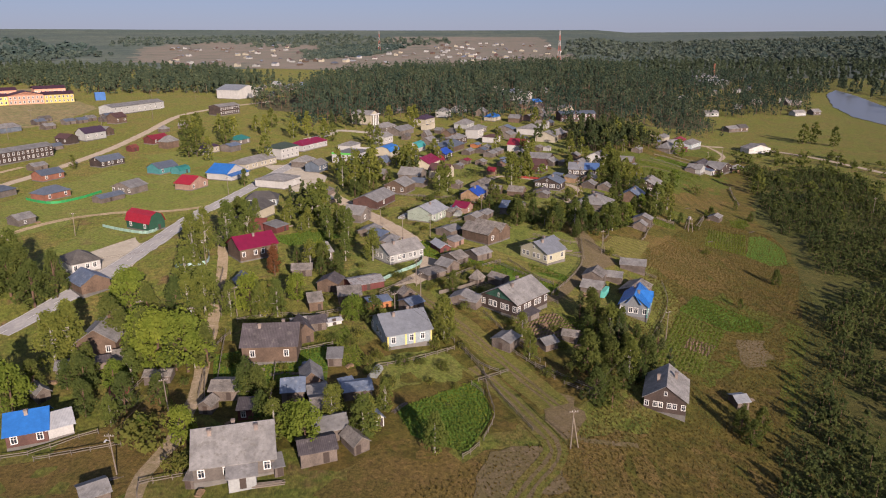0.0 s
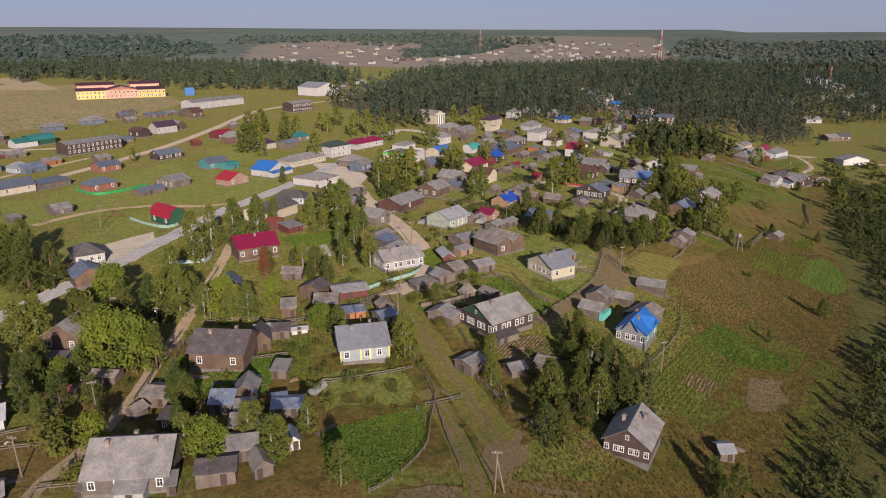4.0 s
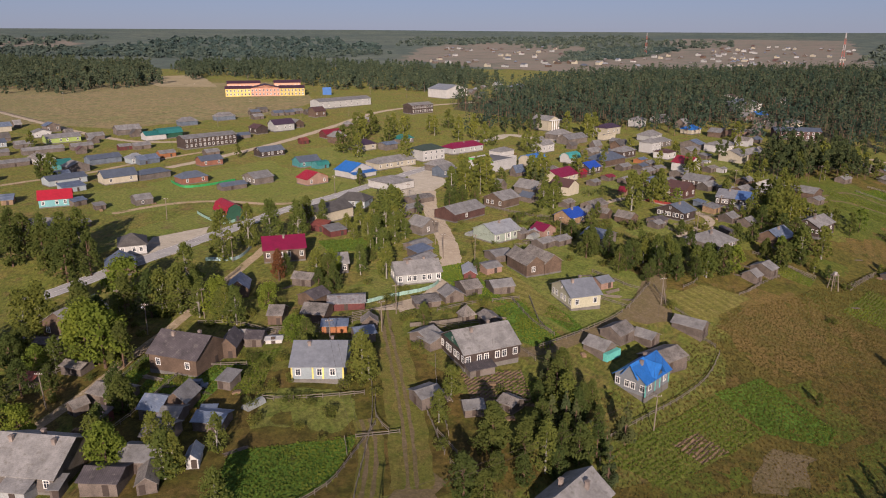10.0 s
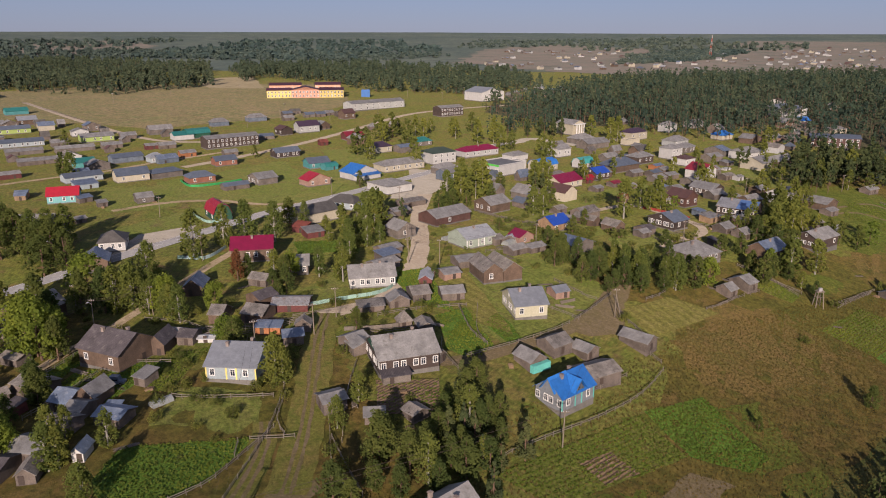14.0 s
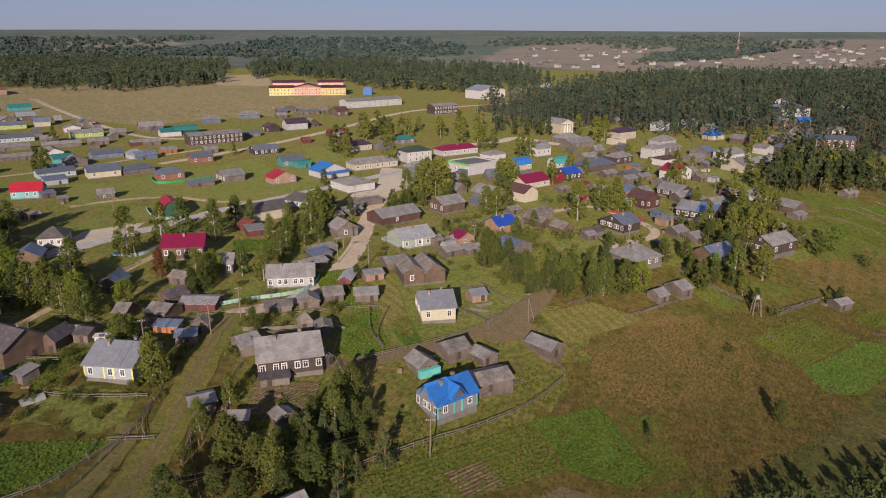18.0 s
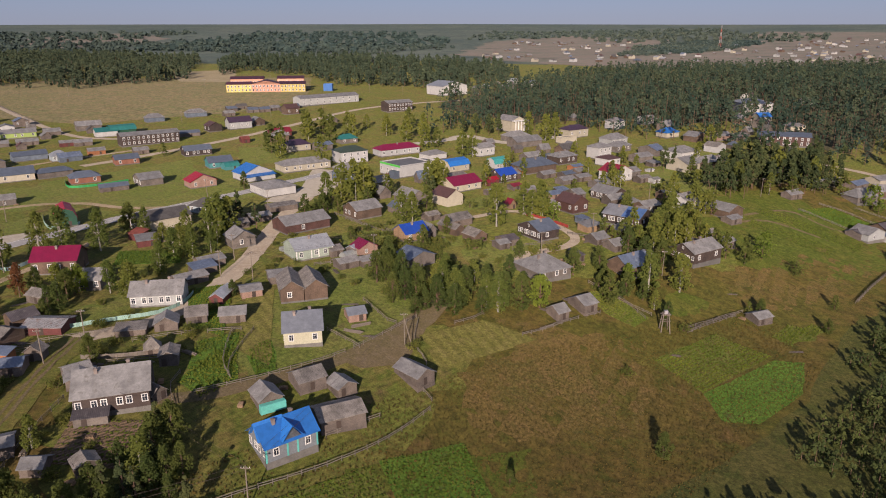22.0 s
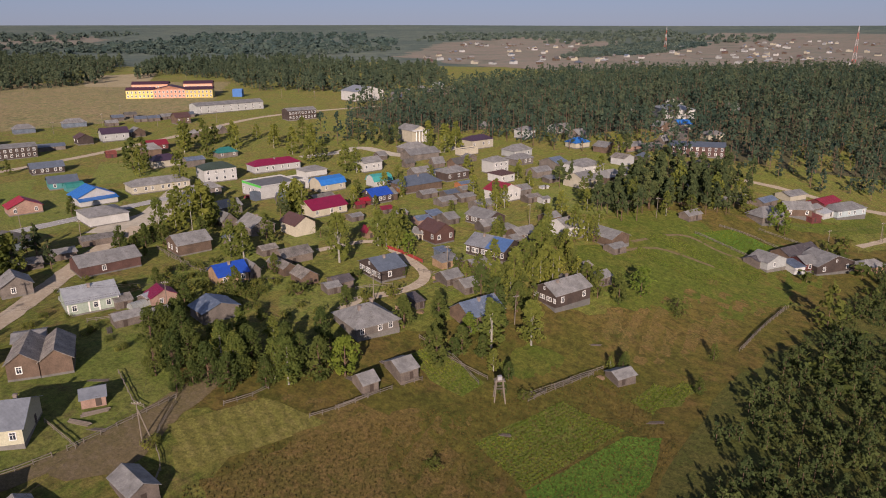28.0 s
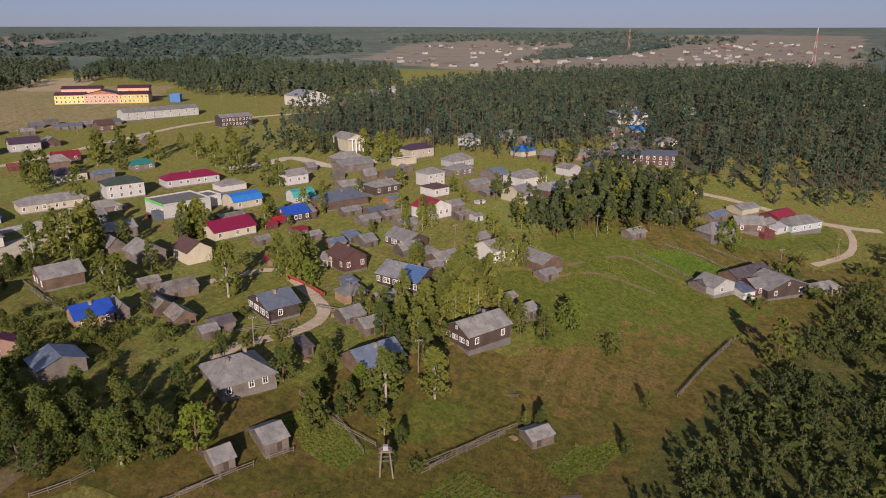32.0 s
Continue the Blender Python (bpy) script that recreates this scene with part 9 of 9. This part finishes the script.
fence([(78.7, 300.6), (89.2, 297.6), (98.9, 297.2)], "wood")
fence([(77.6, 265.5), (82.1, 276.1), (87.1, 286.3)], "wood")
fence([(108.2, 297.2), (112.1, 304.8), (118.7, 316.9)], "wood")
fence([(48.2, 312.6), (52.7, 318.6), (57.8, 323.1)], "wood")
fence([(150.8, 355.8), (155.0, 374.1), (160.9, 394.2)], "wood")
fence([(20.9, 220.0), (27.6, 205.5), (31.7, 201.2)], "wood")
fence([(-67.1, 129.4), (-67.1, 137.9), (-66.1, 144.7), (-63.7, 152.1)], "wood")
fence([(12.2, 331.9), (14.5, 310.0), (-5.7, 309.5), (-30.5, 317.9)], "wood")
fence([(58.3, 337.4), (71.5, 338.6), (78.2, 344.8)], "wood")
fence([(147, 460), (157, 460), (170, 461)], "wood")
fence([(-53.6, 173.1), (-42.3, 175.5), (-24.2, 173.9), (-13.4, 189.2)], "wood")
fence([(1.4, 200.4), (8.0, 209.1), (18.4, 218.3)], "wood")
fence([(-19.4, 197.4), (-14.1, 205.3), (-7.4, 214.6), (-7.2, 223.0), (-10.8, 229.7)], "mint", solid=True)
fence([(-127.9, 260.4), (-117.1, 254.0), (-107.1, 250.9), (-104.9, 260.2)], "mint", solid=True)
fence([(-181.5, 305.1), (-166.6, 297.5), (-159.1, 306.7), (-155.6, 320.4)], "green", solid=True)
fence([(-83.2, 212.4), (-74.9, 215.8), (-78.1, 228.5)], "blue", solid=True)
fence([(-83.4, 212.0), (-74.8, 215.2)], "mint", solid=True)
fence([(35.6, 353.3), (43.0, 351.3), (55.9, 345.1)], "red", solid=True)
fence([(12.6, 163.1), (19.6, 154.2), (27.1, 144.9), (34.2, 141.2)], "wood")
fence([(4.5, 159.3), (8.3, 152.0), (12.6, 149.0)], "wood")
fence([(-40.1, 167.3), (-33.0, 174.4), (-18.5, 180.1)], "wood")
fence([(-17.8, 189.6), (-8.8, 200.5)], "wood")
fence([(-1.1, 188.9), (5.9, 193.8), (11.1, 199.6)], "wood", solid=True)
fence([(-38.2, 149.5), (-36.1, 135.7), (-35.4, 127.4)], "wood")
fence([(-14.6, 146.4), (-8.9, 148.9), (2.7, 157.6)], "wood")
fence([(59.3, 252.4), (61.9, 258.1), (62.8, 262.2)], "wood")
fence([(75.0, 260.0), (78.1, 266.0), (80.8, 273.0)], "wood")
fence([(80.4, 300.8), (86.1, 300.0), (91.8, 297.5), (98.0, 294.0)], "wood")
fence([(109.5, 296.0), (113.2, 304.8), (119.1, 317.0)], "wood")
fence([(126.2, 432.7), (142.5, 429.5), (157.8, 426.5)], "wood")
fence([(133.1, 448.7), (146.4, 449.5), (158.6, 446.0)], "wood")
fence([(-22.1, 313.9), (-3.2, 307.5), (13.0, 304.5)], "wood")
fence([(49.2, 310.4), (58.9, 301.0), (67.7, 307.3)], "wood")
fence([(2.9, 264.9), (8.3, 270.9), (13.9, 277.1)], "wood")
fence([(150.1, 354.4), (154.8, 374.5), (160.0, 393.2)], "wood")
fence([(-51.5, 135.3), (-54.4, 151.1), (-54.4, 161.8), (-53.3, 165.8)], "wood")
fence([(-58.8, 176.9), (-63.7, 191.6), (-67.5, 208.8)], "wood")
fence([(-44.7, 150.2), (-34.9, 153.3), (-26.2, 156.8)], "wood")
fence([(-33.2, 174.7), (-24.9, 179.6), (-15.0, 189.3)], "wood")
fence([(-61.2, 119.5), (-66.5, 118.2), (-76.0, 115.9)], "wood")
fence([(16.7, 216.9), (26.1, 204.9), (32.8, 200.4)], "wood")
fence([(32.6, 249.5), (45.0, 242.7), (47.6, 242.8)], "wood")
fence([(31.9, 186.1), (24.7, 191.5), (22.6, 196.0)], "wood")
fence([(31.1, 230.6), (47.1, 227.6)], "wood")
fence([(-566.3, 475.2), (-457.0, 438.6), (-364.4, 408.1)], "wood", 1.6)
fence([(10.8, 176.8), (16.3, 164.8), (23.9, 152.3)], "wood")
fence([(21.5, 152.3), (28.6, 146.8), (35.2, 142.3)], "wood")
fence([(59.7, 198.8), (64.3, 210.8)], "wood")

# ---- the trees of the further streets, joined kind by kind ----
for _k, _pts in FAR_SPOTS.items():
    _r = np.random.default_rng(len(_pts))
    _lib = [leaf_cloud(_r, *crown_shape(_r, _k, 9.0), 260, 0.46) for _ in range(5)]
    _V, _F, _bm, _n = [], [], bmesh.new(), 0
    for _x, _y, _h in _pts:
        _v, _f = _lib[_r.integers(0, 5)]
        _s, _a = _h / 9.0, _r.random() * math.tau
        _w, _z = _s * (0.9 + 0.25 * _r.random()), ground(_x, _y)
        _V.append(np.stack([(_v[:, 0] * math.cos(_a) - _v[:, 1] * math.sin(_a)) * _w + _x, (_v[:, 0] * math.sin(_a) + _v[:, 1] * math.cos(_a)) * _w + _y, _v[:, 2] * _s + _z], 1))
        _F.append(_f + _n)
        _n += len(_v)
        tube(_bm, (_x, _y, _z - 0.5), (_x, _y, _z + _h * 0.8), 0.16, 0.05, 5)
    _root = tagged(new("street_trees"), {"bush": "low leafy bushes", "pine": "tall pines", "dark": "dark green leafy trees", "maple": "bright green broad trees"}.get(_k, "green birch trees") + " among the village houses", "trees", kind="stuff")
    _o = new("crowns", raw_mesh("crowns", np.concatenate(_V), 4, np.concatenate(_F), LEAVES[_k]))
    _o.parent = _root
    tagged(_o, kind="stuff")
    tagged(part("trunks", _bm, bark_white if _k == "birch" else bark_brown, _root), kind="stuff")

# ---- rough dry grass over the wild slopes ----
tufts("dry_grass", [(-35, 85), (60, 80), (110, 180), (145, 300), (125, 330), (75, 250), (50, 185), (30, 130)], 1.0, 0.30, straw_mat, 32, "tall dry brown grass stalks")
